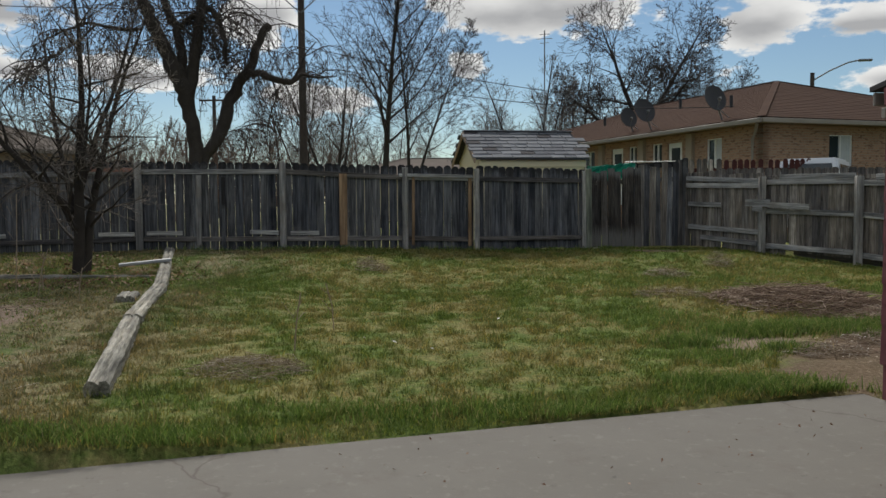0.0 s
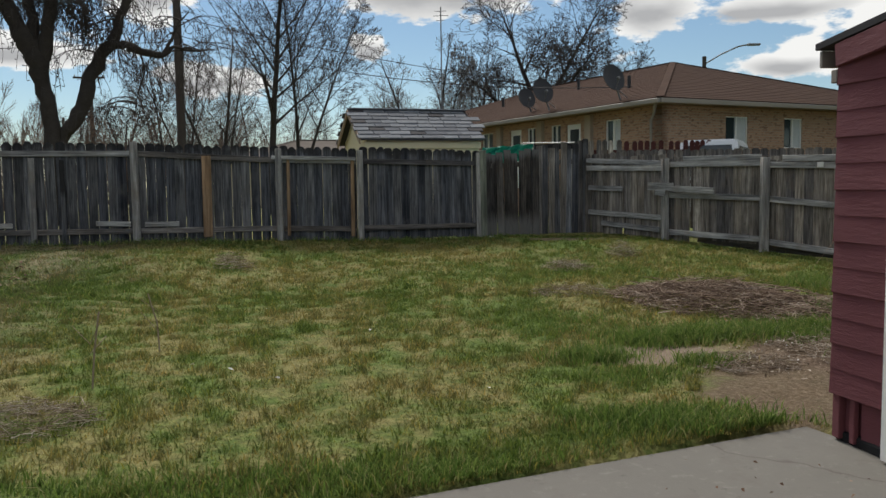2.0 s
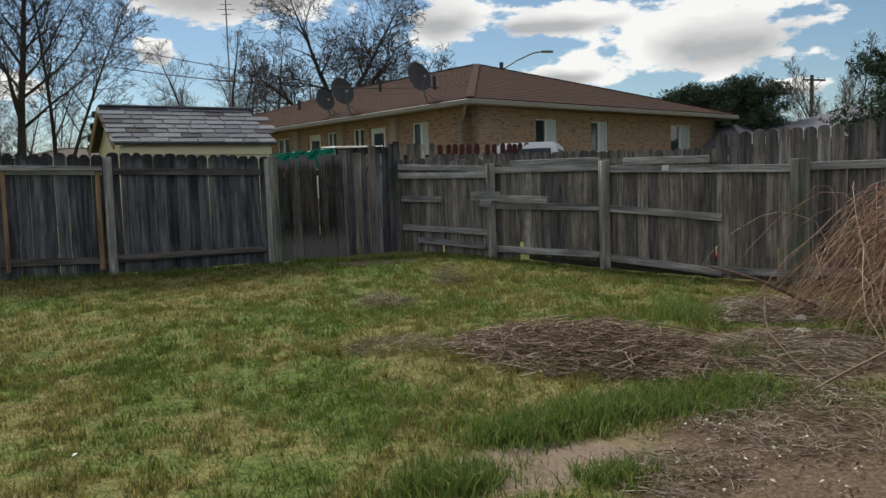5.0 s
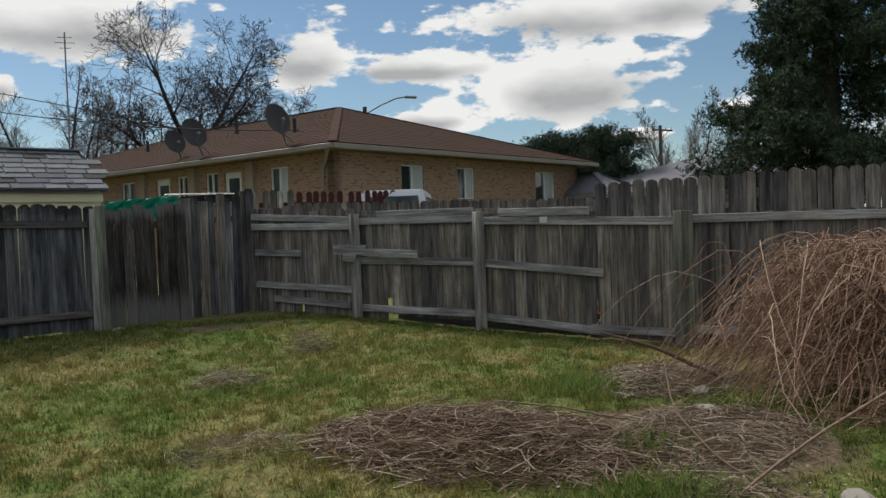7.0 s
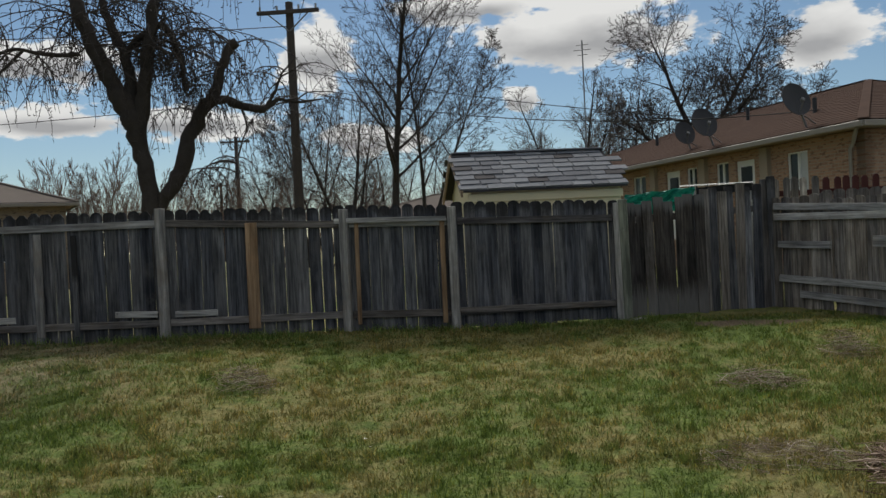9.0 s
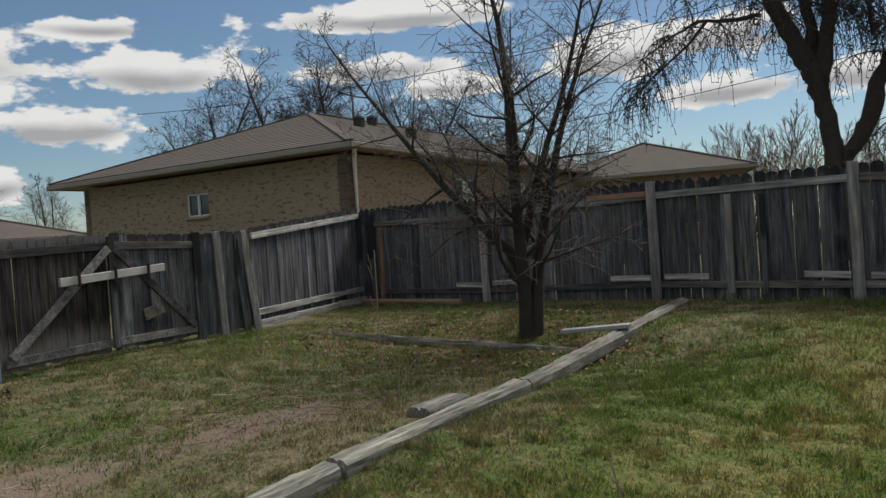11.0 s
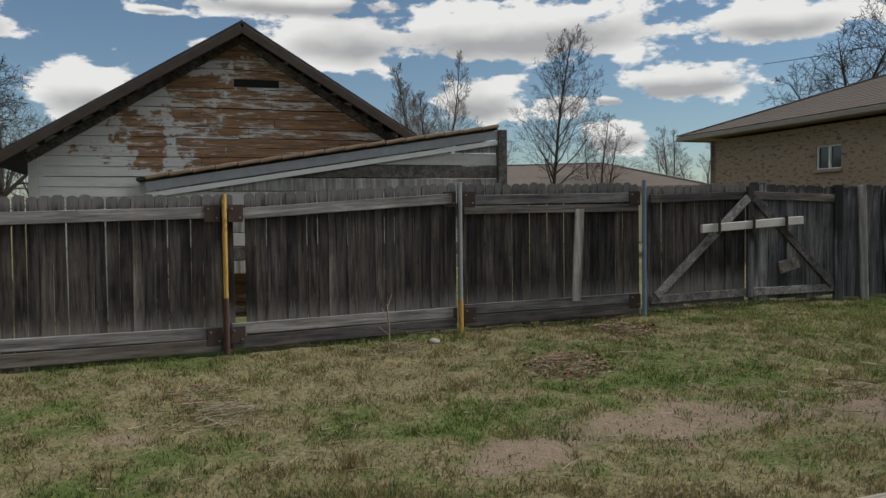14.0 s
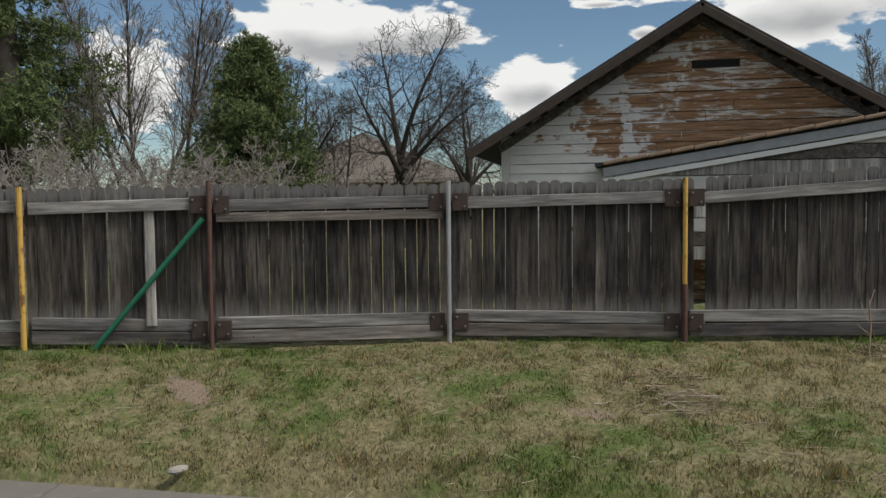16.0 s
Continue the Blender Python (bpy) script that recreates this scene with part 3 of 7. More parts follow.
def tube(points, radii, sides=6):
    """Verts and faces of a tapered tube along points."""
    p = np.array(points, float)
    r = np.array(radii, float)
    d = np.gradient(p, axis=0)
    d /= np.linalg.norm(d, axis=1)[:, None] + 1e-9
    ref = np.array([0.0, 0.0, 1.0]) if abs(d[0, 2]) < 0.9 else np.array([1.0, 0.0, 0.0])
    a = np.cross(d, ref)
    a /= np.linalg.norm(a, axis=1)[:, None] + 1e-9
    c = np.cross(d, a)
    ang = np.arange(sides) * 2 * np.pi / sides
    v = p[:, None] + r[:, None, None] * (a[:, None] * np.cos(ang)[None, :, None] + c[:, None] * np.sin(ang)[None, :, None])
    k, n = len(p), sides
    i, j = np.meshgrid(np.arange(k - 1), np.arange(n), indexing="ij")
    q = np.stack([i * n + j, i * n + (j + 1) % n, (i + 1) * n + (j + 1) % n, (i + 1) * n + j], -1).reshape(-1, 4)
    return v.reshape(-1, 3), q


def tubes_mesh(name, tubes, mat):
    vs, fs, off = [], [], 0
    for v, q in tubes:
        vs.append(v)
        fs.append(q + off)
        off += len(v)
    return quad_mesh(name, np.concatenate(vs), np.concatenate(fs), mat)


def quad_mesh(name, v, f, mat):
    me = bpy.data.meshes.new(name)
    k = f.shape[1]
    me.vertices.add(len(v))
    me.vertices.foreach_set("co", np.ascontiguousarray(v, dtype=np.float32).ravel())
    me.loops.add(f.size)
    me.loops.foreach_set("vertex_index", np.ascontiguousarray(f, dtype=np.int32).ravel())
    me.polygons.add(len(f))
    me.polygons.foreach_set("loop_start", np.arange(len(f), dtype=np.int32) * k)
    me.update(calc_edges=True)
    me.validate()
    me.materials.append(mat)
    return me


def pipe(name, points, radius, mat, parent, sides=10, label=""):
    v, q = tube(points, [radius] * len(points), sides)
    me = quad_mesh(name, v, q, mat)
    ob = new(name, me)
    if parent is not None:
        hang(ob, parent)
    return tagged(ob, label)


# ---- the lie of the land ----
LEVELS = np.array([(-2.6, 4.0, .02), (0, 4.8, .0), (3, 5.6, 0), (3.8, 7.2, .02), (.3, 6.85, .09), (2.4, 7.5, .09), (-.2, 8.2, .2), (4.2, 8.9, .2),
                   (6.2, 10.15, .23), (3.4, 9.8, .22), (4.8, 11.46, .26), (7, 13.2, .3), (1.1, 12.8, .31), (2, 11.56, .21), (1.6, 13.7, .38),
                   (-5, 14.25, .57), (-2.75, 14.5, .55), (-.6, 14.8, .55), (.7, 14.96, .54), (2.7, 15.2, .52), (4.9, 16.1, .5), (5.85, 14.6, .43),
                   (8.1, 11.05, .19), (-3.5, 5, .22), (-3, 3.8, .18), (-5, 4.2, .27), (-6, 2.9, .41), (-7.4, 5.6, .42), (-8.3, 8.1, .5), (-11, 13.4, .52), (-4.2, 9.5, .36), (-3, -1.6, .4), (-1.7, .9, .02), (-4.42, .35, .39)])


def height(x, y):
    """Height of the ground at x, y (arrays)."""
    x, y = np.asarray(x, float), np.asarray(y, float)
    d2 = (x[..., None] - LEVELS[:, 0]) ** 2 + (y[..., None] - LEVELS[:, 1]) ** 2
    w = np.exp(-d2 / (2 * 1.1**2)) + 0.02 / (1 + d2) ** 2
    z = (w * LEVELS[:, 2]).sum(-1) / w.sum(-1)
    for i, j in ((1, 0.012), (3, 0.007)):
        z = z + j * np.sin(x * 1.7 * i + 0.6 * np.sin(y * 1.3 * i)) * np.cos(y * 1.45 * i + 1.1 * np.sin(x * i * 0.9))
    return z


def hz(x, y):
    return float(height(x, y))


PATIO = [(-3.05, 4.07), (3.03, 5.85), (5.2, -2.5), (-.2, -3.6)]


def on_patio(x, y, grow=0.0):
    inside = np.ones(np.shape(x), bool)
    for (ax, ay), (bx, by) in zip(PATIO, PATIO[1:] + PATIO[:1]):
        ln = math.hypot(bx - ax, by - ay)
        inside &= ((bx - ax) * (y - ay) - (by - ay) * (x - ax)) / ln < grow
    return inside


def spread(lo, hi, step, far):
    """Even steps from lo to hi, then ever longer ones out to far."""
    a, out, s, v = list(np.arange(lo, hi, step)), [], step, 0.0
    while v < far:
        s *= 1.35
        v += s
        out.append(v)
    return np.array([lo - o for o in reversed(out)] + a + [a[-1] + o for o in out])


gx, gy = spread(-12.5, 11.0, 0.14, 900), spread(-3.5, 17.0, 0.14, 900)
X, Y = np.meshgrid(gx, gy)
Z = height(X, Y)
turf = np.random.RandomState(5)
fine_ = (np.abs(X) < 13) & (Y > -4) & (Y < 17.5)
Z = Z + np.where(fine_, turf.uniform(-.012, .012, Z.shape), 0)
dip = on_patio(X, Y, 0.05)
Z = np.where(dip, -0.12, np.where(on_patio(X, Y, 0.55), np.maximum(Z - 0.02, -0.03), Z))
vid = np.arange(X.size).reshape(X.shape)
quads = np.stack([vid[:-1, :-1], vid[:-1, 1:], vid[1:, 1:], vid[1:, :-1]], -1).reshape(-1, 4)
gm = quad_mesh("ground", np.stack([X, Y, Z], -1).reshape(-1, 3), quads, M_SOIL)
gm.polygons.foreach_set("use_smooth", [True] * len(gm.polygons))
tagged(new("ground", gm), "patchy spring lawn of green and dry yellow grass with bare earth", "ground", kind="structure")

bm = bmesh.new()
vs = [bm.verts.new((x, y, -0.15)) for x, y in reversed(PATIO)]
f = bm.faces.new(vs)
ex = bmesh.ops.extrude_face_region(bm, geom=[f])
bmesh.ops.translate(bm, verts=[v for v in ex["geom"] if isinstance(v, bmesh.types.BMVert)], vec=(0, 0, 0.155))
bmesh.ops.bevel(bm, geom=list(bm.edges), offset=0.015, segments=2, affect="EDGES")
tagged(part("pavement", bm, M_CONCRETE, None), "worn grey concrete patio slab with cracks and stains", "patio", kind="structure")


# ---- fences ----
def picket_mesh(name, w, h, t, cut, mat, round_top=False):
    """A board h high with clipped or rounded upper corners."""
    if round_top:
        out = [(-w / 2, 0), (w / 2, 0), (w / 2, h - cut)] + [(w / 2 * math.cos(a), h - cut + cut * math.sin(a)) for a in (0.5, 1.0, 1.57, 2.14, 2.64)] + [(-w / 2, h - cut)]
    else:
        out = [(-w / 2, 0), (w / 2, 0), (w / 2, h - cut), (w / 2 - cut, h), (-w / 2 + cut, h), (-w / 2, h - cut)]
    k = len(out)
    v = [(x, -t / 2, z) for x, z in out] + [(x, t / 2, z) for x, z in out]
    f = [tuple(range(k)), tuple(reversed(range(k, 2 * k)))] + [(i, i + k, (i + 1) % k + k, (i + 1) % k) for i in range(k)]
    return mesh_of(name, v, f, mat)


def run_of_pickets(parent, meshes, a, b, foot, tops, rng, width=0.14, gap=0.006, back=0.0, high=1.4, jitter=0.012, missing=(), lean=0.006, sink=0.0):
    """Boards side by side from a to b (plan points). foot: clearance over the ground; tops: height of the top at a and b."""
    a, b = Vector(a), Vector(b)
    d = (b - a)
    ln = d.length
    d /= ln
    nrm = Vector((-d.y, d.x))
    turn = math.atan2(d.y, d.x)
    s, i = width / 2, 0
    while s < ln:
        if i not in missing:
            p = a + d * s + nrm * (back + rng.uniform(-0.009, 0.009))
            z0 = hz(p.x, p.y) + foot - sink + rng.uniform(-0.015, 0.015)
            z1 = tops[0] + (tops[1] - tops[0]) * s / ln + rng.uniform(-jitter, jitter)
            ob = new("picket", rng.choice(meshes))
            ob.matrix_world = pose(p.x, p.y, z0, math.degrees(rng.uniform(-lean, lean)), math.degrees(rng.uniform(-lean, lean)), math.degrees(turn)) @ Matrix.Diagonal((rng.uniform(0.972, 1.015), 1, (z1 - z0) / high, 1))
            hang(ob, parent)
        s += width + (rng.uniform(0, gap) if rng.random() < 0.7 else rng.uniform(gap, gap * 3))
        i += 1


def post(parent, x, y, top, w=0.09, mat=None, lean=(0, 0), name="post", sink=0.25, label=""):
    z = hz(x, y)
    return part(name, bar((x, y, z - sink), (x + lean[0], y + lean[1], top), w, w, (0.12, 1, 0)), mat or M_POST, parent, label)


def plank(parent, a, b, tall, thick=0.038, mat=None, name="rail", label=""):
    """A board on edge from a to b (3D)."""
    ob = part(name, bar(a, b, thick, tall, (0, 0, 1), 0.004), mat or M_RAIL, parent, label)
    m = Matrix.Translation(a) @ (Vector(b) - Vector(a)).to_track_quat("X", "Z").to_matrix().to_4x4()
    ob.data.transform(m.inverted())
    ob.matrix_basis = m
    return ob


N_AX = Vector((14, 1.72)).normalized()


def north(x, off=0.0):
    """Plan point on the north fence; off: metres to the yard side."""
    return Vector((x, 15.25 + 0.1229 * (x - 3.0))) + Vector((N_AX.y, -N_AX.x)) * off


rng = random.Random(4)
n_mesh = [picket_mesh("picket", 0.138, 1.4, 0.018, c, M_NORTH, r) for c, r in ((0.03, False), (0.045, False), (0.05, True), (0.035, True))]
fn = thing("fence", (0, 14.9, 0.5), "old blue-grey weathered picket fence along the back of the yard", "fence", kind="structure")
N_POSTS = [(-11.05, 2.15), (-10.7, 2.1), (-8.12, 2.06), (-5.22, 2.13), (-2.77, 2.12), (-.61, 2.01), (.69, 1.98), (2.71, 1.93)]
run_of_pickets(fn, n_mesh, north(-11.05), north(-5.2), -0.02, (2.22, 2.14), rng, 0.142, 0.003)
run_of_pickets(fn, n_mesh, north(-5.2), north(-2.75), -0.03, (2.14, 2.1), rng, 0.141, 0.005)
run_of_pickets(fn, n_mesh, north(-2.75), north(-.6), -0.03, (2.1, 2.05), rng, 0.141, 0.005)
run_of_pickets(fn, n_mesh, north(-.6), north(.7), -0.03, (2.05, 2.02), rng, 0.137, 0.003)
run_of_pickets(fn, n_mesh, north(.7), north(2.7), 0.0, (2.04, 1.97), rng, 0.136, 0.002)
for (x, top) in N_POSTS:
    p = north(x, 0.07)
    post(fn, p.x, p.y, top, 0.095, M_POST if x > -9 else M_NORTH)
for (xa, ta), (xb, tb) in zip(N_POSTS[1:], N_POSTS[2:]):
    for lo, mt in ((0.2, M_RAILDARK), (None, M_RAIL if xa in (-5.22, -8.12, -.61) else M_RAILDARK)):
        a, b = north(xa + 0.06, 0.035), north(xb - 0.06, 0.035)
        za, zb = (hz(a.x, a.y) + lo, hz(b.x, b.y) + lo) if lo else (ta - 0.18, tb - 0.18)
        plank(fn, (a.x, a.y, za), (b.x, b.y, zb), 0.085, 0.036, mt)
# patch boards nailed along the foot, and the odd upright
for xa, xb, z in ((-5.9, -5.3, .30), (-5.1, -4.5, .30), (-3.35, -2.85, .32), (-2.65, -2.15, .30), (-8.75, -8.2, .3), (-8.0, -7.4, .3)):
    a, b = north(xa, 0.06), north(xb, 0.06)
    plank(fn, (a.x, a.y, hz(a.x, a.y) + z), (b.x, b.y, hz(b.x, b.y) + z - 0.01), 0.075, 0.02, M_RAIL, "patch_board")
for x, w, mt, top in ((-1.72, 0.14, M_ORANGE, 1.9), (-4.22, 0.09, M_POST, 1.88), (-3.8, 0.06, M_NORTH, 1.85), (-.47, 0.05, M_ORANGE, 1.85), (.56, 0.06, M_ORANGE, 1.83), (-10.5, .09, M_ORANGE, 1.85)):
    p = north(x, 0.05)
    part("upright", bar((p.x, p.y, hz(p.x, p.y) + 0.08), (p.x + 0.01, p.y, top), 0.036, w, (1, 0.12, 0), 0.004), mt, fn, "unweathered orange timber" if mt is M_ORANGE else "")
a, b = north(-.72, .09), north(.62, .09)
plank(fn, (a.x, a.y, 1.87), (b.x, b.y, 1.84), 0.06, 0.03, M_RAIL)
a, b = north(-6.2, .06), north(-5.3, .06)
plank(fn, (a.x, a.y, 1.99), (b.x, b.y, 1.98), 0.07, 0.02, plain("faded_pink_board", (0.36, 0.19, 0.15), 0.85), "patch_board", "faded pink patch board")
# foot board under the dark stretch
a, b = north(.74, .05), north(2.66, .05)
plank(fn, (a.x, a.y, hz(a.x, a.y) + .22), (b.x, b.y, hz(b.x, b.y) + .2), 0.07, 0.03, M_RAILDARK)

# ---- the leaning boards at the north-east corner ----
CORNER = Vector((4.9, 16.1))
fc = thing("fence", (3.8, 15.7, 0.5), "tall uneven grey fence boards closing the corner gap", "fence", kind="structure")
c_mesh = [picket_mesh("picket", 0.13, 1.4, 0.02, 0.006, M_EAST), picket_mesh("picket", 0.13, 1.4, 0.02, 0.02, M_NORTH)]
run_of_pickets(fc, [picket_mesh("picket", 0.13, 1.4, 0.02, 0.006, M_WEST)], (2.68, 15.26), (3.86, 15.56), -0.02, (1.93, 1.97), rng, 0.128, 0.008, jitter=0.05, lean=0.02)
run_of_pickets(fc, c_mesh, (3.72, 15.66), CORNER, -0.02, (1.98, 2.15), rng, 0.125, 0.012, jitter=0.07, lean=0.02)
for z in (0.75, 1.7):
    plank(fc, (2.8, 15.3, z), (4.9, 16.16, z + 0.1), 0.085, 0.036, M_RAILDARK)
p5 = thing("fence_post", (2.78, 15.2, 0.5), "thick grey-green fence post beside the corner boards", "fence post")
part("post", bar((2.80, 15.14, 0.2), (2.78, 15.14, 1.97), 0.11, 0.11, (0, 1, 0), 0.012), M_GREENPOST, p5)
part("stone_foot", bar((2.72, 15.05, hz(2.8, 15.1) - 0.1), (3.02, 15.1, hz(2.8, 15.1) - 0.07), 0.2, 0.18, (0, 0, 1), 0.03), M_STONE, p5)

# ---- east fence ----
fe = thing("fence", (6.9, 13.0, 0.3), "brown-grey weathered fence with three rails and patch boards", "fence", kind="structure")
E_AX = Vector((2.25, -3.51)).normalized()


def east(s, off=0.0):
    """Plan point s metres along the east fence from its first post; off: metres to the yard side."""
    return Vector((5.85, 14.59)) + E_AX * s + Vector((E_AX.y, -E_AX.x)) * off


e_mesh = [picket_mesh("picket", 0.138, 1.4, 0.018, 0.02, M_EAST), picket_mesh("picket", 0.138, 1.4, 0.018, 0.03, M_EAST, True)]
run_of_pickets(fe, e_mesh, east(-1.8), east(-.9), -0.02, (1.9, 1.93), rng, 0.14, 0.003)
run_of_pickets(fe, e_mesh, east(-.9), east(0), -0.02, (1.86, 1.86), rng, 0.14, 0.003)
run_of_pickets(fe, e_mesh, east(0), east(.5), -0.01, (1.76, 1.75), rng, 0.14, 0.003)
run_of_pickets(fe, e_mesh, east(.5), east(1.77), .09, (1.75, 1.72), rng, 0.14, 0.003)
run_of_pickets(fe, e_mesh, east(1.77), east(3.2), .1, (1.7, 1.63), rng, 0.14, 0.003)
run_of_pickets(fe, e_mesh, east(3.22), east(4.1), .02, (1.62, 1.6), rng, 0.125, 0.03)
run_of_pickets(fe, e_mesh, east(4.2), east(7.8), 0.0, (1.62, 1.62), rng, 0.138, 0.012)
ft = thing("fence", (8.6, 11.6, 0.3), "tall dark grey board fence with rounded tops beyond the low fence", "fence", kind="structure")
run_of_pickets(ft, [picket_mesh("picket", 0.138, 1.4, 0.018, 0.04, M_EAST, True)], east(3.1, -.35), east(9.5, -.35), 0.0, (2.03, 2.12), rng, 0.14, 0.008)
pa, pb = east(3.1, -.38), east(9.5, -.38)
plank(ft, (pa.x, pa.y, 1.8), (pb.x, pb.y, 1.88), 0.09, 0.036, M_RAILDARK)
for s, top, w, mt in ((0, 1.78, 0.11, M_POST), (1.77, 1.74, 0.11, M_POST), (4.17, 1.66, 0.15, M_GREENPOST), (6.6, 1.66, 0.13, M_GREENPOST)):
    p = east(s, 0.08)
    post(fe, p.x, p.y, top, w, mt)
EAST_RAILS = [(-1.75, 0, 1.8, 1.70), (-1.75, 0, 1.66, 1.62), (-1.7, -.9, 1.3, 1.28), (-1.7, 0, .86, .78), (-1.4, -.1, .66, .58), (0, 1.77, 1.68, 1.66), (0, 1.77, 1.17, 1.13), (.03, 1.72, .55, .50),
              (1.77, 4.17, 1.63, 1.55), (1.77, 3.3, 1.12, .99), (1.77, 3.3, .47, .32), (3.1, 4.17, .36, .33), (4.17, 6.6, 1.57, 1.55), (4.17, 6.6, .38, .33), (6.6, 7.8, 1.55, 1.55), (.3, 1.7, 1.76, 1.75), (2.0, 3.15, 1.72, 1.70)]
for a, b, za, zb in EAST_RAILS:
    pa, pb = east(a + 0.02, 0.035), east(b - 0.02, 0.035)
    plank(fe, (pa.x, pa.y, za), (pb.x, pb.y, zb), 0.09, 0.036, M_RAIL)
for a, b, za, zb, h in ((-.3, .2, 1.32, 1.31, .13), (.15, .95, 1.28, 1.24, .10), (-.15, .05, 1.22, 1.2, .1)):
    pa, pb = east(a, 0.14), east(b, 0.14)
    plank(fe, (pa.x, pa.y, za), (pb.x, pb.y, zb), h, 0.03, M_RAIL, "patch_board", "short pale patch board")
pa = east(2.55, 0.07)
plaque = part("number_plate", bar((pa.x, pa.y, 1.615), (pa.x + E_AX.x * .09, pa.y + E_AX.y * .09, 1.613), 0.006, 0.07, (0, 0, 1), 0.001), M_PAPER, fe, "small white number plate")
# added dark board in place of the shade and clutter behind the gap
pa, pb = east(.5, -.14), east(3.2, -.14)
plank(fe, (pa.x, pa.y, hz(pa.x, pa.y) + .07), (pb.x, pb.y, hz(pb.x, pb.y) + .07), 0.26, 0.04, M_RAILDARK, "foot_board", "added dark board standing in for the shade behind the gap")
# low board along the foot
pa, pb = east(3.0, 0.0), east(4.1, 0.0)
plank(fe, (pa.x, pa.y, .13), (pb.x, pb.y, .12), 0.2, 0.03, M_EAST, "foot_board")

# ---- west fence ----
fw = thing("fence", (-6.5, 3.5, 0.4), "dark brown weathered board fence hung between steel pipe posts", "fence", kind="structure")
W_LINE = [(-1.7, -3.5, 1.72), (-2.95, -1.74, 1.73), (-3.83, -.47, 1.745), (-4.99, 1.17, 1.75), (-6.05, 2.88, 1.77), (-7.17, 4.92, 1.89), (-7.78, 6.87, 1.89)]
w_mesh = [picket_mesh("picket", 0.092, 1.4, 0.018, 0.028, M_WEST, True), picket_mesh("picket", 0.092, 1.4, 0.018, 0.022, M_WEST), picket_mesh("picket", 0.092, 1.4, 0.018, 0.034, M_WEST, True)]


def w_side(a, b):
    d = Vector((b[0] - a[0], b[1] - a[1])).normalized()
    return d, Vector((d.y, -d.x))


for i, (a, b) in enumerate(zip(W_LINE, W_LINE[1:])):
    d, s = w_side(a, b)
    run_of_pickets(fw, w_mesh, a[:2], b[:2], 0.03, (a[2], b[2]), rng, 0.0942, 0.0028, missing=(1,) if i == 4 else ())
    o = s * 0.04
    za, zb = hz(*a[:2]), hz(*b[:2])
    A, B = Vector(a[:2]) + d * 0.05 + o, Vector(b[:2]) - d * 0.05 + o
    plank(fw, (*A, a[2] - 0.17), (*B, b[2] - 0.15), 0.1, 0.038, M_RAILWEST)
    plank(fw, (*A, za + 0.22), (*B, zb + 0.2), 0.1, 0.038, M_RAILWEST)
    plank(fw, (*(A + o * 0.2), za + 0.10), (*(B + o * 0.2), zb + 0.09), 0.11, 0.03, M_RAILDARK)
    if i in (5, 2):
        plank(fw, (*(A + o * 0.15), a[2] - 0.27), (*(B + o * 0.15), b[2] - 0.26), 0.08, 0.038, M_RAILDARK)
W_POST = [(M_YELLOW, 0.035, 0.0, "worn yellow pipe post"), (M_YELLOW, 0.035, .02, "worn yellow pipe post"), (M_STEEL, 0.03, 0.05, "rusty red pipe post"), (M_GALV, 0.03, .03, "grey galvanised pipe post"), (M_YELLOW, 0.032, .02, "yellow and rust pipe post"), (M_GALV, 0.03, .02, "galvanised pipe post with yellow foot"), (M_BLUEPOST, 0.036, .04, "faded blue pipe post")]
for i, ((x, y, top), (mt, r, up, text)) in enumerate(zip(W_LINE, W_POST)):
    a, b = (W_LINE[i], W_LINE[i + 1]) if i < 6 else (W_LINE[5], W_LINE[6])
    d, s = w_side(a, b)
    P = Vector((x, y)) + s * 0.09
    z = hz(x, y)
    pts = [(P.x, P.y, z - 0.2), (P.x, P.y, z + 0.4), (P.x, P.y, top - 0.01 + up)]
    r *= 0.66
    pst = pipe("pipe_post", pts, r, mt, fw, 10, text)
    if i == 5:
        pipe("painted_foot", [(P.x, P.y, z - .05), (P.x, P.y, z + .32)], r + 0.003, M_YELLOW, pst, 10, "yellow painted foot")
    if i == 4:
        pipe("rust_sleeve", [(P.x, P.y, z - .05), (P.x, P.y, z + .5)], r + 0.003, M_STEEL, pst, 10, "rusty lower end")
    # steel plates that clamp the rails
    for zz in (top - 0.16, z + 0.17):
        for k in (-0.1, 0.1):
            if (i == 6 and k > 0) or i < 2:
                continue
            Q = P + d * k - s * 0.02
            plt = part("clamp_plate", bar((*(Q - d * 0.065), zz), (*(Q + d * 0.065), zz), 0.012, 0.15, (0, 0, 1), 0.002), M_RUST, fw, "rusty steel clamp plate")
            for bx, bz in ((-0.035, 0.04), (0.035, -0.04)):
                R = Q + d * bx + s * 0.008
                part("bolt", bar((*R, zz + bz), (*(R + s * 0.012), zz + bz), 0.016, 0.016, (0, 0, 1), 0.003), M_ARM, plt)
a, b = Vector((-3.5, -.98)), Vector((-3.82, -.5))
pipe("brace_pipe", [(-3.18, -1.18, hz(-3.2, -1.15) + 0.02), (-3.72, -.45, 1.47)], 0.022, M_GREENPIPE, fw, 8, "green painted bracing pipe")
part("pale_board", bar((-3.49, -.84, hz(-3.6, -.8) + 0.2), (-3.52, -.88, 1.6), 0.02, 0.08, (-.55, .83, 0), 0.003), M_POST, fw, "pale replacement board")
part("pale_board", bar((-7.43, 6.14, hz(-7.4, 6) + 0.25), (-7.45, 6.18, 1.62), 0.02, 0.1, (-.3, .95, 0), 0.003), M_POST, fw, "pale replacement board")

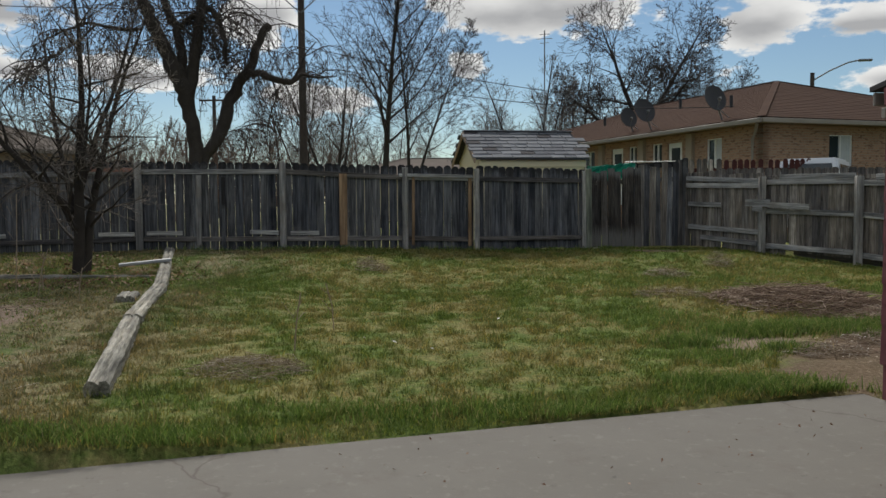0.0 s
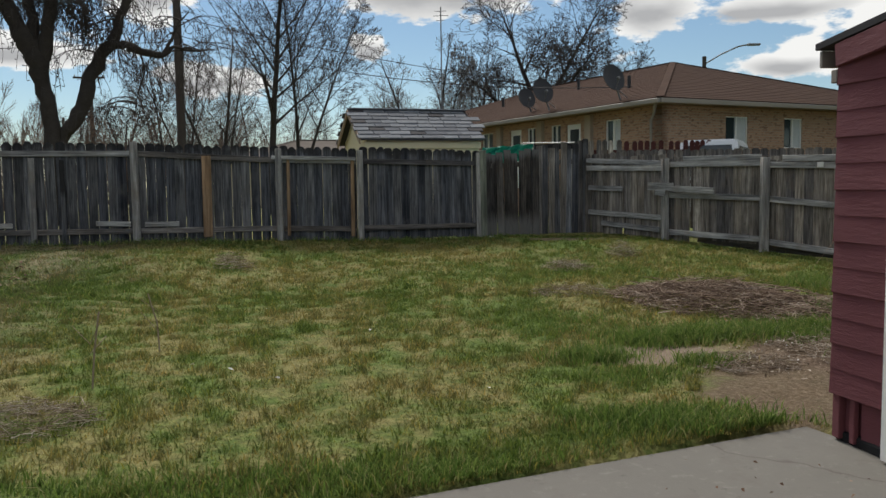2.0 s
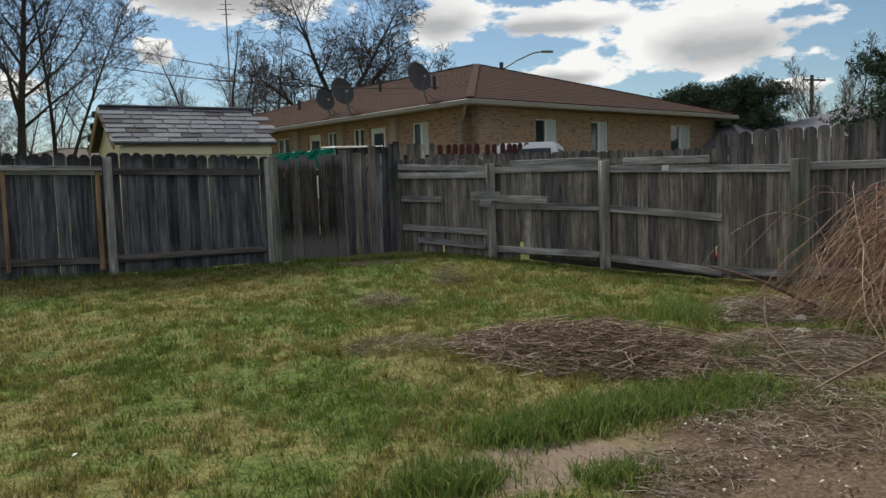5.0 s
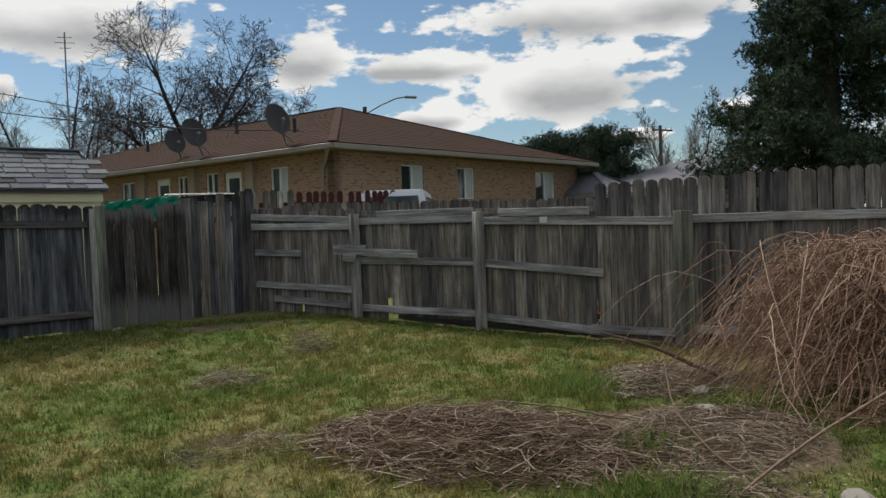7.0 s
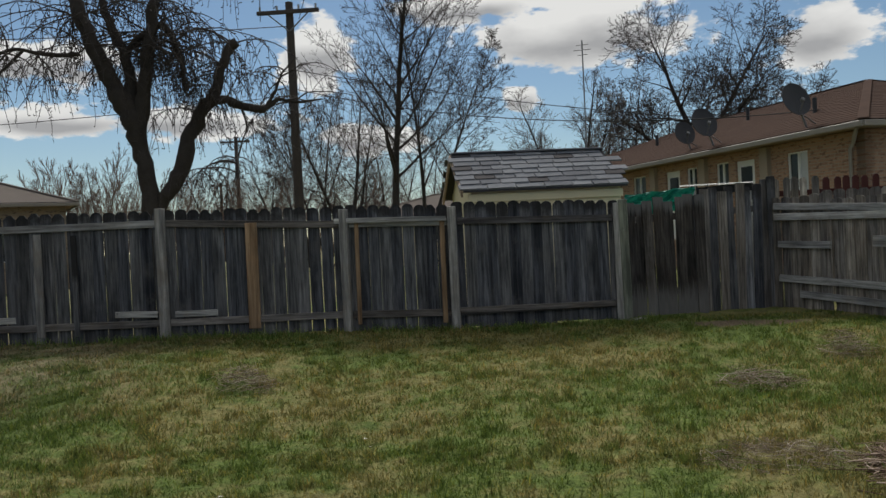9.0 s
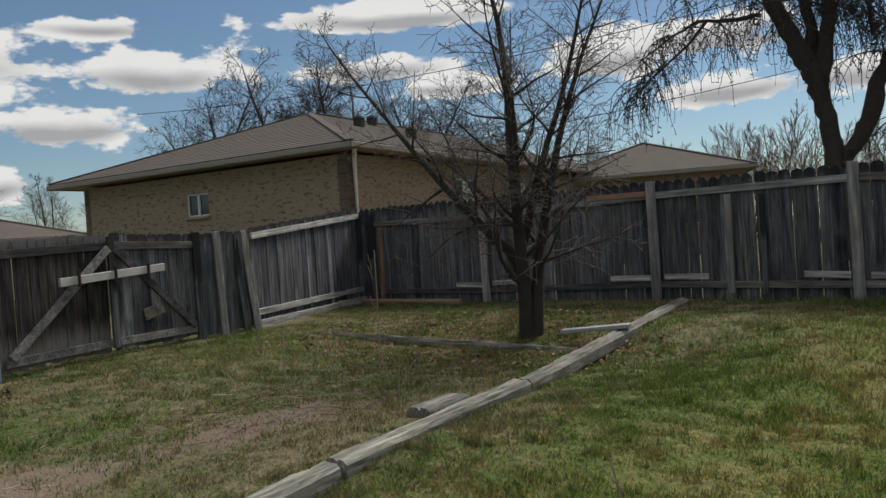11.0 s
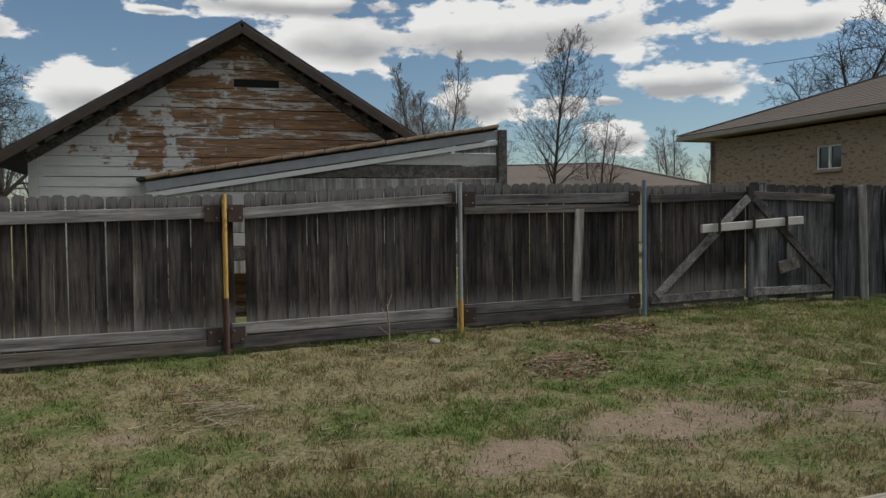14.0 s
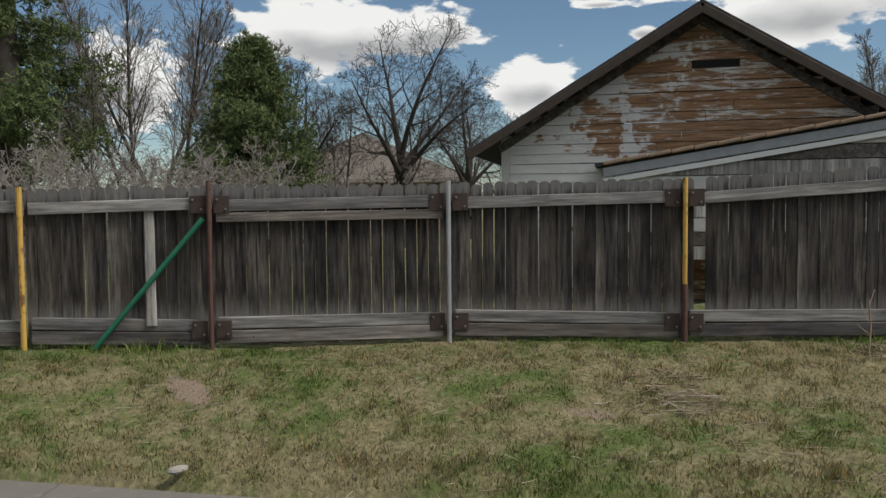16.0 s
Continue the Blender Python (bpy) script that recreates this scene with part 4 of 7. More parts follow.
# double gate
GATE = [(-7.8, 6.93), (-8.33, 8.2), (-8.85, 9.42)]
g_top = [1.86, 1.9, 1.86]
gate = thing("gate", (-8.2, 8.0, 0.5), "grey wooden double gate with diagonal braces and a pale bar across", "gate")
for k in (0, 1):
    a, b = Vector(GATE[k]), Vector(GATE[k + 1])
    d, s = w_side(a, b)
    leaf = part("gate_leaf", bar((*(a + d * 0.04 + s * 0.03), hz(*a) + 0.16), (*(b - d * 0.02 + s * 0.03), hz(*b) + 0.16), 0.036, 0.09, (0, 0, 1), 0.004), M_RAILWEST, gate)
    plank(leaf, (*(a + d * 0.04 + s * 0.03), g_top[k] - 0.14), (*(b - d * 0.02 + s * 0.03), g_top[k + 1] - 0.14), 0.09, 0.036, M_RAILDARK)
    run_of_pickets(leaf, w_mesh if k == 0 else [picket_mesh("picket", 0.138, 1.4, 0.018, 0.03, M_NORTH)], a + d * 0.02, b - d * 0.01, 0.06, (g_top[k], g_top[k + 1]), rng, 0.0925 if k == 0 else 0.14, 0.003)
    lo, hi = (a, b) if k == 0 else (b, a)
    q0, q1 = lo + (d if k == 0 else -d) * 0.1 + s * 0.06, hi - (d if k == 0 else -d) * 0.04 + s * 0.06
    part("diagonal_brace", bar((*q0, hz(*lo) + 0.2), (*q1, g_top[1] - 0.17), 0.036, 0.09, (0, 0, 1), 0.004), M_RAILWEST if k == 0 else M_RAILDARK, leaf)
d, s = w_side(GATE[0], GATE[2])
m0 = Vector(GATE[1]) + s * 0.1
part("gate_bar", bar((*(m0 - d * 0.72), 1.39), (*(m0 + d * 0.72), 1.47), 0.04, 0.09, (0, 0, 1), 0.004), M_PALEPLANK, gate, "pale plank barring the gate")
for k in (-.5, -.02, .45):
    q = m0 + d * k + s * 0.03
    part("bracket", bar((*q, 1.33), (*q, 1.52), 0.05, 0.015, (d.x, d.y, 0), 0.002), M_RUST, gate, "rusty bracket")
p = Vector(GATE[1]) + s * 0.05
part("gate_stile", bar((*p, hz(*p) + 0.1), (*p, 1.86), 0.09, 0.04, (s.x, s.y, 0), 0.004), M_NORTH, gate)
a = m0 - d * -.5 + s * -.02
part("board_patch", bar((*(m0 + d * .42 - s * .05), 0.92), (*(m0 + d * .72 - s * .05), 0.98), 0.02, 0.14, (0, 0, 1), 0.003), M_RAILDARK, gate, "nailed-on patch board")

fg = thing("fence", (-10, 11.5, 0.5), "grey board fence leaning beyond the gate", "fence", kind="structure")
G_LINE = [(-8.87, 9.47, 1.86), (-9.28, 10.42, 1.9), (-11.08, 13.5, 2.24)]
g_mesh = [picket_mesh("picket", 0.14, 1.4, 0.018, 0.02, M_NORTH), picket_mesh("picket", 0.14, 1.4, 0.018, 0.03, M_NORTH, True)]
run_of_pickets(fg, g_mesh, G_LINE[0][:2], G_LINE[1][:2], 0.04, (1.86, 1.9), rng, 0.14, 0.004)
run_of_pickets(fg, g_mesh, G_LINE[1][:2], G_LINE[2][:2], 0.10, (1.92, 2.24), rng, 0.14, 0.003)
d, s = w_side(G_LINE[1], G_LINE[2])
A, B = Vector(G_LINE[1][:2]) + s * 0.04, Vector(G_LINE[2][:2]) + s * 0.04
plank(fg, (*A, 1.80), (*B, 2.10), 0.09, 0.036, M_RAIL)
plank(fg, (*A, hz(*A) + 0.22), (*B, hz(*B) + 0.26), 0.09, 0.036, M_RAIL)
plank(fg, (*(A + s * .05), hz(*A) + 0.05), (*(B + s * .05), hz(*B) + 0.06), 0.12, 0.05, M_RAIL, "foot_board")
for (x, y), top, lean, w, mt in (((-8.88, 9.4), 1.88, (-.02, 0), .1, M_NORTH), ((-9.02, 9.78), 1.88, (-.05, -.03), .09, M_POST), ((-9.22, 10.38), 1.88, (-.12, -.12), .1, M_POST), ((-9.16, 10.2), 1.84, (-.12, -.1), .09, M_NORTH)):
    P = Vector((x, y)) + s * 0.09
    post(fg, P.x, P.y, top, w, mt, lean)
# ---- buildings ----
def face_uv(me, axis_u, origin):
    """UVs in metres: along the wall and up."""
    uv = me.uv_layers.new(name="UVMap")
    for lp in me.loops:
        v = me.vertices[lp.vertex_index].co
        uv.data[lp.index].uv = ((v.x - origin[0]) * axis_u[0] + (v.y - origin[1]) * axis_u[1], v.z)


def wall_with_openings(name, o, ax, length, z0, z1, thick, holes, mat, parent):
    """A wall from o along ax, with thickness behind it and real openings (s0, s1, z0, z1)."""
    o, ax = Vector(o), Vector(ax)
    nb = Vector((-ax.y, ax.x))
    ss = sorted({0.0, length, *[h[0] for h in holes], *[h[1] for h in holes]})
    zs = sorted({z0, z1, *[h[2] for h in holes], *[h[3] for h in holes]})
    bm = bmesh.new()
    for sa, sb in zip(ss, ss[1:]):
        for za, zb in zip(zs, zs[1:]):
            if any(h[0] <= sa and sb <= h[1] and h[2] <= za and zb <= h[3] for h in holes):
                continue
            for k in (0, thick):
                c = [o + ax * s + nb * k for s in (sa, sb)]
                bm.faces.new([bm.verts.new((*c[i], z)) for i, z in ((0, za), (1, za), (1, zb), (0, zb))])
    for sa, sb, za, zb in [*holes, (0, length, z0, z1)]:
        c = [(sa, za), (sb, za), (sb, zb), (sa, zb)]
        for (s, z), (s2, z2) in zip(c, c[1:] + c[:1]):
            p, q = o + ax * s, o + ax * s2
            bm.faces.new([bm.verts.new(v) for v in ((*p, z), (*q, z2), (*(q + nb * thick), z2), (*(p + nb * thick), z))])
    bmesh.ops.remove_doubles(bm, verts=bm.verts, dist=0.0005)
    ob = part(name, bm, mat, parent)
    face_uv(ob.data, ax, o)
    return ob


def window(parent, o, ax, s0, s1, z0, z1, curtain=True, depth=0.06):
    """A two-light window in a wall opening."""
    o, ax = Vector(o), Vector(ax)
    nb = Vector((-ax.y, ax.x))
    P = lambda s, k, z: (*(o + ax * s + nb * k), z)
    bm = bmesh.new()
    t = 0.055
    sd = (nb.x, nb.y, 0)
    for a, b in (((s0, z0), (s1, z0)), ((s0, z1), (s1, z1)), ((s0, z0), (s0, z1)), ((s1, z0), (s1, z1)), (((s0 + s1) / 2, z0), ((s0 + s1) / 2, z1))):
        bar(P(a[0], depth, a[1]), P(b[0], depth, b[1]), t, 0.06, sd, 0.004, bm)
    w = part("window", bm, M_WHITE, parent)
    mid = (s0 + s1) / 2
    for a, b in ((s0, mid), (mid, s1)):
        bm = bmesh.new()
        bm.faces.new([bm.verts.new(P(s, depth + 0.02, z)) for s, z in ((a, z0), (b, z0), (b, z1), (a, z1))])
        part("pane", bm, M_GLASS, w)
    if curtain:
        bm = bmesh.new()
        k = 14
        row = [[bm.verts.new(P(mid + (s1 - mid) * i / k, depth + 0.012 + 0.006 * (i % 2), z)) for i in range(k + 1)] for z in (z0 + .03, z1 - .03)]
        for i in range(k):
            bm.faces.new((row[0][i], row[0][i + 1], row[1][i + 1], row[1][i]))
        part("curtain", bm, M_CURTAIN, w)
    bm = bar(P(s0 - .05, -0.03, z0 - .05), P(s1 + .05, -0.03, z0 - .05), 0.12, 0.06, (0, 0, 1), 0.004)
    part("sill", bm, M_TAN, w)


def hip_roof(parent, o, u, v, w, d, z, rise, mat, over_mat, courses=0):
    """A hipped roof over the eaves rectangle o, o + u w, o + v d; the ridge runs along the longer side."""
    o, u, v = Vector(o), Vector(u), Vector(v)
    h = min(w, d) / 2
    P = lambda a, b, c: Vector((*(o + u * a + v * b), c))
    if d >= w:
        r0, r1 = P(w / 2, h, z + rise), P(w / 2, d - h, z + rise)
        c = [P(0, 0, z), P(w, 0, z), P(w, d, z), P(0, d, z)]
        faces = [(c[0], c[1], r0), (c[1], c[2], r1, r0), (c[2], c[3], r1), (c[3], c[0], r0, r1)]
    else:
        r0, r1 = P(h, d / 2, z + rise), P(w - h, d / 2, z + rise)
        c = [P(0, 0, z), P(w, 0, z), P(w, d, z), P(0, d, z)]
        faces = [(c[0], c[1], r1, r0), (c[1], c[2], r1), (c[2], c[3], r0, r1), (c[3], c[0], r0)]
    bm = bmesh.new()
    for f in faces:
        bm.faces.new([bm.verts.new(p) for p in f])
    low = [bm.verts.new(p - Vector((0, 0, 0.03))) for p in c]
    bm.faces.new(low)
    roof = part("roof", bm, mat, parent)
    up = Vector((0, 0, 0.012))
    # courses of shingle: a thin proud strip per course on each slope
    for f in faces if courses else ():
        a, b = f[0], f[1]
        top = f[2:] if len(f) == 4 else (f[2], f[2])
        for i in range(courses):
            bm = bmesh.new()
            t0, t1 = i / courses, (i + 0.97) / courses
            lo0, lo1 = a.lerp(top[-1], t0), b.lerp(top[0], t0)
            hi0, hi1 = a.lerp(top[-1], t1), b.lerp(top[0], t1)
            bm.faces.new([bm.verts.new(p) for p in (lo0 + up, lo1 + up, hi1 + up * 0.2, hi0 + up * 0.2)])
            bm.faces.new([bm.verts.new(p) for p in (lo0, lo1, lo1 + up, lo0 + up)])
            part("shingle_course", bm, mat, roof)
    for p, q in zip(c, c[1:] + c[:1]):
        part("gutter", bar(p - Vector((0, 0, 0.09)), q - Vector((0, 0, 0.09)), 0.10, 0.13, (0, 0, 1), 0.012), over_mat, roof)
    inset = 0.55
    q = [P(.03, .03, z - .12), P(w - .03, .03, z - .12), P(w - .03, d - .03, z - .12), P(.03, d - .03, z - .12)]
    bm = bmesh.new()
    bm.faces.new([bm.verts.new(p) for p in q])
    part("soffit", bm, M_TAN, roof)
    for p, r in ((c[0], r0), (c[1], r0 if d >= w else r1), (r0, r1)):
        part("ridge_cap", bar(p + up, r + up, 0.22, 0.025, (0, 0, 1), 0.005), mat, roof)
    return roof


UA, VA = Vector((.94, .342)), Vector((-.342, .94))
# brick house to the north-east
HC = Vector((8.93, 22.5))
house = thing("house", (12, 26, 0.4), "single-storey tan brick house with a brown hipped roof", "house")
WC = HC + UA * .55 + VA * .55
hw, hd = 13.0, 22.0
S_WIN = [(2.45, 3.35, 2.35, 3.26), (4.9, 5.7, 2.35, 3.26), (9.1, 10.3, 2.25, 3.26)]
wall_with_openings("wall", WC, UA, hw - 1.1, 0.2, 3.52, 0.25, S_WIN, M_BRICK, house)
for s0, s1, z0, z1 in S_WIN:
    window(house, WC, UA, s0, s1, z0, z1)
W_HOLES = [(hd - 1.1 - 2.45, hd - 1.1 - 1.75, 2.25, 3.26), (hd - 1.1 - 4.5, hd - 1.1 - 3.7, 1.2, 3.27), (hd - 1.1 - 5.35, hd - 1.1 - 4.8, 2.5, 3.3), (hd - 1.1 - 6.8, hd - 1.1 - 6.3, 2.5, 3.3), (hd - 1.1 - 8.0, hd - 1.1 - 7.2, 1.2, 3.3), (hd - 1.1 - 10.0, hd - 1.1 - 9.2, 2.3, 3.3)]
wo = WC + VA * (hd - 1.1)
wall_with_openings("wall", wo, -VA, hd - 1.1, 0.2, 3.52, 0.25, W_HOLES, M_BRICK, house)
for i, (s0, s1, z0, z1) in enumerate(W_HOLES):
    if i in (1, 4):
        P = lambda s, k, z: (*(wo - VA * s + UA * k), z)
        dr = part("door", bar(P(s0, .09, (z0 + z1) / 2), P(s1, .09, (z0 + z1) / 2), 0.05, z1 - z0, (0, 0, 1), 0.005), M_WHITE, house, "white panel door")
        part("door_glass", bar(P(s0 + .18, .055, 2.65), P(s1 - .18, .055, 2.65), 0.03, 0.9, (0, 0, 1), 0.004), M_GLASS, dr)
    else:
        window(house, wo, -VA, s0, s1, z0, z1, i == 0)
for o, a, ln in ((WC + UA * (hw - 1.1), VA, hd - 1.1), (WC + UA * (hw - 1.1) + VA * (hd - 1.1), -UA, hw - 1.1)):
    wall_with_openings("wall", o, a, ln, 0.2, 3.52, 0.25, [], M_BRICK, house)
for s in (3.2, 5.9, 8.6):
    p = WC + VA * s - UA * 0.06
    part("pilaster", bar((*p, .2), (*p, 3.5), 0.14, 0.3, (VA.x, VA.y, 0), 0.006), M_BRICK, house)
hip_roof(house, HC, UA, VA, hw, hd, 3.66, 2.15, M_BROWNROOF, M_GUTTER, 26)
sp = WC - UA * .07 + VA * .35
pipe("downspout", [(*(HC + UA * .02 + VA * .2), 3.52), (*(sp - VA * .1), 3.25), (*sp, 3.12), (*sp, .4)], 0.045, M_GUTTER, house, 6)
for a, b in ((2.3, 4.0), (4.0, 9.0), (3.0, 13.0)):
    p = HC + UA * a + VA * b
    z = 3.66 + 2.15 * min(a, b, hw - a) / 6.5
    pipe("vent_pipe", [(*p, z - .1), (*p, z + .4)], 0.06, M_DISH, house, 8)
p = HC + UA * 6.5 + VA * 7.2
part("roof_vent", bar((*p, 5.75), (*(p + UA * .5), 5.75), .3, .2, (0, 0, 1), .03), M_DISH, house)


def dish(x, y, z, size, aim, tall):
    """A satellite dish on a bent mast with side struts."""
    d = thing("satellite_dish", (x, y, z), "dark satellite dish on a bent steel mast on the roof", "satellite dish", "dishes on the brown roof")
    ax = Vector(aim).normalized()
    s = ax.cross(Vector((0, 0, 1))).normalized()
    upv = s.cross(ax)
    c = Vector((x, y, z)) + Vector((s.x * .5, s.y * .5, 0)) * tall * 1.1 + Vector((0, 0, tall))
    bm = bmesh.new()
    rings = []
    for back in (0.0, -0.012):
        for i in range(5):
            r = size * i / 4
            k = 20 if i else 1
            rings.append([bm.verts.new(c + ax * (0.16 * size * (i / 4) ** 2 * 4 * .25 + back) + (s * math.cos(a) * 1.0 + upv * math.sin(a) * 1.08) * r) for a in [2 * math.pi * j / k for j in range(k)]])
    for base in (0, 5):
        for j in range(20):
            bm.faces.new((rings[base][0], rings[base + 1][j], rings[base + 1][(j + 1) % 20]))
            for i in (1, 2, 3):
                bm.faces.new((rings[base + i][j], rings[base + i + 1][j], rings[base + i + 1][(j + 1) % 20], rings[base + i][(j + 1) % 20]))
    for j in range(20):
        bm.faces.new((rings[4][j], rings[4][(j + 1) % 20], rings[9][(j + 1) % 20], rings[9][j]))
    part("reflector", bm, M_DISH, d)
    pipe("mast", [(x, y, z - .15), (*(Vector((x, y, z)).lerp(c, .55)),), (*(c - ax * .06),)], 0.03, M_ARM, d, 8)
    pipe("strut", [(x + .35, y + .1, z - .05), (*Vector((x, y, z)).lerp(c, .5),)], 0.014, M_ARM, d, 6)
    tip = c + ax * size * .75 - upv * size * .3
    pipe("feed_arm", [(*(c - upv * size),), (*tip,)], 0.014, M_ARM, d, 6)
    part("receiver", bar(tip, tip - ax * .12, .08, .08, (0, 0, 1), .015), M_ARM, d)


for a, b, sz, tall in ((.35, 2.0, .38, .62), (.5, 5.85, .4, .62), (.75, 7.35, .34, .45)):
    p = HC + UA * a + VA * b
    dish(p.x, p.y, 3.66 + 2.15 * a / 6.5, sz, (.35, -1, .35), tall)

# garden shed beyond the fence
shed = thing("garden_shed", (1.8, 18, .5), "cream garden shed with a worn patched grey shingle roof", "shed")
sx0, sx1, sy0, sy1, sez, srz = .7, 2.95, 17.2, 19.2, 2.30, 2.92
for a, b, t in (((sx0, sy0), (sx1, sy0), 0), ((sx0, sy1), (sx1, sy1), 0), ((sx1, sy0), (sx1, sy1), 1)):
    part("wall", bar((*a, 1.4), (*b, 1.4), .08, 1.9, (0, 0, 1), .004), M_CREAM, shed)
bm = bmesh.new()
for k in (0, .08):
    bm.faces.new([bm.verts.new((sx0 + k, y, z)) for y, z in ((sy0, .4), (sy1, .4), (sy1, sez), ((sy0 + sy1) / 2, srz - .04), (sy0, sez))])
part("gable_wall", bm, M_CREAM, shed)
part("trim", bar((sx0 - .05, sy0 - .06, 2.16), (sx1 + .05, sy0 - .06, 2.16), .03, .12, (0, 0, 1), .004), M_CREAM, shed)
ym = (sy0 + sy1) / 2
sl = Vector((0, ym - sy0 + .15, srz - sez + .06))
for sgn in (1, -1):
    p0, p1 = Vector((0, ym - sgn * (ym - sy0 + .15), sez - .03)), Vector((0, ym, srz))
    bm = bmesh.new()
    q = [Vector((x, p.y, p.z)) for x, p in ((sx0 - .14, p0), (sx1 + .1, p0), (sx1 + .1, p1), (sx0 - .14, p1))]
    f = bm.faces.new([bm.verts.new(v) for v in q])
    ex = bmesh.ops.extrude_face_region(bm, geom=[f])
    bmesh.ops.translate(bm, verts=[v for v in ex["geom"] if isinstance(v, bmesh.types.BMVert)], vec=(0, 0, -.025))
    deck = part("roof_deck", bm, M_DARKSHINGLE, shed)
    part("verge_board", bar((sx0 - .15, p0.y, p0.z - .05), (sx0 - .15, p1.y, p1.z - .05), .03, .1, (0, 0, 1), .004), M_TAN, deck)
    sh_rng = random.Random(9)
    sh = [mesh_of("shingle", [(0, 0, 0), (w, 0, 0), (w, .17, .004), (0, .17, .004), (.01, -.008, .026), (w - .006, .006, .024), (w, .17, .008), (0, .17, .008)], [(0, 1, 5, 4), (4, 5, 6, 7), (1, 2, 6, 5), (3, 0, 4, 7)], m_) for w, m_ in ((.3, M_SHEDSHINGLE), (.42, M_SHEDSHINGLE), (.24, M_SHEDSHINGLE), (.3, M_DARKSHINGLE))]
    run = Vector((0, (p1 - p0).y, (p1 - p0).z))
    tilt = math.degrees(math.atan2(run.z, abs(run.y)))
    for r in range(8):
        x = sx0 - .14 - sh_rng.uniform(0, .1)
        while x < sx1 + .02:
            k = sh_rng.choices((0, 1, 2, 3), (5, 4, 3, 1.6))[0]
            w = (.3, .42, .24, .3)[k]
            p = p0 + run * (r / 8)
            ob = new("shingle", sh[k])
            ob.matrix_world = pose(x if sgn > 0 else x + w, p.y, p.z + .006, tilt + sh_rng.uniform(0, 2.0), 0, (0 if sgn > 0 else 180) + sh_rng.uniform(-1.5, 1.5))
            hang(ob, deck)
            x += w + sh_rng.uniform(.003, .012)
part("ridge_cap", bar((sx0 - .14, ym, srz + .015), (sx1 + .1, ym, srz + .015), .2, .03, (0, 0, 1), .01), M_LEAD, shed)

shed.rotation_euler = (0, 0, radians(11))

# tarpaulin over a stack, and a scalloped awning beyond the corner boards
tarp = thing("tarpaulin", (3.7, 16.4, .5), "bright green tarpaulin draped over a line behind the fence", "tarpaulin")
bm = bmesh.new()
rows_ = []
for j in range(12):
    rows_.append([bm.verts.new((3.1 + i * .062, 16.9 + .05 * math.sin(i * 1.7 + j) + .02 * j, 2.1 - (j / 11) ** 1.3 * .32 - .025 * abs(math.sin(i * .55)) + .005 * i)) for i in range(17)])
for r0, r1 in zip(rows_, rows_[1:]):
    for i in range(16):
        bm.faces.new((r0[i], r0[i + 1], r1[i + 1], r1[i]))
bmesh.ops.solidify(bm, geom=list(bm.faces), thickness=.006)
part("sheet", bm, M_TARP, tarp)
awn = thing("awning", (4.8, 17.6, .5), "small white corrugated awning roof with a dark underside", "awning")
bm = bmesh.new()
ra = [[bm.verts.new((4.2 + i * .024, y, z + .02 * (i % 2))) for i in range(36)] for y, z in ((17.3, 2.19), (18.4, 2.24))]
for i in range(35):
    bm.faces.new((ra[0][i], ra[0][i + 1], ra[1][i + 1], ra[1][i]))
bmesh.ops.solidify(bm, geom=list(bm.faces), thickness=.01)
part("sheet", bm, M_WHITE, awn)
part("front_board", bar((4.22, 17.36, 2.1), (5.02, 17.36, 2.14), .03, .12, (0, 0, 1), .003), M_DARK, awn)
for x in (4.26, 4.98):
    part("post", bar((x, 17.4, .3), (x, 17.4, 2.15), .08, .08, (0, 1, 0)), M_POST, awn)

# red picket fence and a parked car further out
fr = thing("fence", (10, 19, .4), "dark red stained picket fence before the brick house", "fence", kind="structure")
r_mesh = [picket_mesh("picket", .11, 1.4, .018, .03, M_REDPICKET), picket_mesh("picket", .11, 1.4, .018, .03, M_EAST)]
r_rng = random.Random(2)
run_of_pickets(fr, r_mesh[1:], (5.7, 18.5), (6.5, 18.55), .1, (2.3, 2.3), r_rng, .12, .03)
run_of_pickets(fr, r_mesh[:1], (6.5, 18.55), (8.9, 18.75), .1, (2.28, 2.3), r_rng, .12, .05)
plank(fr, (5.7, 18.56, 2.05), (8.9, 18.81, 2.05), .09, .03, M_REDPICKET)
fb = thing("fence", (12, 17, .4), "grey picket fence of the next yard", "fence", kind="structure")
b_mesh = [picket_mesh("picket", .14, 1.4, .018, .03, M_EAST)]
run_of_pickets(fb, b_mesh, (5.6, 16.3), (11.5, 13.0), .1, (1.99, 1.9), r_rng, .14, .006)
plank(fb, (5.6, 16.24, 1.8), (11.5, 12.94, 1.74), .09, .03, M_EAST)


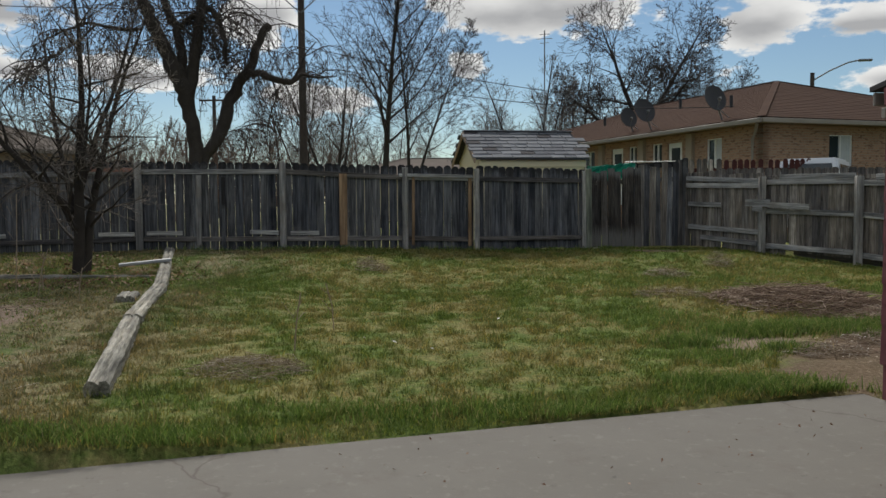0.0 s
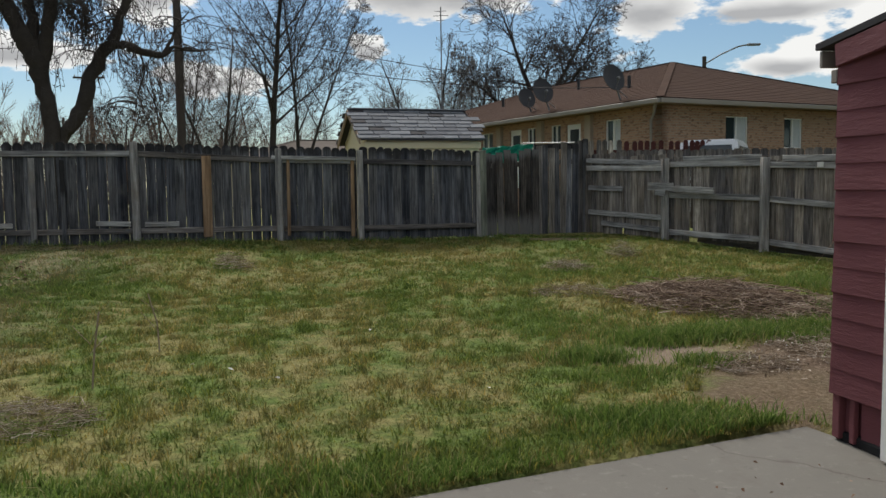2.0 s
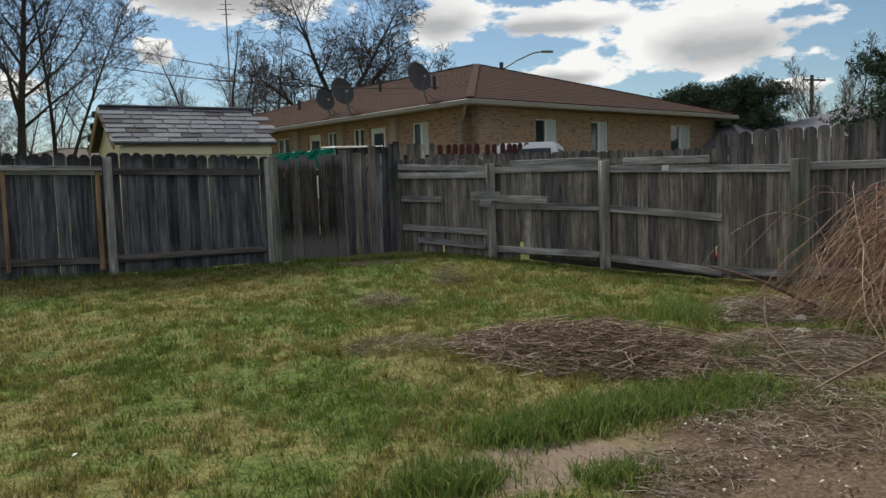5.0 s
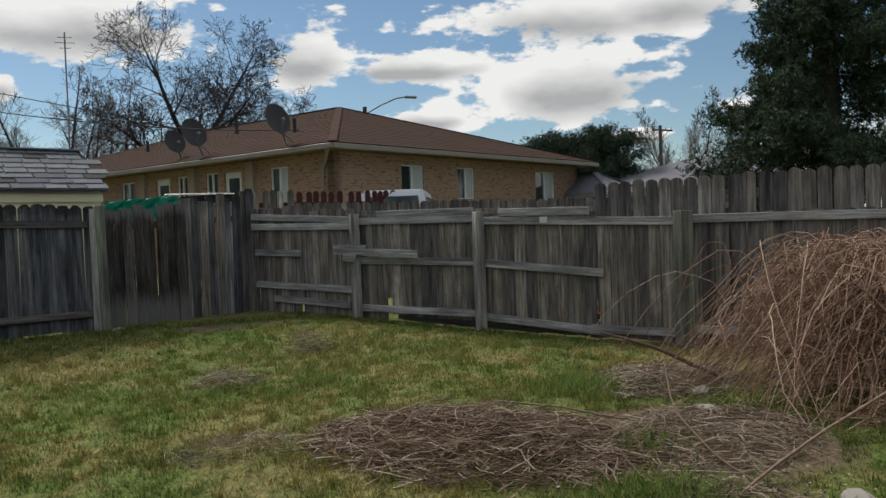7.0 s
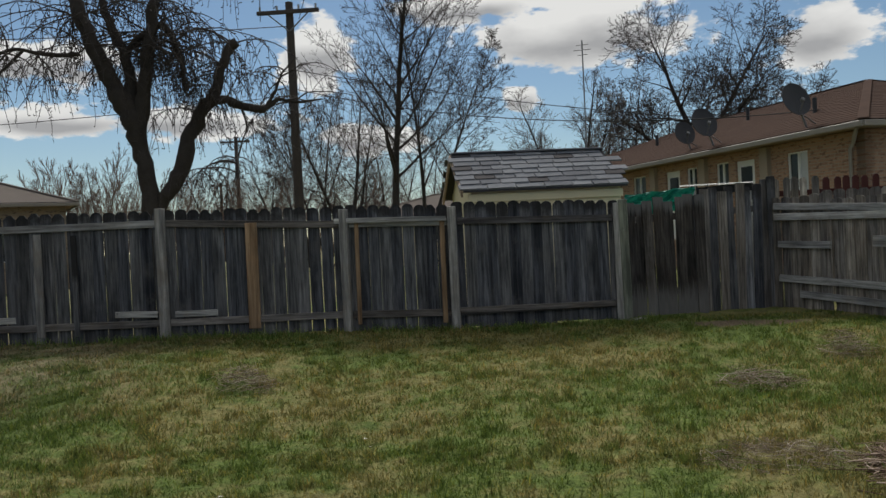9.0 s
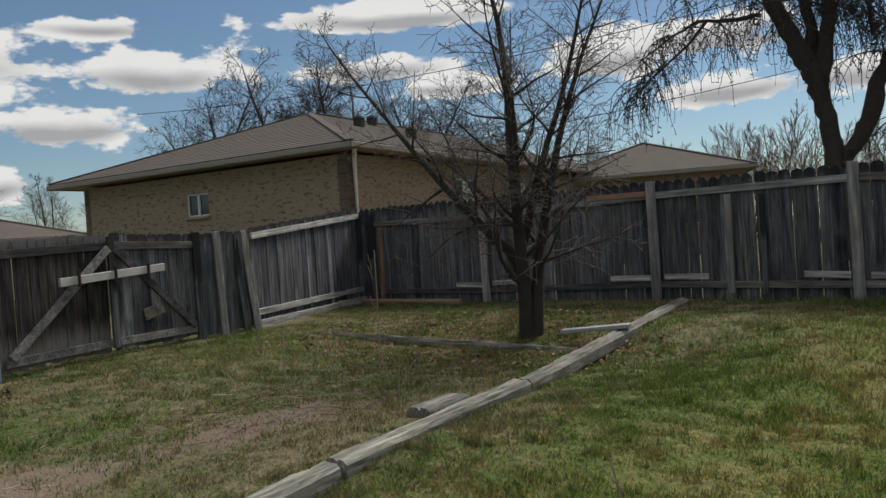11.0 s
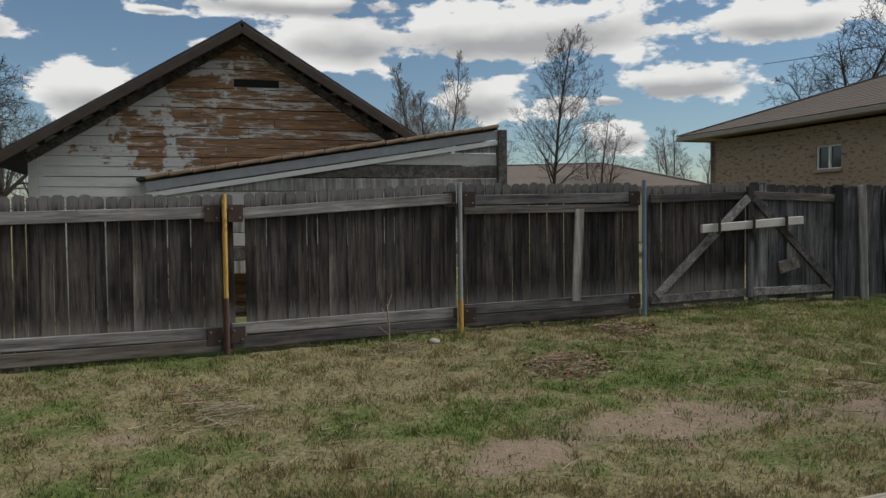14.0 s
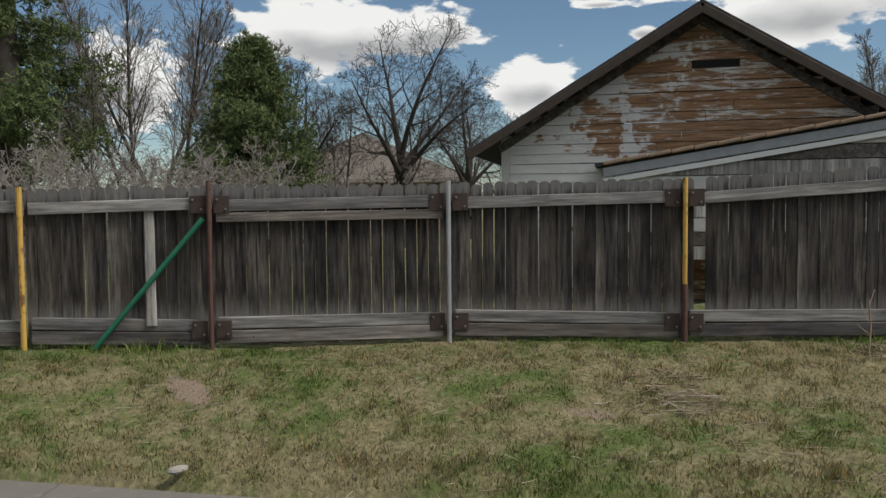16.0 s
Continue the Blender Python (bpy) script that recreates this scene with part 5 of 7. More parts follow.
def car(x, y, z, turn):
    """A small white car: lofted body, cabin, glass, wheels."""
    c = thing("car", (x, y, z), "white parked van with dark windows beyond the fence", "car")
    m = pose(x, y, z, 0, 0, turn)
    prof = [(-2.1, .35, .6), (-2.05, .35, .85), (-1.2, .35, 1.0), (-.9, .35, 1.02), (1.3, .35, 1.05), (2.0, .35, .95), (2.1, .35, .55)]
    bm = bmesh.new()
    rings = [[bm.verts.new(m @ Vector(p)) for p in ((px, -.8, lo), (px, -.85, (lo + hi) / 2), (px, -.75, hi), (px, .75, hi), (px, .85, (lo + hi) / 2), (px, .8, lo))] for px, lo, hi in prof]
    for a, b in zip(rings, rings[1:]):
        for i in range(6):
            bm.faces.new((a[i], a[(i + 1) % 6], b[(i + 1) % 6], b[i]))
    bm.faces.new(rings[0])
    bm.faces.new(rings[-1])
    bmesh.ops.bevel(bm, geom=list(bm.edges), offset=.03, segments=2, affect="EDGES")
    part("body", bm, M_CARPAINT, c)
    bm = bmesh.new()
    cab = [[bm.verts.new(m @ Vector((px, py * w, pz))) for px, py in ((a, -1), (b, -1), (b, 1), (a, 1))] for a, b, w, pz in ((-1.0, 1.9, .74, 1.05), (-.35, 1.5, .6, 1.95))]
    for i in range(4):
        bm.faces.new((cab[0][i], cab[0][(i + 1) % 4], cab[1][(i + 1) % 4], cab[1][i]))
    bm.faces.new(cab[1])
    bmesh.ops.bevel(bm, geom=list(bm.edges), offset=.05, segments=2, affect="EDGES")
    part("cabin", bm, M_CARPAINT, c)
    for a, b in (((-.98, 1.12), (-.42, 1.85)), ):
        bm = bmesh.new()
        bm.faces.new([bm.verts.new(m @ Vector(p)) for p in ((a[0] - .03, -.62, a[1]), (a[0] - .03, .62, a[1]), (b[0] - .03, .5, b[1]), (b[0] - .03, -.5, b[1]))])
        part("windscreen", bm, M_GLASS, c)
    bm = bmesh.new()
    bm.faces.new([bm.verts.new(m @ Vector(p)) for p in ((1.93, -.6, 1.12), (1.93, .6, 1.12), (1.58, .5, 1.82), (1.58, -.5, 1.82))])
    part("rear_window", bm, M_GLASS, c)
    for sgn in (-1, 1):
        bm = bmesh.new()
        bm.faces.new([bm.verts.new(m @ Vector(p)) for p in ((-.7, sgn * .75, 1.2), (1.65, sgn * .75, 1.2), (1.42, sgn * .645, 1.8), (-.3, sgn * .645, 1.8))])
        part("side_window", bm, M_GLASS, c)
        for px in (-1.35, 1.3):
            bm = bmesh.new()
            bmesh.ops.create_cone(bm, cap_ends=True, segments=20, radius1=.33, radius2=.33, depth=.2, matrix=m @ pose(px, sgn * .76, .33, 90, 0, 0))
            part("wheel", bm, M_TYRE, c)


car(9.35, 19.95, .36, 236)

# toys behind the gap under the east fence
for s, off, mt, nm, text in ((1.2, -.45, M_TARP, "toy_wagon", "green toy wagon behind the fence"), (2.5, -.5, M_REDTOY, "toy_wagon", "red toy wagon behind the fence")):
    p = east(s, off)
    z = hz(p.x, p.y)
    tw = thing(nm, (p.x, p.y, z), text, "toy wagon")
    q = p + E_AX * .75
    part("tray", bar((*p, z + .17), (*q, z + .17), .35, .1, (0, 0, 1), .02), mt, tw)
    for k in (.08, .67):
        for o in (-.2, .2):
            c0 = p + E_AX * k + Vector((E_AX.y, -E_AX.x)) * o
            bm = bmesh.new()
            bmesh.ops.create_cone(bm, cap_ends=True, segments=14, radius1=.09, radius2=.09, depth=.05, matrix=pose(c0.x, c0.y, z + .09, 90, 0, math.degrees(math.atan2(E_AX.y, E_AX.x))))
            wh = part("wheel", bm, M_TYRE, tw)

# maroon outbuilding by the patio
rs = thing("outbuilding", (4.2, 4.3, 0), "maroon clapboard outbuilding with peeling paint and white door trim", "shed")
RX, RY, RZ0 = 3.03, 5.62, .26
for i in range(13):
    z = RZ0 + i * .137
    top = min(z + .15, 2.05)
    part("clapboard", bar((RX + (.004 if i % 2 else 0), RY, (z + top) / 2), (RX + .05, 5.22 - .0, (z + top) / 2), .028, top - z - .001, (.05, 0, 1), .002), M_MAROON, rs)
    part("clapboard", bar((RX + .05, RY - .02, (z + top) / 2), (6.2, RY - .02, (z + top) / 2), .028, top - z - .001, (0, -.09, 1), .002), M_MAROON, rs)
part("corner_board", bar((RX + .035, RY - .035, .02), (RX + .035, RY - .035, 2.02), .06, .06, (0, 1, 0), .004), M_MAROON, rs)
part("skirting_board", bar((RX + .045, RY, .13), (RX + .085, 5.45, .13), .03, .24, (0, 0, 1), .004), M_MAROON, rs)
part("skirting_board", bar((RX + .06, 5.43, .13), (RX + .085, 5.22, .13), .03, .24, (0, 0, 1), .004), M_MAROON, rs)
part("skirting_stud", bar((RX + .035, 5.47, .02), (RX + .035, 5.47, .27), .03, .04, (0, 1, 0), .004), M_MAROON, rs)
part("sill_timber", bar((RX + .06, RY, .03), (RX + .09, 5.22, .03), .07, .06, (0, 0, 1), .01), M_DARK, rs)
part("door_casing", bar((RX + .03, 5.17, 0.02), (RX + .03, 5.17, 1.66), .05, .1, (0, 1, 0), .004), M_WHITE, rs, "white painted door trim")
part("door_leaf", bar((RX + .08, 5.115, .85), (RX + .14, 4.2, .85), .04, 1.62, (0, 0, 1), .004), M_WHITE, rs, "white painted door")
part("wall", bar((RX + .1, 5.2, 1.86), (RX + .2, 2.6, 1.86), .06, .5, (0, 0, 1), .004), M_MAROON, rs)
part("wall", bar((RX + .15, 4.15, 1.0), (RX + .2, 2.6, 1.0), .06, 2.0, (0, 0, 1), .004), M_MAROON, rs)
part("wall", bar((6.2, 5.6, 1.1), (6.3, 2.6, 1.1), .06, 2.2, (0, 0, 1), .004), M_MAROON, rs)
part("wall", bar((3.25, 2.6, 1.2), (6.3, 2.6, 1.2), .06, 2.4, (0, 0, 1), .004), M_MAROON, rs)
bm = bmesh.new()
q = [(RX - .04, RY + .16, 2.11), (6.4, RY + .16, 2.11), (6.4, 2.3, 2.51), (RX + .1, 2.3, 2.51)]
f = bm.faces.new([bm.verts.new(v) for v in q])
ex = bmesh.ops.extrude_face_region(bm, geom=[f])
bmesh.ops.translate(bm, verts=[v for v in ex["geom"] if isinstance(v, bmesh.types.BMVert)], vec=(0, 0, .035))
rr = part("roof", bm, M_DARKSHINGLE, rs, "thin dark felt roof")
part("fascia", bar((RX - .02, RY + .14, 2.06), (6.38, RY + .14, 2.06), .025, .09, (0, 0, 1), .004), M_GUTTER, rr, "pale bare fascia board")
part("rake_board", bar((RX - .015, RY + .0, 2.06), (RX + .09, 2.4, 2.44), .03, .12, (0, 0, 1), .004), M_MAROON, rr)
part("junction_box", bar((RX - .005, RY + .02, 1.92), (RX - .005, RY + .02, 1.99), .03, .05, (0, 1, 0), .004), M_GUTTER, rs, "small grey box")

# house that the patio belongs to, behind the walker; unseen, added for bounced light
own = thing("own_house", (1.5, -4.5, 0), "unseen plain pale house wall added behind the patio", "house", kind="structure")
part("wall", bar((-.2, -3.7, 1.3), (6.2, -2.2, 1.3), .2, 2.9, (0, 0, 1), .01), M_CREAM, own)
part("eave", bar((-.4, -3.5, 2.8), (6.4, -2.0, 2.8), .7, .1, (0, 0, 1), .01), M_TAN, own)

# old barn behind the west fence
barn = thing("barn", (-9, 2.3, .4), "old timber barn gable with peeling white paint and rusty brown boards", "barn")
B0, BD = Vector((-8.86, 2.28)), Vector((-.35, .937))
BN = Vector((BD.y, -BD.x))
b_ap, b_ev, b_half = 3.77, 2.42, 2.28
row = .118
z, k = .3, 0
while z < b_ap - .05:
    t = max(0.0, (z + row / 2 - b_ev) / (b_ap - b_ev))
    hw_ = b_half * (1 - t)
    if hw_ > .06:
        cuts = [-hw_, hw_]
        if hw_ > .8:
            cuts = [-hw_, random.Random(k).uniform(-.5, .3) * hw_, hw_]
        for ca, cb in zip(cuts, cuts[1:]):
            pa, pb = B0 + BD * (ca + .002), B0 + BD * (cb - .002)
            part("clapboard", bar((*pa, z + row / 2), (*pb, z + row / 2 + random.Random(k).uniform(-.006, .006)), .022, row - .004, (-BN.x * .09, -BN.y * .09, 1), .003), M_CLAP, barn)
    z += row
    k += 1
pb_ = B0 - BD * .06 - BN * .03
# added near-black sheet: shade inside the barn, put into its colour
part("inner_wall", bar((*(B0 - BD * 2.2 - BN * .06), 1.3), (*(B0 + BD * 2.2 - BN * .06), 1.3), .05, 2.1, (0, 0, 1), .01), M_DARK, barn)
part("corner_board", bar((*(B0 - BD * 2.3 + BN * .015), .3), (*(B0 - BD * 2.3 + BN * .015), b_ev + .02), .04, .1, (BD.x, BD.y, 0), .004), M_PALEPLANK, barn)
for sgn in (-1, 1):
    lo, hi = B0 + BD * sgn * 2.72, B0
    over = BN * .35
    bm = bmesh.new()
    q = [(*(lo + over), 2.2), (*(hi + over), b_ap + .08), (*(hi - BN * 9), b_ap + .08), (*(lo - BN * 9), 2.2)]
    f = bm.faces.new([bm.verts.new(v) for v in q])
    ex = bmesh.ops.extrude_face_region(bm, geom=[f])
    bmesh.ops.translate(bm, verts=[v for v in ex["geom"] if isinstance(v, bmesh.types.BMVert)], vec=(0, 0, .04))
    rf = part("roof", bm, M_DARKSHINGLE, barn, "dark worn barn roof")
    part("barge_board", bar((*(lo + over), 2.16), (*(hi + over), b_ap + .02), .035, .10, (0, 0, 1), .006), plain("charred_barge_board", (.07, .055, .045), .9, .5, 5), rf, "dark weathered barge board")
    part("frieze_board", bar((*(lo - BD * sgn * .35 + BN * .03), 2.26), (*(hi + BN * .03), b_ap - .03), .03, .1, (0, 0, 1), .006), M_RAILDARK, rf)
    wl_ = B0 + BD * sgn * 2.25
    part("side_wall", bar((*wl_, 1.35), (*(wl_ - BN * 8.8), 1.35), .05, 2.1, (0, 0, 1), .01), M_CLAP, barn)
# solid bar on the boards; its black paints the shade of a gap
part("gable_vent", bar((*(B0 - BD * .08 + BN * .02), 3.21), (*(B0 + BD * .46 + BN * .02), 3.21), .02, .09, (0, 0, 1), .004), M_DARK, barn, "near-black bar painted as the shaded gap of a missing board")

lean = thing("lean_to", (-8.8, 3.6, .4), "low lean-to with a grey fascia and tan tile edge", "shed")
L0, L1 = B0 + BD * -1.1 + BN * .55, B0 + BD * 3.15 + BN * .55
for a_, b_, w_, h_, m_, nm_, up_ in ((0, 1, .03, .11, M_GALV, "fascia", 0), (0, 1, .025, .06, M_WHITE, "trim", -.1)):
    part(nm_, bar((*L0, 1.93 + up_), (*L1, 2.6 + up_), w_, h_, (0, 0, 1), .004), m_, lean, "faded grey-blue fascia" if nm_ == "fascia" else "")
nt = 17
for i in range(nt):
    a, b = i / nt, (i + .96) / nt
    part("edge_tile", bar((*(L0.lerp(L1, a)), 2.03 + .67 * a), (*(L0.lerp(L1, b)), 2.04 + .67 * b), .16, .042, (0, 0, 1), .008), M_TERRA, lean)
for i in range(10):
    zz = 1.0 + i * .16
    t0 = max(0, (zz - 1.86) / .67)
    if t0 < .95:
        part("plank", bar((*(L0.lerp(L1, t0) - BN * .04), zz), (*(L1 - BN * .04), zz), .025, .15, (0, 0, 1), .004), (M_POST, M_RAILDARK, M_PALEPLANK)[i % 3], lean)
part("post", bar((*(L1 + BD * .05), .4), (*(L1 + BD * .05), 2.66), .1, .12, (BD.x, BD.y, 0), .008), M_RAILDARK, lean)
bm = bmesh.new()
q = [(*(L0 - BD * .1), 2.0), (*L1, 2.66), (*(L1 - BN * 2.5), 2.66), (*(L0 - BN * 2.5), 2.0)]
f = bm.faces.new([bm.verts.new(v) for v in q])
ex = bmesh.ops.extrude_face_region(bm, geom=[f])
bmesh.ops.translate(bm, verts=[v for v in ex["geom"] if isinstance(v, bmesh.types.BMVert)], vec=(0, 0, .03))
part("roof", bm, M_DARKSHINGLE, lean)

# buff brick house behind the corner of the yard
h2 = thing("house", (-16, 18, .5), "single-storey buff brick house with a grey hipped roof", "house")
C2 = Vector((-13.8, 15.27))
w2_, d2_ = 10.9, 20.0
O2 = C2 - UA * w2_
iw = O2 + UA * .8 + VA * .6
S2 = [(4.2, 5.0, 2.62, 3.2)]
wall_with_openings("wall", iw, UA, w2_ - 1.4, .2, 3.72, .25, S2, M_BUFF, h2)
for h in S2:
    window(h2, iw, UA, *h, False)
er = iw + UA * (w2_ - 1.4)
E2 = [(5.2, 6.4, 2.3, 3.3), (9.0, 10.2, 2.3, 3.3)]
wall_with_openings("wall", er, VA, d2_ - 1.2, .2, 3.72, .25, E2, M_BUFF, h2)
for h in E2:
    window(h2, er, VA, *h)
for o, a, ln in ((iw + VA * (d2_ - 1.2), -VA, d2_ - 1.2), (er + VA * (d2_ - 1.2), -UA, w2_ - 1.4)):
    wall_with_openings("wall", o, a, ln, .2, 3.72, .25, [], M_BUFF, h2)
hip_roof(h2, O2, UA, VA, w2_, d2_, 3.92, 1.9, M_GREYROOF, M_GUTTER, 24)
sp = er + VA * .25 + UA * .07
pipe("downspout", [(*(C2 + VA * .2 - UA * .03), 3.75), (*sp, 3.4), (*sp, .4)], .05, M_WHITE, h2, 6)
for a, b in ((4.5, 7.5), (3.4, 5.2), (2.2, 6.2)):
    p = C2 - UA * a + VA * b
    z = 3.92 + 1.9 * a / 5.65
    bm = bmesh.new()
    bmesh.ops.create_cone(bm, cap_ends=True, segments=14, radius1=.17, radius2=.17, depth=.22, matrix=pose(p.x, p.y, z + .14))
    bmesh.ops.create_uvsphere(bm, u_segments=14, v_segments=6, radius=.2, matrix=pose(p.x, p.y, z + .28) @ Matrix.Diagonal((1, 1, .6, 1)))
    part("turbine_vent", bm, M_DISH, h2)
    pipe("vent_neck", [(p.x, p.y, z - .2), (p.x, p.y, z + .1)], .15, M_DISH, h2, 12)


def far_house(x, y, w, d, turn, eave, rise, roof_m, wall_m, label):
    """A plain low house in the distance."""
    h = thing("house", (x, y, .4), label, "house")
    c, s = math.cos(radians(turn)), math.sin(radians(turn))
    u_, v_ = Vector((c, s)), Vector((-s, c))
    o = Vector((x, y)) - u_ * w / 2 - v_ * d / 2
    for a, ax, ln in ((o + u_ * .4 + v_ * .4, u_, w - .8), (o + u_ * (w - .4) + v_ * .4, v_, d - .8), (o + u_ * (w - .4) + v_ * (d - .4), -u_, w - .8), (o + u_ * .4 + v_ * (d - .4), -v_, d - .8)):
        holes = [(ln * .25, ln * .25 + 1.2, 1.5, 2.5), (ln * .65, ln * .65 + 1.2, 1.5, 2.5)]
        wall_with_openings("wall", a, ax, ln, .1, eave, .2, holes, wall_m, h)
        for q in holes:
            window(h, a, ax, *q, False)
    hip_roof(h, o, u_, v_, w, d, eave, rise, roof_m, M_GUTTER)


def polar(az, dist, eye=(1.2, 5.2)):
    return eye[0] + math.sin(radians(az)) * dist, eye[1] + math.cos(radians(az)) * dist


for az, dist, w, d, turn, ev, rs_, rm, wm, text in ((-85, 40, 15, 9, 80, 2.75, 1.3, M_GREYROOF, M_CREAM, "low grey-roofed house beyond the alley"), (50.5, 45, 16, 10, 20, 3.0, 1.6, M_LEAD, M_BUFF, "low house with a blue-grey roof beyond the fence"),
                                                (-1, 42, 14, 9, 10, 2.7, 1.2, M_GREYROOF, M_CREAM, "low grey-roofed house beyond the shed"), (-35.6, 36, 8.2, 8, 35, 3.6, 1.5, M_GREYROOF, M_BUFF, "low house behind the trees"), (-128, 46, 16, 10, 40, 2.9, 2.6, M_GREYROOF, M_BUFF, "distant house roof behind bare trees"), (40.6, 30, 3, 5, 20, 2.5, .8, M_LEAD, M_WHITE, "small white outbuilding beside the brick house")):
    x, y = polar(az, dist)
    far_house(x, y, w, d, turn, ev, rs_, rm, wm, text)

# ---- edging beams and boards in the yard ----
def rough_beam(name, a, b, w, h, mat, label, category="beam", seed=1, cracks=True, lift=0.0):
    """A weathered squared timber lying on the ground, its long edges worn uneven."""
    r = random.Random(seed)
    a, b = Vector(a), Vector(b)
    d = (b - a).normalized()
    s = Vector((-d.y, d.x))
    n_ = max(6, int((b - a).length / .12))
    bm = bmesh.new()
    rings = []
    z_a, z_b = hz(a.x, a.y), hz(b.x, b.y)
    for i in range(n_ + 1):
        p = a.lerp(b, i / n_)
        z = z_a + (z_b - z_a) * i / n_ - .03 + lift
        j = lambda k: r.uniform(-k, k)
        prof = [(-w / 2 + j(.008), 0), (-w / 2 + j(.008), h - .03), (-w / 2 + .025 + j(.008), h + j(.006)), (-w * .12 + j(.01), h + j(.004)), (-w * .08, h - (.02 if cracks else 0) + j(.006)), (w * .05 + j(.01), h + j(.004)), (w / 2 - .025 + j(.008), h + j(.006)), (w / 2 + j(.008), h - .03), (w / 2 + j(.008), 0)]
        rings.append([bm.verts.new((p.x + s.x * o, p.y + s.y * o, z + zz)) for o, zz in prof])
    for p, q in zip(rings, rings[1:]):
        for i in range(9):
            bm.faces.new((p[i], p[(i + 1) % 9], q[(i + 1) % 9], q[i]))
    bm.faces.new(rings[0])
    bm.faces.new(rings[-1])
    me_ob = part(name, bm, mat, None)
    # local axes so that the grain runs along the beam
    turn = math.atan2(d.y, d.x)
    o = Vector((a.x, a.y, hz(a.x, a.y)))
    m = Matrix.Translation(o) @ Matrix.Rotation(turn, 4, "Z")
    me_ob.data.transform(m.inverted())
    me_ob.matrix_world = m
    return tagged(me_ob, label, category, "edging beams of the lawn")


rough_beam("edging_beam", (-2.22, 5.42), (-2.84, 7.62), .16, .13, M_BEAM, "split grey weathered timber edging the lawn", seed=3)
rough_beam("edging_beam", (-2.85, 7.66), (-3.28, 9.62), .17, .13, M_BEAM, "grey weathered timber edging the lawn", seed=4)
rough_beam("edging_beam", (-3.29, 9.66), (-4.55, 13.75), .15, .12, M_BEAM, "grey weathered timber running to the back fence", seed=5)
rough_beam("edging_plank", (-4.0, 11.35), (-7.85, 10.5), .1, .055, M_BEAM, "thin grey plank bordering a leaf bed", "plank", 6)
rough_beam("short_block", (-3.3, 8.62), (-3.42, 9.1), .2, .1, M_BEAM, "short sawn timber block beside the edging", "block", 7)
rough_beam("bed_edging", (-10.9, 13.3), (-8.5, 13.6), .1, .12, M_TERRA, "reddish timber edging under the back fence", "plank", 8)
mb = thing("loose_board", (-4.15, 11.6, .45), "pale grey loose board lying across the edging", "board")
part("board", bar((-3.85, 11.75, hz(-3.9, 11.7) + .16), (-4.5, 11.48, hz(-4.5, 11.5) + .13), .15, .04, (0, 0, 1), .006), M_GALV, mb)

# ---- trees ----
def polar3(az, dist, z=.4):
    x, y = polar(az, dist)
    return (x, y, z)


# small tree in the yard
# big weeping tree with a cut limb
def gnarl(pts, rad, rng):
    """Four steps to each stretch of a limb, with small kinks and swellings."""
    f = np.linspace(0, len(pts) - 1, 4 * (len(pts) - 1) + 1)
    a = np.array(pts)
    q = np.stack([np.interp(f, range(len(pts)), a[:, k]) for k in range(3)], 1)
    r = np.interp(f, range(len(pts)), rad)
    q[1:-1] = (q[:-2] + 2 * q[1:-1] + q[2:]) / 4
    for i in range(1, len(f) - 1):
        q[i] += [rng.gauss(0, .16) * r[i] for _ in range(3)]
        r[i] *= rng.uniform(.9, 1.13)
    return [tuple(v) for v in q], list(r)


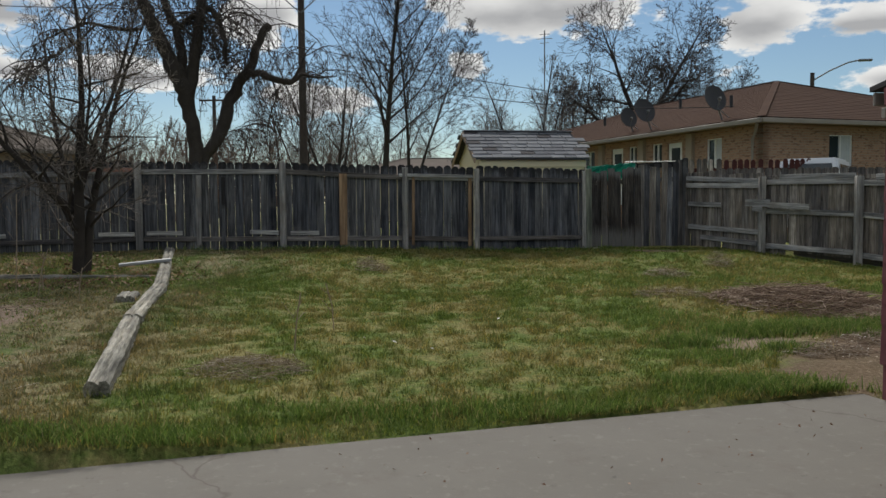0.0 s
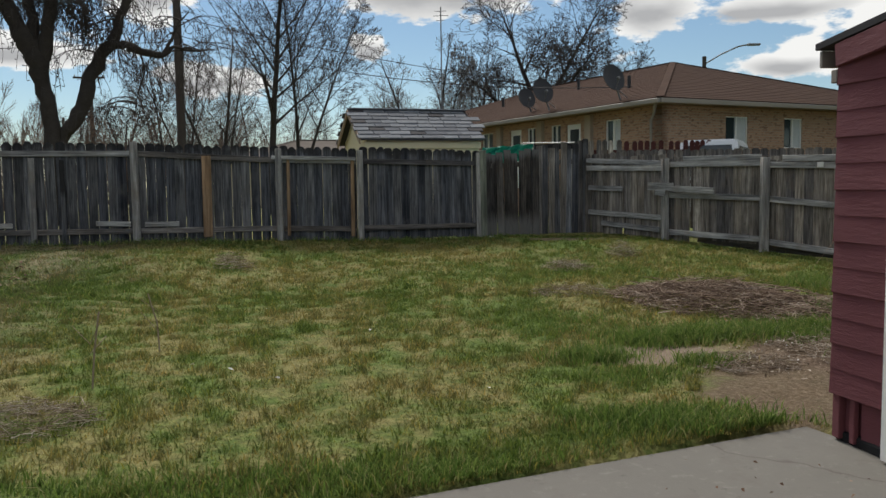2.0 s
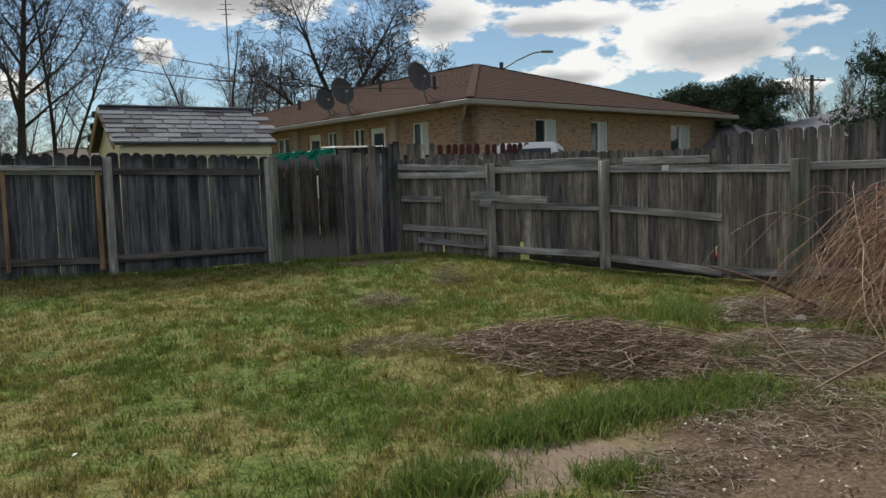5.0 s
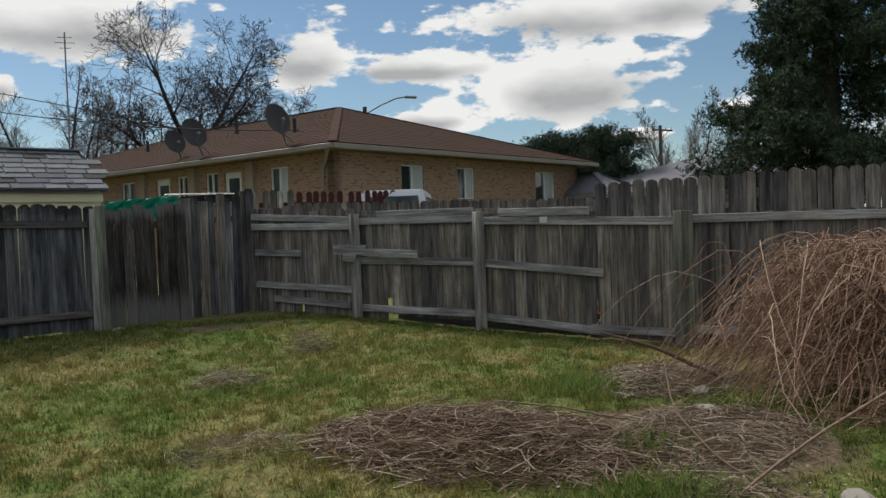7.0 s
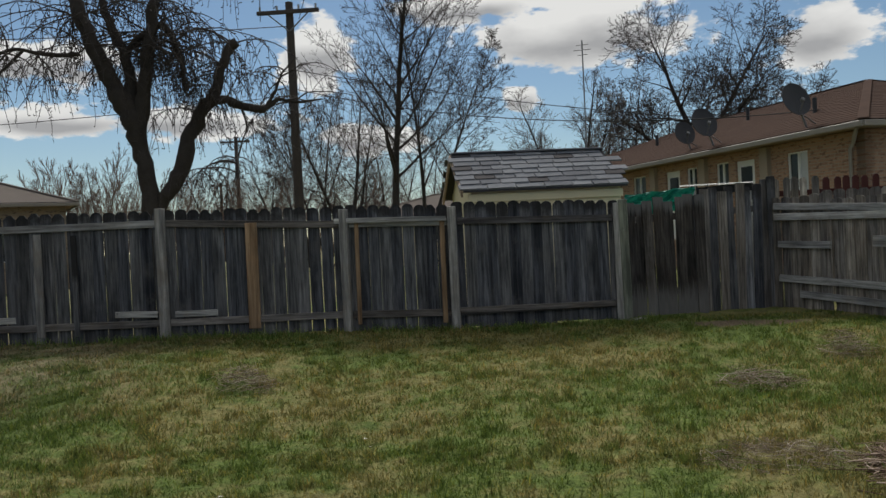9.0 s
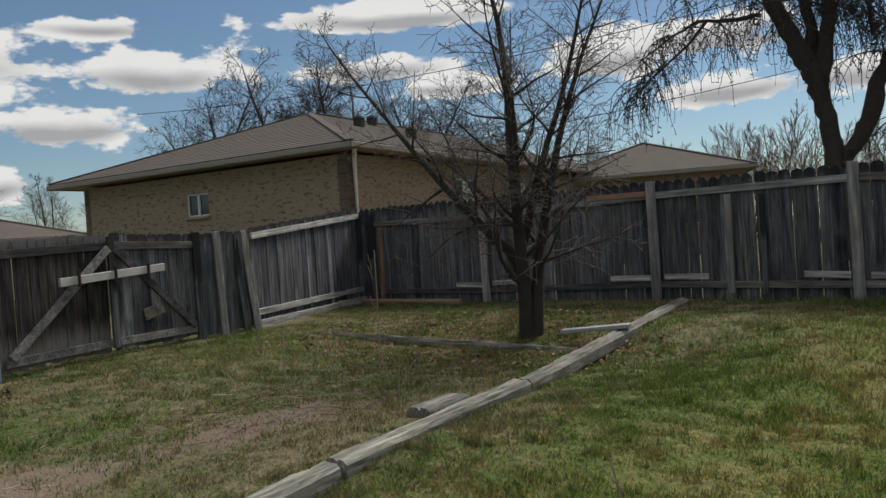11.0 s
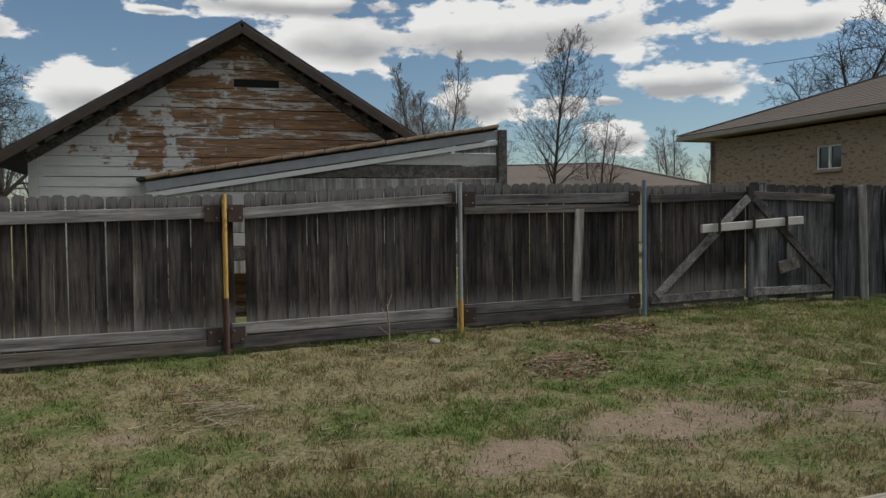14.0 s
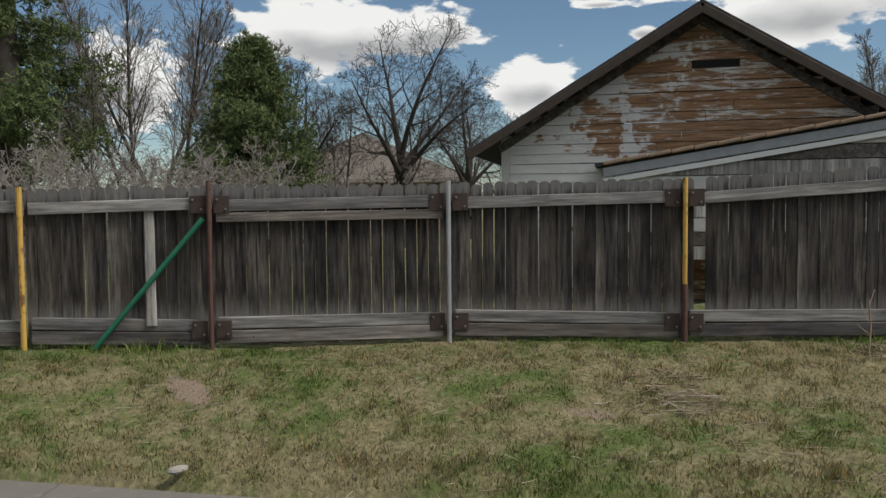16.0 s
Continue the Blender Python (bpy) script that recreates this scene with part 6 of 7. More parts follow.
wx, wy = polar(-23.7, 21)
weep = thing("weeping_tree", (wx, wy, .4), "big bare weeping tree with a forked trunk and hanging twigs", "tree")
weep.rotation_euler = (0, 0, radians(23.7))
W_TRUNK = ([(0, 0, -.6), (0, 0, 1.4), (-.06, 0, 2.7), (-.2, 0, 3.6), (-.36, 0, 4.5), (-.45, 0, 4.9)], (.27, .215, .2, .21, .25, .2))
W_LIMBS = [([(-.42, 0, 4.5), (-.66, .05, 5.1), (-1.08, .1, 6.0), (-1.44, .2, 6.9), (-1.64, .3, 7.8), (-1.9, .4, 9.4)], (.26, .23, .2, .17, .14, .08)),
           ([(-.34, .1, 4.6), (-.36, .2, 5.3), (-.47, .3, 6.3), (-.85, .5, 7.0), (-1.0, .6, 8.0), (-1.1, .7, 9.3)], (.18, .15, .13, .1, .08, .05)),
           ([(-.25, -.05, 4.3), (-.07, -.1, 5.1), (.08, -.15, 6.0), (.2, -.15, 7.0), (.48, -.2, 7.8), (.8, -.2, 9.4)], (.2, .17, .15, .14, .12, .07)),
           ([(-.42, .28, 6.2), (-.2, .1, 6.45), (.15, -.1, 6.7)], (.09, .08, .08)),
           ([(.2, -.15, 6.8), (.5, -.2, 6.75), (.72, -.2, 6.3), (.86, -.2, 5.7), (.86, -.25, 5.1)], (.09, .08, .07, .05, .02)),
           ([(-1.5, .2, 6.1), (-2.1, .1, 6.02), (-2.9, 0, 6.15), (-3.6, -.1, 5.8), (-4.4, -.2, 5.3)], (.055, .05, .042, .03, .012)),
           ([(-2.7, 0, 6.1), (-3.2, .1, 5.6), (-3.9, .1, 5.1), (-4.6, .1, 4.5)], (.04, .032, .024, .01)),
           ([(.1, -.02, 2.2), (.42, -.05, 2.75), (.72, -.08, 3.35), (1.0, -.1, 4.2), (1.5, -.15, 4.95), (1.8, -.2, 5.75), (1.97, -.2, 6.2), (2.16, -.2, 6.4)], (.17, .19, .19, .18, .17, .13, .12, .13)),
           ([(1.5, -.15, 4.9), (1.9, -.25, 4.95), (2.23, -.3, 4.78), (2.8, -.3, 4.68), (3.15, -.25, 5.0), (3.6, -.2, 4.9), (4.3, -.2, 5.0)], (.12, .11, .1, .09, .05, .04, .02)),
           ([(2.8, -.3, 4.7), (3.1, -.3, 5.2), (3.25, -.3, 5.6), (3.6, -.3, 6.0)], (.05, .04, .03, .015)),
           ([(2.2, -.3, 4.8), (2.35, -.3, 4.3), (2.1, -.3, 3.6), (2.0, -.3, 3.0)], (.03, .025, .02, .01))]
w_rng, w_out = random.Random(15), []
for k, (pts, rad) in enumerate([W_TRUNK] + W_LIMBS):
    ob = new("limb" if k else "trunk", tubes_mesh("limb", [tube(*gnarl(pts, rad, random.Random(k)), 10)], M_BARK))
    ob.data.polygons.foreach_set("use_smooth", [True] * len(ob.data.polygons))
    ob.parent = weep
    for _ in range(0 if k == 0 else 27 if k < 4 else 10 if k < 9 else 5):
        # a bough that rises, arches over and hangs, with drooping strings on it
        f = w_rng.uniform(.62 if k == 7 else .35, 1) * (len(pts) - 1.001)
        i = int(f)
        q = np.array(pts[i]) + (np.array(pts[i + 1]) - pts[i]) * (f - i)
        az = w_rng.uniform(0, 6.283)
        d = np.array([math.cos(az), math.sin(az), w_rng.uniform(.0, .9)])
        ln, n_ = w_rng.uniform(1.4, 4.4) * (1 if k < 4 else .55), 9
        bp = [q]
        for j in range(n_):
            d = d + np.array([w_rng.gauss(0, .13), w_rng.gauss(0, .13), -.17 + w_rng.gauss(0, .08)])
            d /= np.linalg.norm(d)
            bp.append(bp[-1] + d * ln / n_)
        w_out.append((1, bp, list(np.linspace(.022, .006, n_ + 1))))
        for _ in range(w_rng.randint(8, 13)):
            j = w_rng.randint(2, n_)
            sp, sd = [bp[j]], np.array([w_rng.gauss(0, .6), w_rng.gauss(0, .6), w_rng.uniform(-.6, .3)])
            sl_n = w_rng.uniform(.35, 1.5)
            for _ in range(5):
                sd = sd * .75 + np.array([w_rng.gauss(0, .12), w_rng.gauss(0, .12), -.3])
                sp.append(sp[-1] + sd / np.linalg.norm(sd) * sl_n / 5)
            w_out.append((3, sp, [.0095, .009, .0085, .008, .007, .006]))
            for c in sp[1:]:
                if w_rng.random() < .75:
                    e = c + np.array([w_rng.gauss(0, .05), w_rng.gauss(0, .05), w_rng.uniform(-.06, .05)])
                    w_out.append((3, [c, (c + e) / 2, e], [.006, .012, .016]))
ob = new("crown", tubes_mesh("crown", [tube(p, r, 4 if lv < 3 else 3) for lv, p, r in w_out], M_TWIG))
ob.parent = weep


def branch(rng, p, d, length, radius, level, spec, out):
    """A limb with side limbs set round it by the golden angle, each bending up towards the light."""
    n_ = (9, 6, 4, 3, 1)[level] if level < spec["levels"] or level == 4 else 2
    pts, rad, d = [np.array(p, float)], [radius], np.array(d, float)
    d /= np.linalg.norm(d)
    for i in range(n_):
        d = d + np.array([rng.gauss(0, 1), rng.gauss(0, 1), rng.gauss(0, .7)]) * spec["bend"] * (.4 if level == 0 else 1) + np.array([0, 0, spec["up"]]) * (0 if level == 0 else 1)
        d /= np.linalg.norm(d)
        pts.append(pts[-1] + d * length / n_)
        rad.append(radius * (1 - .9 * ((i + 1) / n_) ** .8))
    out.append((level, pts, rad))
    if level >= spec["levels"]:
        return
    k, turn = spec["kids"][level], rng.uniform(0, 6.28)
    t0 = spec["low"] if level == 0 else .18
    for j in range(k):
        t = t0 + (.98 - t0) * (j + rng.random()) / k
        f = t * n_ * .9999
        i = int(f)
        q, ax = pts[i] + (pts[i + 1] - pts[i]) * (f - i), pts[i + 1] - pts[i]
        ax = ax / np.linalg.norm(ax)
        turn += 2.4 + rng.gauss(0, .4)
        u = np.cross(ax, (.3, .9, .1))
        u /= np.linalg.norm(u)
        v = np.cross(ax, u)
        ang = radians(rng.uniform(*spec["angle"])) * (1.15 - .35 * t)
        nd = ax * math.cos(ang) + (u * math.cos(turn) + v * math.sin(turn)) * math.sin(ang)
        if level == 0:
            ln = length * spec["reach"] * ((1 - t) ** spec["taper"] * .9 + .12) * rng.uniform(.7, 1.15)
        else:
            ln = length * spec["ratio"] * (1.1 - .6 * t) * rng.uniform(.65, 1.2)
        branch(rng, q, nd, ln, max(rad[i] * spec["thin"] * rng.uniform(.8, 1.1), .002), level + 1, spec, out)


def winter_tree(name, base, seed, label, stems, twig=None, least=.006, bark=None, **spec):
    """A leafless tree from its stems (start, direction, length, radius): stems and main limbs, and a crown of fine twigs."""
    spec = {"bend": .07, "up": .1, "levels": 4, "kids": (26, 8, 6, 3), "low": .22, "angle": (28, 48), "reach": .36, "taper": .8, "ratio": .5, "thin": .5, **spec}
    rng_, out = random.Random(seed), []
    t = thing(name, base, label, "tree")
    for p, d, ln, r in stems:
        branch(rng_, p, d, ln, r, 0, spec, out)
    for nm, lo, hi, mt in (("trunk", 0, 1, bark or M_BARK), ("crown", 2, 9, twig or M_TWIG)):
        tb = [tube(p, np.maximum(r, least if lv > 1 else least * 1.4), 8 if lv == 0 else 5 if lv == 1 else 3) for lv, p, r in out if lo <= lv <= hi]
        ob = new(nm, tubes_mesh(nm, tb, mt))
        if lo == 0:
            ob.data.polygons.foreach_set("use_smooth", [True] * len(ob.data.polygons))
        ob.parent = t
    return t


winter_tree("young_tree", (-5.15, 11.62, hz(-5.15, 11.62)), 23, "small bare tree with several crooked stems in the leaf bed", [((0, 0, -.2), (-.02, 0, 1), 4.6, .1), ((.07, .06, -.2), (.03, .02, 1), 4.2, .085), ((-.03, 0, .85), (-.52, -.5, .9), 3.8, .06), ((.03, 0, 1.0), (.24, .22, 1), 3.5, .055), ((0, .04, .8), (-.25, .3, 1), 3.5, .05), ((.02, -.03, .75), (.4, -.3, 1), 3.0, .045), ((-.03, .02, .6), (-.3, -.1, .8), 2.4, .035)],
            levels=3, kids=(18, 7, 5), angle=(38, 74), up=.015, bend=.15, reach=.36, taper=.6, low=.12, ratio=.58, least=.003, twig=M_TWIGPALE)
pop = winter_tree("tall_tree", polar3(-7.4, 26), 31, "tall slender bare tree with many upright branches", [((0, 0, -.2), (.01, 0, 1), 12.5, .16)], kids=(34, 9, 6, 3), angle=(38, 54), up=.065, reach=.42, taper=.7, low=.24, ratio=.52)
pop2 = winter_tree("tall_tree", polar3(-5.1, 27), 33, "bare tree with two leaning fans of fine branches", [((0, 0, -.2), (.04, 0, 1), 9.3, .1), ((0, 0, .6), (.24, .06, 1), 8.0, .08)], kids=(20, 8, 6, 3), angle=(34, 52), up=.06, reach=.42, low=.3, ratio=.54)
R_STEMS = [((0, 0, -.2), (.03, 0, 1), 6.0, .34), ((0, 0, 3.0), (-.9, .3, 1), 6.0, .2), ((.02, 0, 3.4), (1.0, -.1, .8), 6.4, .2), ((0, 0, 3.9), (.3, .8, 1), 6.2, .17), ((0, 0, 3.6), (.25, -.9, 1), 6.0, .17), ((.05, 0, 4.1), (-.35, .1, 1), 6.9, .2), ((.05, 0, 4.4), (.45, 0, 1), 6.8, .18)]
winter_tree("round_tree", polar3(14.3, 40), 43, "big round-crowned bare tree behind the brick house", R_STEMS, kids=(12, 8, 5, 3), angle=(34, 64), up=.012, bend=.1, reach=.54, taper=.4, low=.25, ratio=.68, least=.0095, thin=.52)
round_ = winter_tree("round_tree", polar3(-65, 48), 45, "round-crowned bare tree with a tangle of fine twigs", R_STEMS, levels=3, kids=(11, 8, 6), angle=(34, 64), up=.012, bend=.1, reach=.5, taper=.45, low=.2, ratio=.66, least=.009, thin=.5)
thin = winter_tree("slender_tree", polar3(5.6, 38), 51, "slender bare tree with pale twigs", [((0, 0, -.2), (.08, 0, 1), 9.0, .14), ((0, 0, .5), (-.33, .1, 1), 8.0, .11), ((0, 0, .4), (.36, .1, 1), 7.8, .1)], twig=M_TWIGPALE, levels=3, kids=(15, 7, 5), angle=(32, 58), up=.04, bend=.09, reach=.42, low=.2, ratio=.62, least=.0075)
fan = winter_tree("fan_tree", polar3(-92.6, 44), 53, "bare tree with a broad fan of fine pale twigs", [((0, 0, -.2), (a, b, 1), 10.2 - 2.4 * abs(a), .11) for a, b in ((-.7, .05), (-.33, -.3), (.03, .3), (.35, -.2), (.72, .05))], twig=M_TWIGPALE, levels=3, kids=(20, 8, 6), angle=(28, 48), up=.07, reach=.36, low=.3, ratio=.6, least=.008)
shrub = winter_tree("thicket_tree", polar3(-17, 40), 61, "reddish bare thicket of thin stems", [((0, 0, -.2), (.45 * math.cos(a), .45 * math.sin(a), 1), 4.6 + math.sin(a * 3), .035) for a in (0, .8, 1.7, 2.5, 3.4, 4.2, 5.1, 5.8)], twig=M_TWIGRED, bark=M_TWIGRED, levels=2, kids=(18, 8), angle=(18, 44), up=.08, reach=.34, low=.15, least=.006)
spec_rng = random.Random(77)


def again(src, az, dist, size, turn=None, squash=1.0):
    c = copy_thing(src, pose(*polar3(az, dist), 0, 0, spec_rng.uniform(0, 360) if turn is None else turn))
    c.scale = (size, size, size * squash)
    return c


for src, az, dist, size in ((thin, 9.3, 42, 1.0), (thin, 2.9, 46, .82), (thin, -2, 55, .75), (thin, 7.4, 44, .95), (thin, -10.6, 34, .95), (pop2, -12.4, 38, .95), (thin, -13.5, 44, .9), (round_, -16, 62, .7), (thin, -19.5, 44, .7), (thin, -27, 52, .75), (thin, -29.5, 50, .7), (thin, -33, 54, .7), (round_, -36, 60, .6),
                            (thin, -40, 48, .85), (round_, -47, 60, .85), (round_, 22, 85, .8), (fan, 48.6, 50, .86), (thin, 50.2, 56, .8), (round_, -60.5, 50, 1.18), (round_, -56.5, 46, 1.05), (round_, -51, 44, .9), (thin, -89, 58, .8), (thin, -76, 60, .85), (thin, -74, 66, .8), (pop, -84.3, 34, .7), (thin, -81.2, 36, .62),
                            (round_, -125.4, 26, .62), (round_, -120.5, 32, .55), (thin, -118, 38, .6), (thin, -129.5, 31, .66), (round_, -132.5, 30, .55), (fan, -142.8, 31, 1.02), (fan, -140.6, 33, 1.1), (thin, -146, 26, .6), (thin, -137, 27, .55), (round_, -160, 50, .9), (thin, -22, 60, .8), (thin, -7.5, 44, .8), (thin, -5, 50, .8), (round_, -9.5, 66, .7), (thin, 4.2, 48, .8), (thin, -37, 52, .8), (thin, 17.6, 66, .9), (thin, -44, 50, .8)):
    again(src, az, dist, size)
for az, dist, size in ((-12, 40, .9), (-15.5, 38, .9), (-17.8, 40, 1.0), (-20, 38, .9), (-22, 40, 1.0), (-25, 38, 1.15), (-27, 39, 1.25), (-29, 38, 1.15), (-31, 40, 1.1), (-13.6, 46, 1.1), (-23.5, 46, 1.2), (-10, 42, 1.0), (-5, 44, .9), (-38, 50, .9), (-43, 52, 1.0), (-8, 50, .9), (-2, 52, .8), (47, 50, .7), (42, 60, .8)):
    again(shrub, az, dist, size)
pale_shrub = winter_tree("pale_shrub", polar3(-141, 19, .4), 71, "pale grey tangled bare shrub behind the fence", [((0, 0, -.2), (.6 * math.cos(a), .6 * math.sin(a), 1), 3.0 + .6 * math.sin(a * 2.3), .03) for a in (0, .8, 1.7, 2.5, 3.4, 4.2, 5.1, 5.8)], twig=M_SHRUB, bark=M_SHRUB, levels=3, kids=(9, 6, 4), angle=(28, 70), up=-.01, bend=.17, reach=.46, low=.2, ratio=.6, least=.0055)
for az, dist, size in ((-136, 19, .95), (-147, 20, 1.0), (-131, 20, .8), (-144, 21, 1.1), (-138.5, 20, 1.0), (-127.5, 22, .8), (-150, 19, 1.0)):
    again(pale_shrub, az, dist, size)


def conifer(name, base, tall, wide, seed, label, mat, open_=.0, dens=1.0, clip=0.0):
    """An evergreen: a tapered trunk, whorls of limbs and a crown of many short needle sprays."""
    r = np.random.RandomState(seed)
    t = thing(name, base, label, "tree")
    v, q = tube([(0, 0, -.2), (0.05, 0, tall * .5), (0, 0.02, tall * .98)], [wide * .09, wide * .05, .02], 7)
    ob = new("trunk", quad_mesh("trunk", v, q, M_BARK))
    ob.parent = t
    limbs, vs = [], []
    n_l = int(95 * dens)
    for i in range(n_l):
        h = tall * (.12 + .86 * (i + r.rand()) / n_l)
        reach = wide * .5 * (1 - (h / tall)) ** .7 * (.75 + .5 * r.rand()) + .12
        if clip and h > tall * clip:
            reach = wide * .5 * .8 * r.uniform(.5, 1)
        az = r.rand() * 6.283
        tip = np.array([math.cos(az) * reach, math.sin(az) * reach, h + reach * r.uniform(-.1, .25)])
        root = np.array([0, 0, h - reach * .1])
        limbs.append(tube([root, (root + tip) / 2 + (0, 0, .03), tip], [.03, .02, .008], 3))
        m_ = int((26 + 46 * reach) * dens)
        f = r.uniform(.15, 1.05, m_) ** .8
        c = root + (tip - root) * f[:, None] + r.normal(0, .10 + .10 * reach * .4, (m_, 3))
        vs.append(c)
    c = np.concatenate(vs)
    ob = new("limb_frame", tubes_mesh("limb_frame", limbs, M_BARK))
    ob.parent = t
    k = 8
    c = np.repeat(c, k, 0) + r.normal(0, .03, (len(c) * k, 3))
    d = r.normal(0, 1, c.shape)
    d[:, 2] += .5
    d /= np.linalg.norm(d, axis=1)[:, None]
    s = np.cross(d, r.normal(0, 1, c.shape))
    s /= np.linalg.norm(s, axis=1)[:, None]
    ln = r.uniform(.08, .19, len(c))[:, None] * (tall / 8) ** .5
    wd = r.uniform(.011, .022, len(c))[:, None] * (tall / 8) ** .5
    tri = np.stack([c - s * wd, c + s * wd, c + d * ln], 1).reshape(-1, 3)
    ob = new("crown", quad_mesh("crown", tri, np.arange(len(tri)).reshape(-1, 3), mat))
    ob.parent = t
    return t


conifer("spruce_tree", polar3(57.2, 26, .3), 12, 6.6, 3, "tall dark green spruce tree", M_NEEDLE, dens=1.4)
jun = conifer("juniper_tree", polar3(38.5, 42, .4), 5.6, 4.0, 4, "dark green evergreen shrub tree", M_NEEDLE, dens=1.1, clip=.5)
for az, dist, size in ((40.5, 43, 1.02), (42.3, 42, 1.05), (43.8, 41.5, 1.0), (36.5, 46, .95), (-37.5, 60, .9), (-32, 62, .8), (-45, 50, .85)):
    again(jun, az, dist, size)
conifer("pine_tree", polar3(-135.4, 24, .4), 6.0, 4.6, 6, "dense dark green pine tree behind the fence", M_PINE, dens=1.35)
conifer("pine_tree", polar3(-150.2, 26, .4), 12.5, 6.6, 8, "tall open pine tree behind the fence", M_PINE, dens=.8)

# ---- poles, lamp and wires ----
def utility_pole(az, dist, tall, label, cross=True):
    x, y = polar(az, dist)
    p = thing("utility_pole", (x, y, .4), label, "utility pole")
    v, q = tube([(x, y, .1), (x, y, tall)], [.17, .12], 10)
    hang(new("shaft", quad_mesh("shaft", v, q, M_POLE)), p)
    if cross:
        part("crossarm", bar((x - 1.0, y - .2, tall - .35), (x + 1.0, y - .2, tall - .35), .1, .12, (0, 0, 1), .01), M_POLE, p)
        for k in (-.9, -.35, .35, .9):
            pipe("insulator", [(x + k, y - .2, tall - .29), (x + k, y - .2, tall - .15)], .035, M_GALV, p, 8)
        for k in (-1, 1):
            part("brace", bar((x + k * .65, y - .2, tall - .4), (x, y - .1, tall - .95), .04, .03, (0, 1, 0), .004), M_ARM, p)
    return x, y


px, py = utility_pole(-14.0, 26, 9.35, "dark timber utility pole with a crossarm behind the fence")
utility_pole(-18.2, 55, 9.0, "distant timber utility pole with a crossarm")
utility_pole(46.5, 60, 8.2, "distant timber utility pole with a crossarm")
utility_pole(-19.4, 80, 8.0, "far timber utility pole")


def wire(a, b, sag, r=.012):
    a, b = np.array(a, float), np.array(b, float)
    t = np.linspace(0, 1, 18)[:, None]
    pts = a + (b - a) * t
    pts[:, 2] -= sag * 4 * (t * (1 - t))[:, 0]
    ob = new("overhead_wire", quad_mesh("overhead_wire", *tube(pts, [r] * 18, 4), M_WIRE))
    tagged(ob, "thin black overhead wire between the poles", "wire", "overhead wires")


wire((px - .9, py - .2, 8.75), (2.6, 1.0, 7.4), .5)
wire((px + .35, py - .2, 8.75), (4.0, 1.0, 7.6), .5)
wire((px, py, 7.2), (24, 44, 6.0), .8, .014)
wire((px, py, 6.6), (9.3, 25.6, 4.3), .6, .012)
wire((px, py, 8.6), (-40, 20, 9), .8, .014)
wire((px, py, 6.4), (-40, 24, 6.2), .8, .012)

lx_, ly_ = polar(25.9, 52)
sl_ = thing("street_lamp", (lx_, ly_, .3), "grey street lamp with a long curved arm", "street lamp")
pipe("post", [(lx_, ly_, .2), (lx_, ly_, 9.4)], .14, M_POLE, sl_, 8)
pipe("arm", [(lx_, ly_, 8.9), (lx_ + 1.0, ly_ - .3, 9.5), (lx_ + 2.0, ly_ - .6, 9.95), (lx_ + 2.6, ly_ - .8, 10.05)], .05, M_ARM, sl_, 6)
part("lamp_head", bar((lx_ + 2.5, ly_ - .78, 10.04), (lx_ + 3.3, ly_ - 1.0, 10.02), .28, .14, (0, 0, 1), .04), M_ARM, sl_)
ax_, ay_ = polar(6.5, 33)
an = thing("antenna", (ax_, ay_, .3), "thin tall aerial mast with small crossbars", "antenna")
pipe("mast", [(ax_, ay_, .2), (ax_, ay_, 9.3)], .03, M_ARM, an, 6)
for zz, w_ in ((9.1, .25), (8.9, .35), (8.7, .2)):
    pipe("crossbar", [(ax_ - w_, ay_, zz), (ax_ + w_, ay_, zz + .03)], .015, M_ARM, an, 5)

# ---- brush heaps, litter and grass ----
def sticks(n_, cx, cy, rx, ry, high, seed, length, radius, turn=0.0, curl=.25, arch=0.0):
    """Thin curved sticks heaped over an oval."""
    r = np.random.RandomState(seed)
    out = []
    for i in range(n_):
        a, q = r.rand() * 6.283, math.sqrt(r.rand())
        ex, ey = math.cos(a) * q * rx, math.sin(a) * q * ry
        x, y = cx + ex * math.cos(turn) - ey * math.sin(turn), cy + ex * math.sin(turn) + ey * math.cos(turn)
        z = hz(x, y) + .01 + high * (1 - q**2) * r.rand() ** .6
        h = r.rand() * 6.283
        ln = length * r.uniform(.4, 1.3)
        d = np.array([math.cos(h), math.sin(h), r.normal(0, .12)])
        p = np.array([x, y, z]) - d * ln / 2
        side = np.cross(d, [0, 0, 1])
        k = 4 if arch == 0 else 6
        pts = []
        b1, b2 = r.normal(0, curl), r.normal(0, curl * .5) + arch
        for j in range(k):
            t = j / (k - 1)
            w = p + d * ln * t + side * b1 * ln * (t * (1 - t)) + np.array([0, 0, b2 * ln * t * (1 - t)])
            w[2] = max(w[2], hz(w[0], w[1]) + .005)
            pts.append(w)
        rd = radius * r.uniform(.5, 1.5)
        out.append(tube(pts, np.linspace(rd, rd * .4, k), 3))
    return out


def heap(name, tubes_, mat, label, category="brush heap"):
    return tagged(new(name, tubes_mesh(name, tubes_, mat)), label, category, kind="stuff")


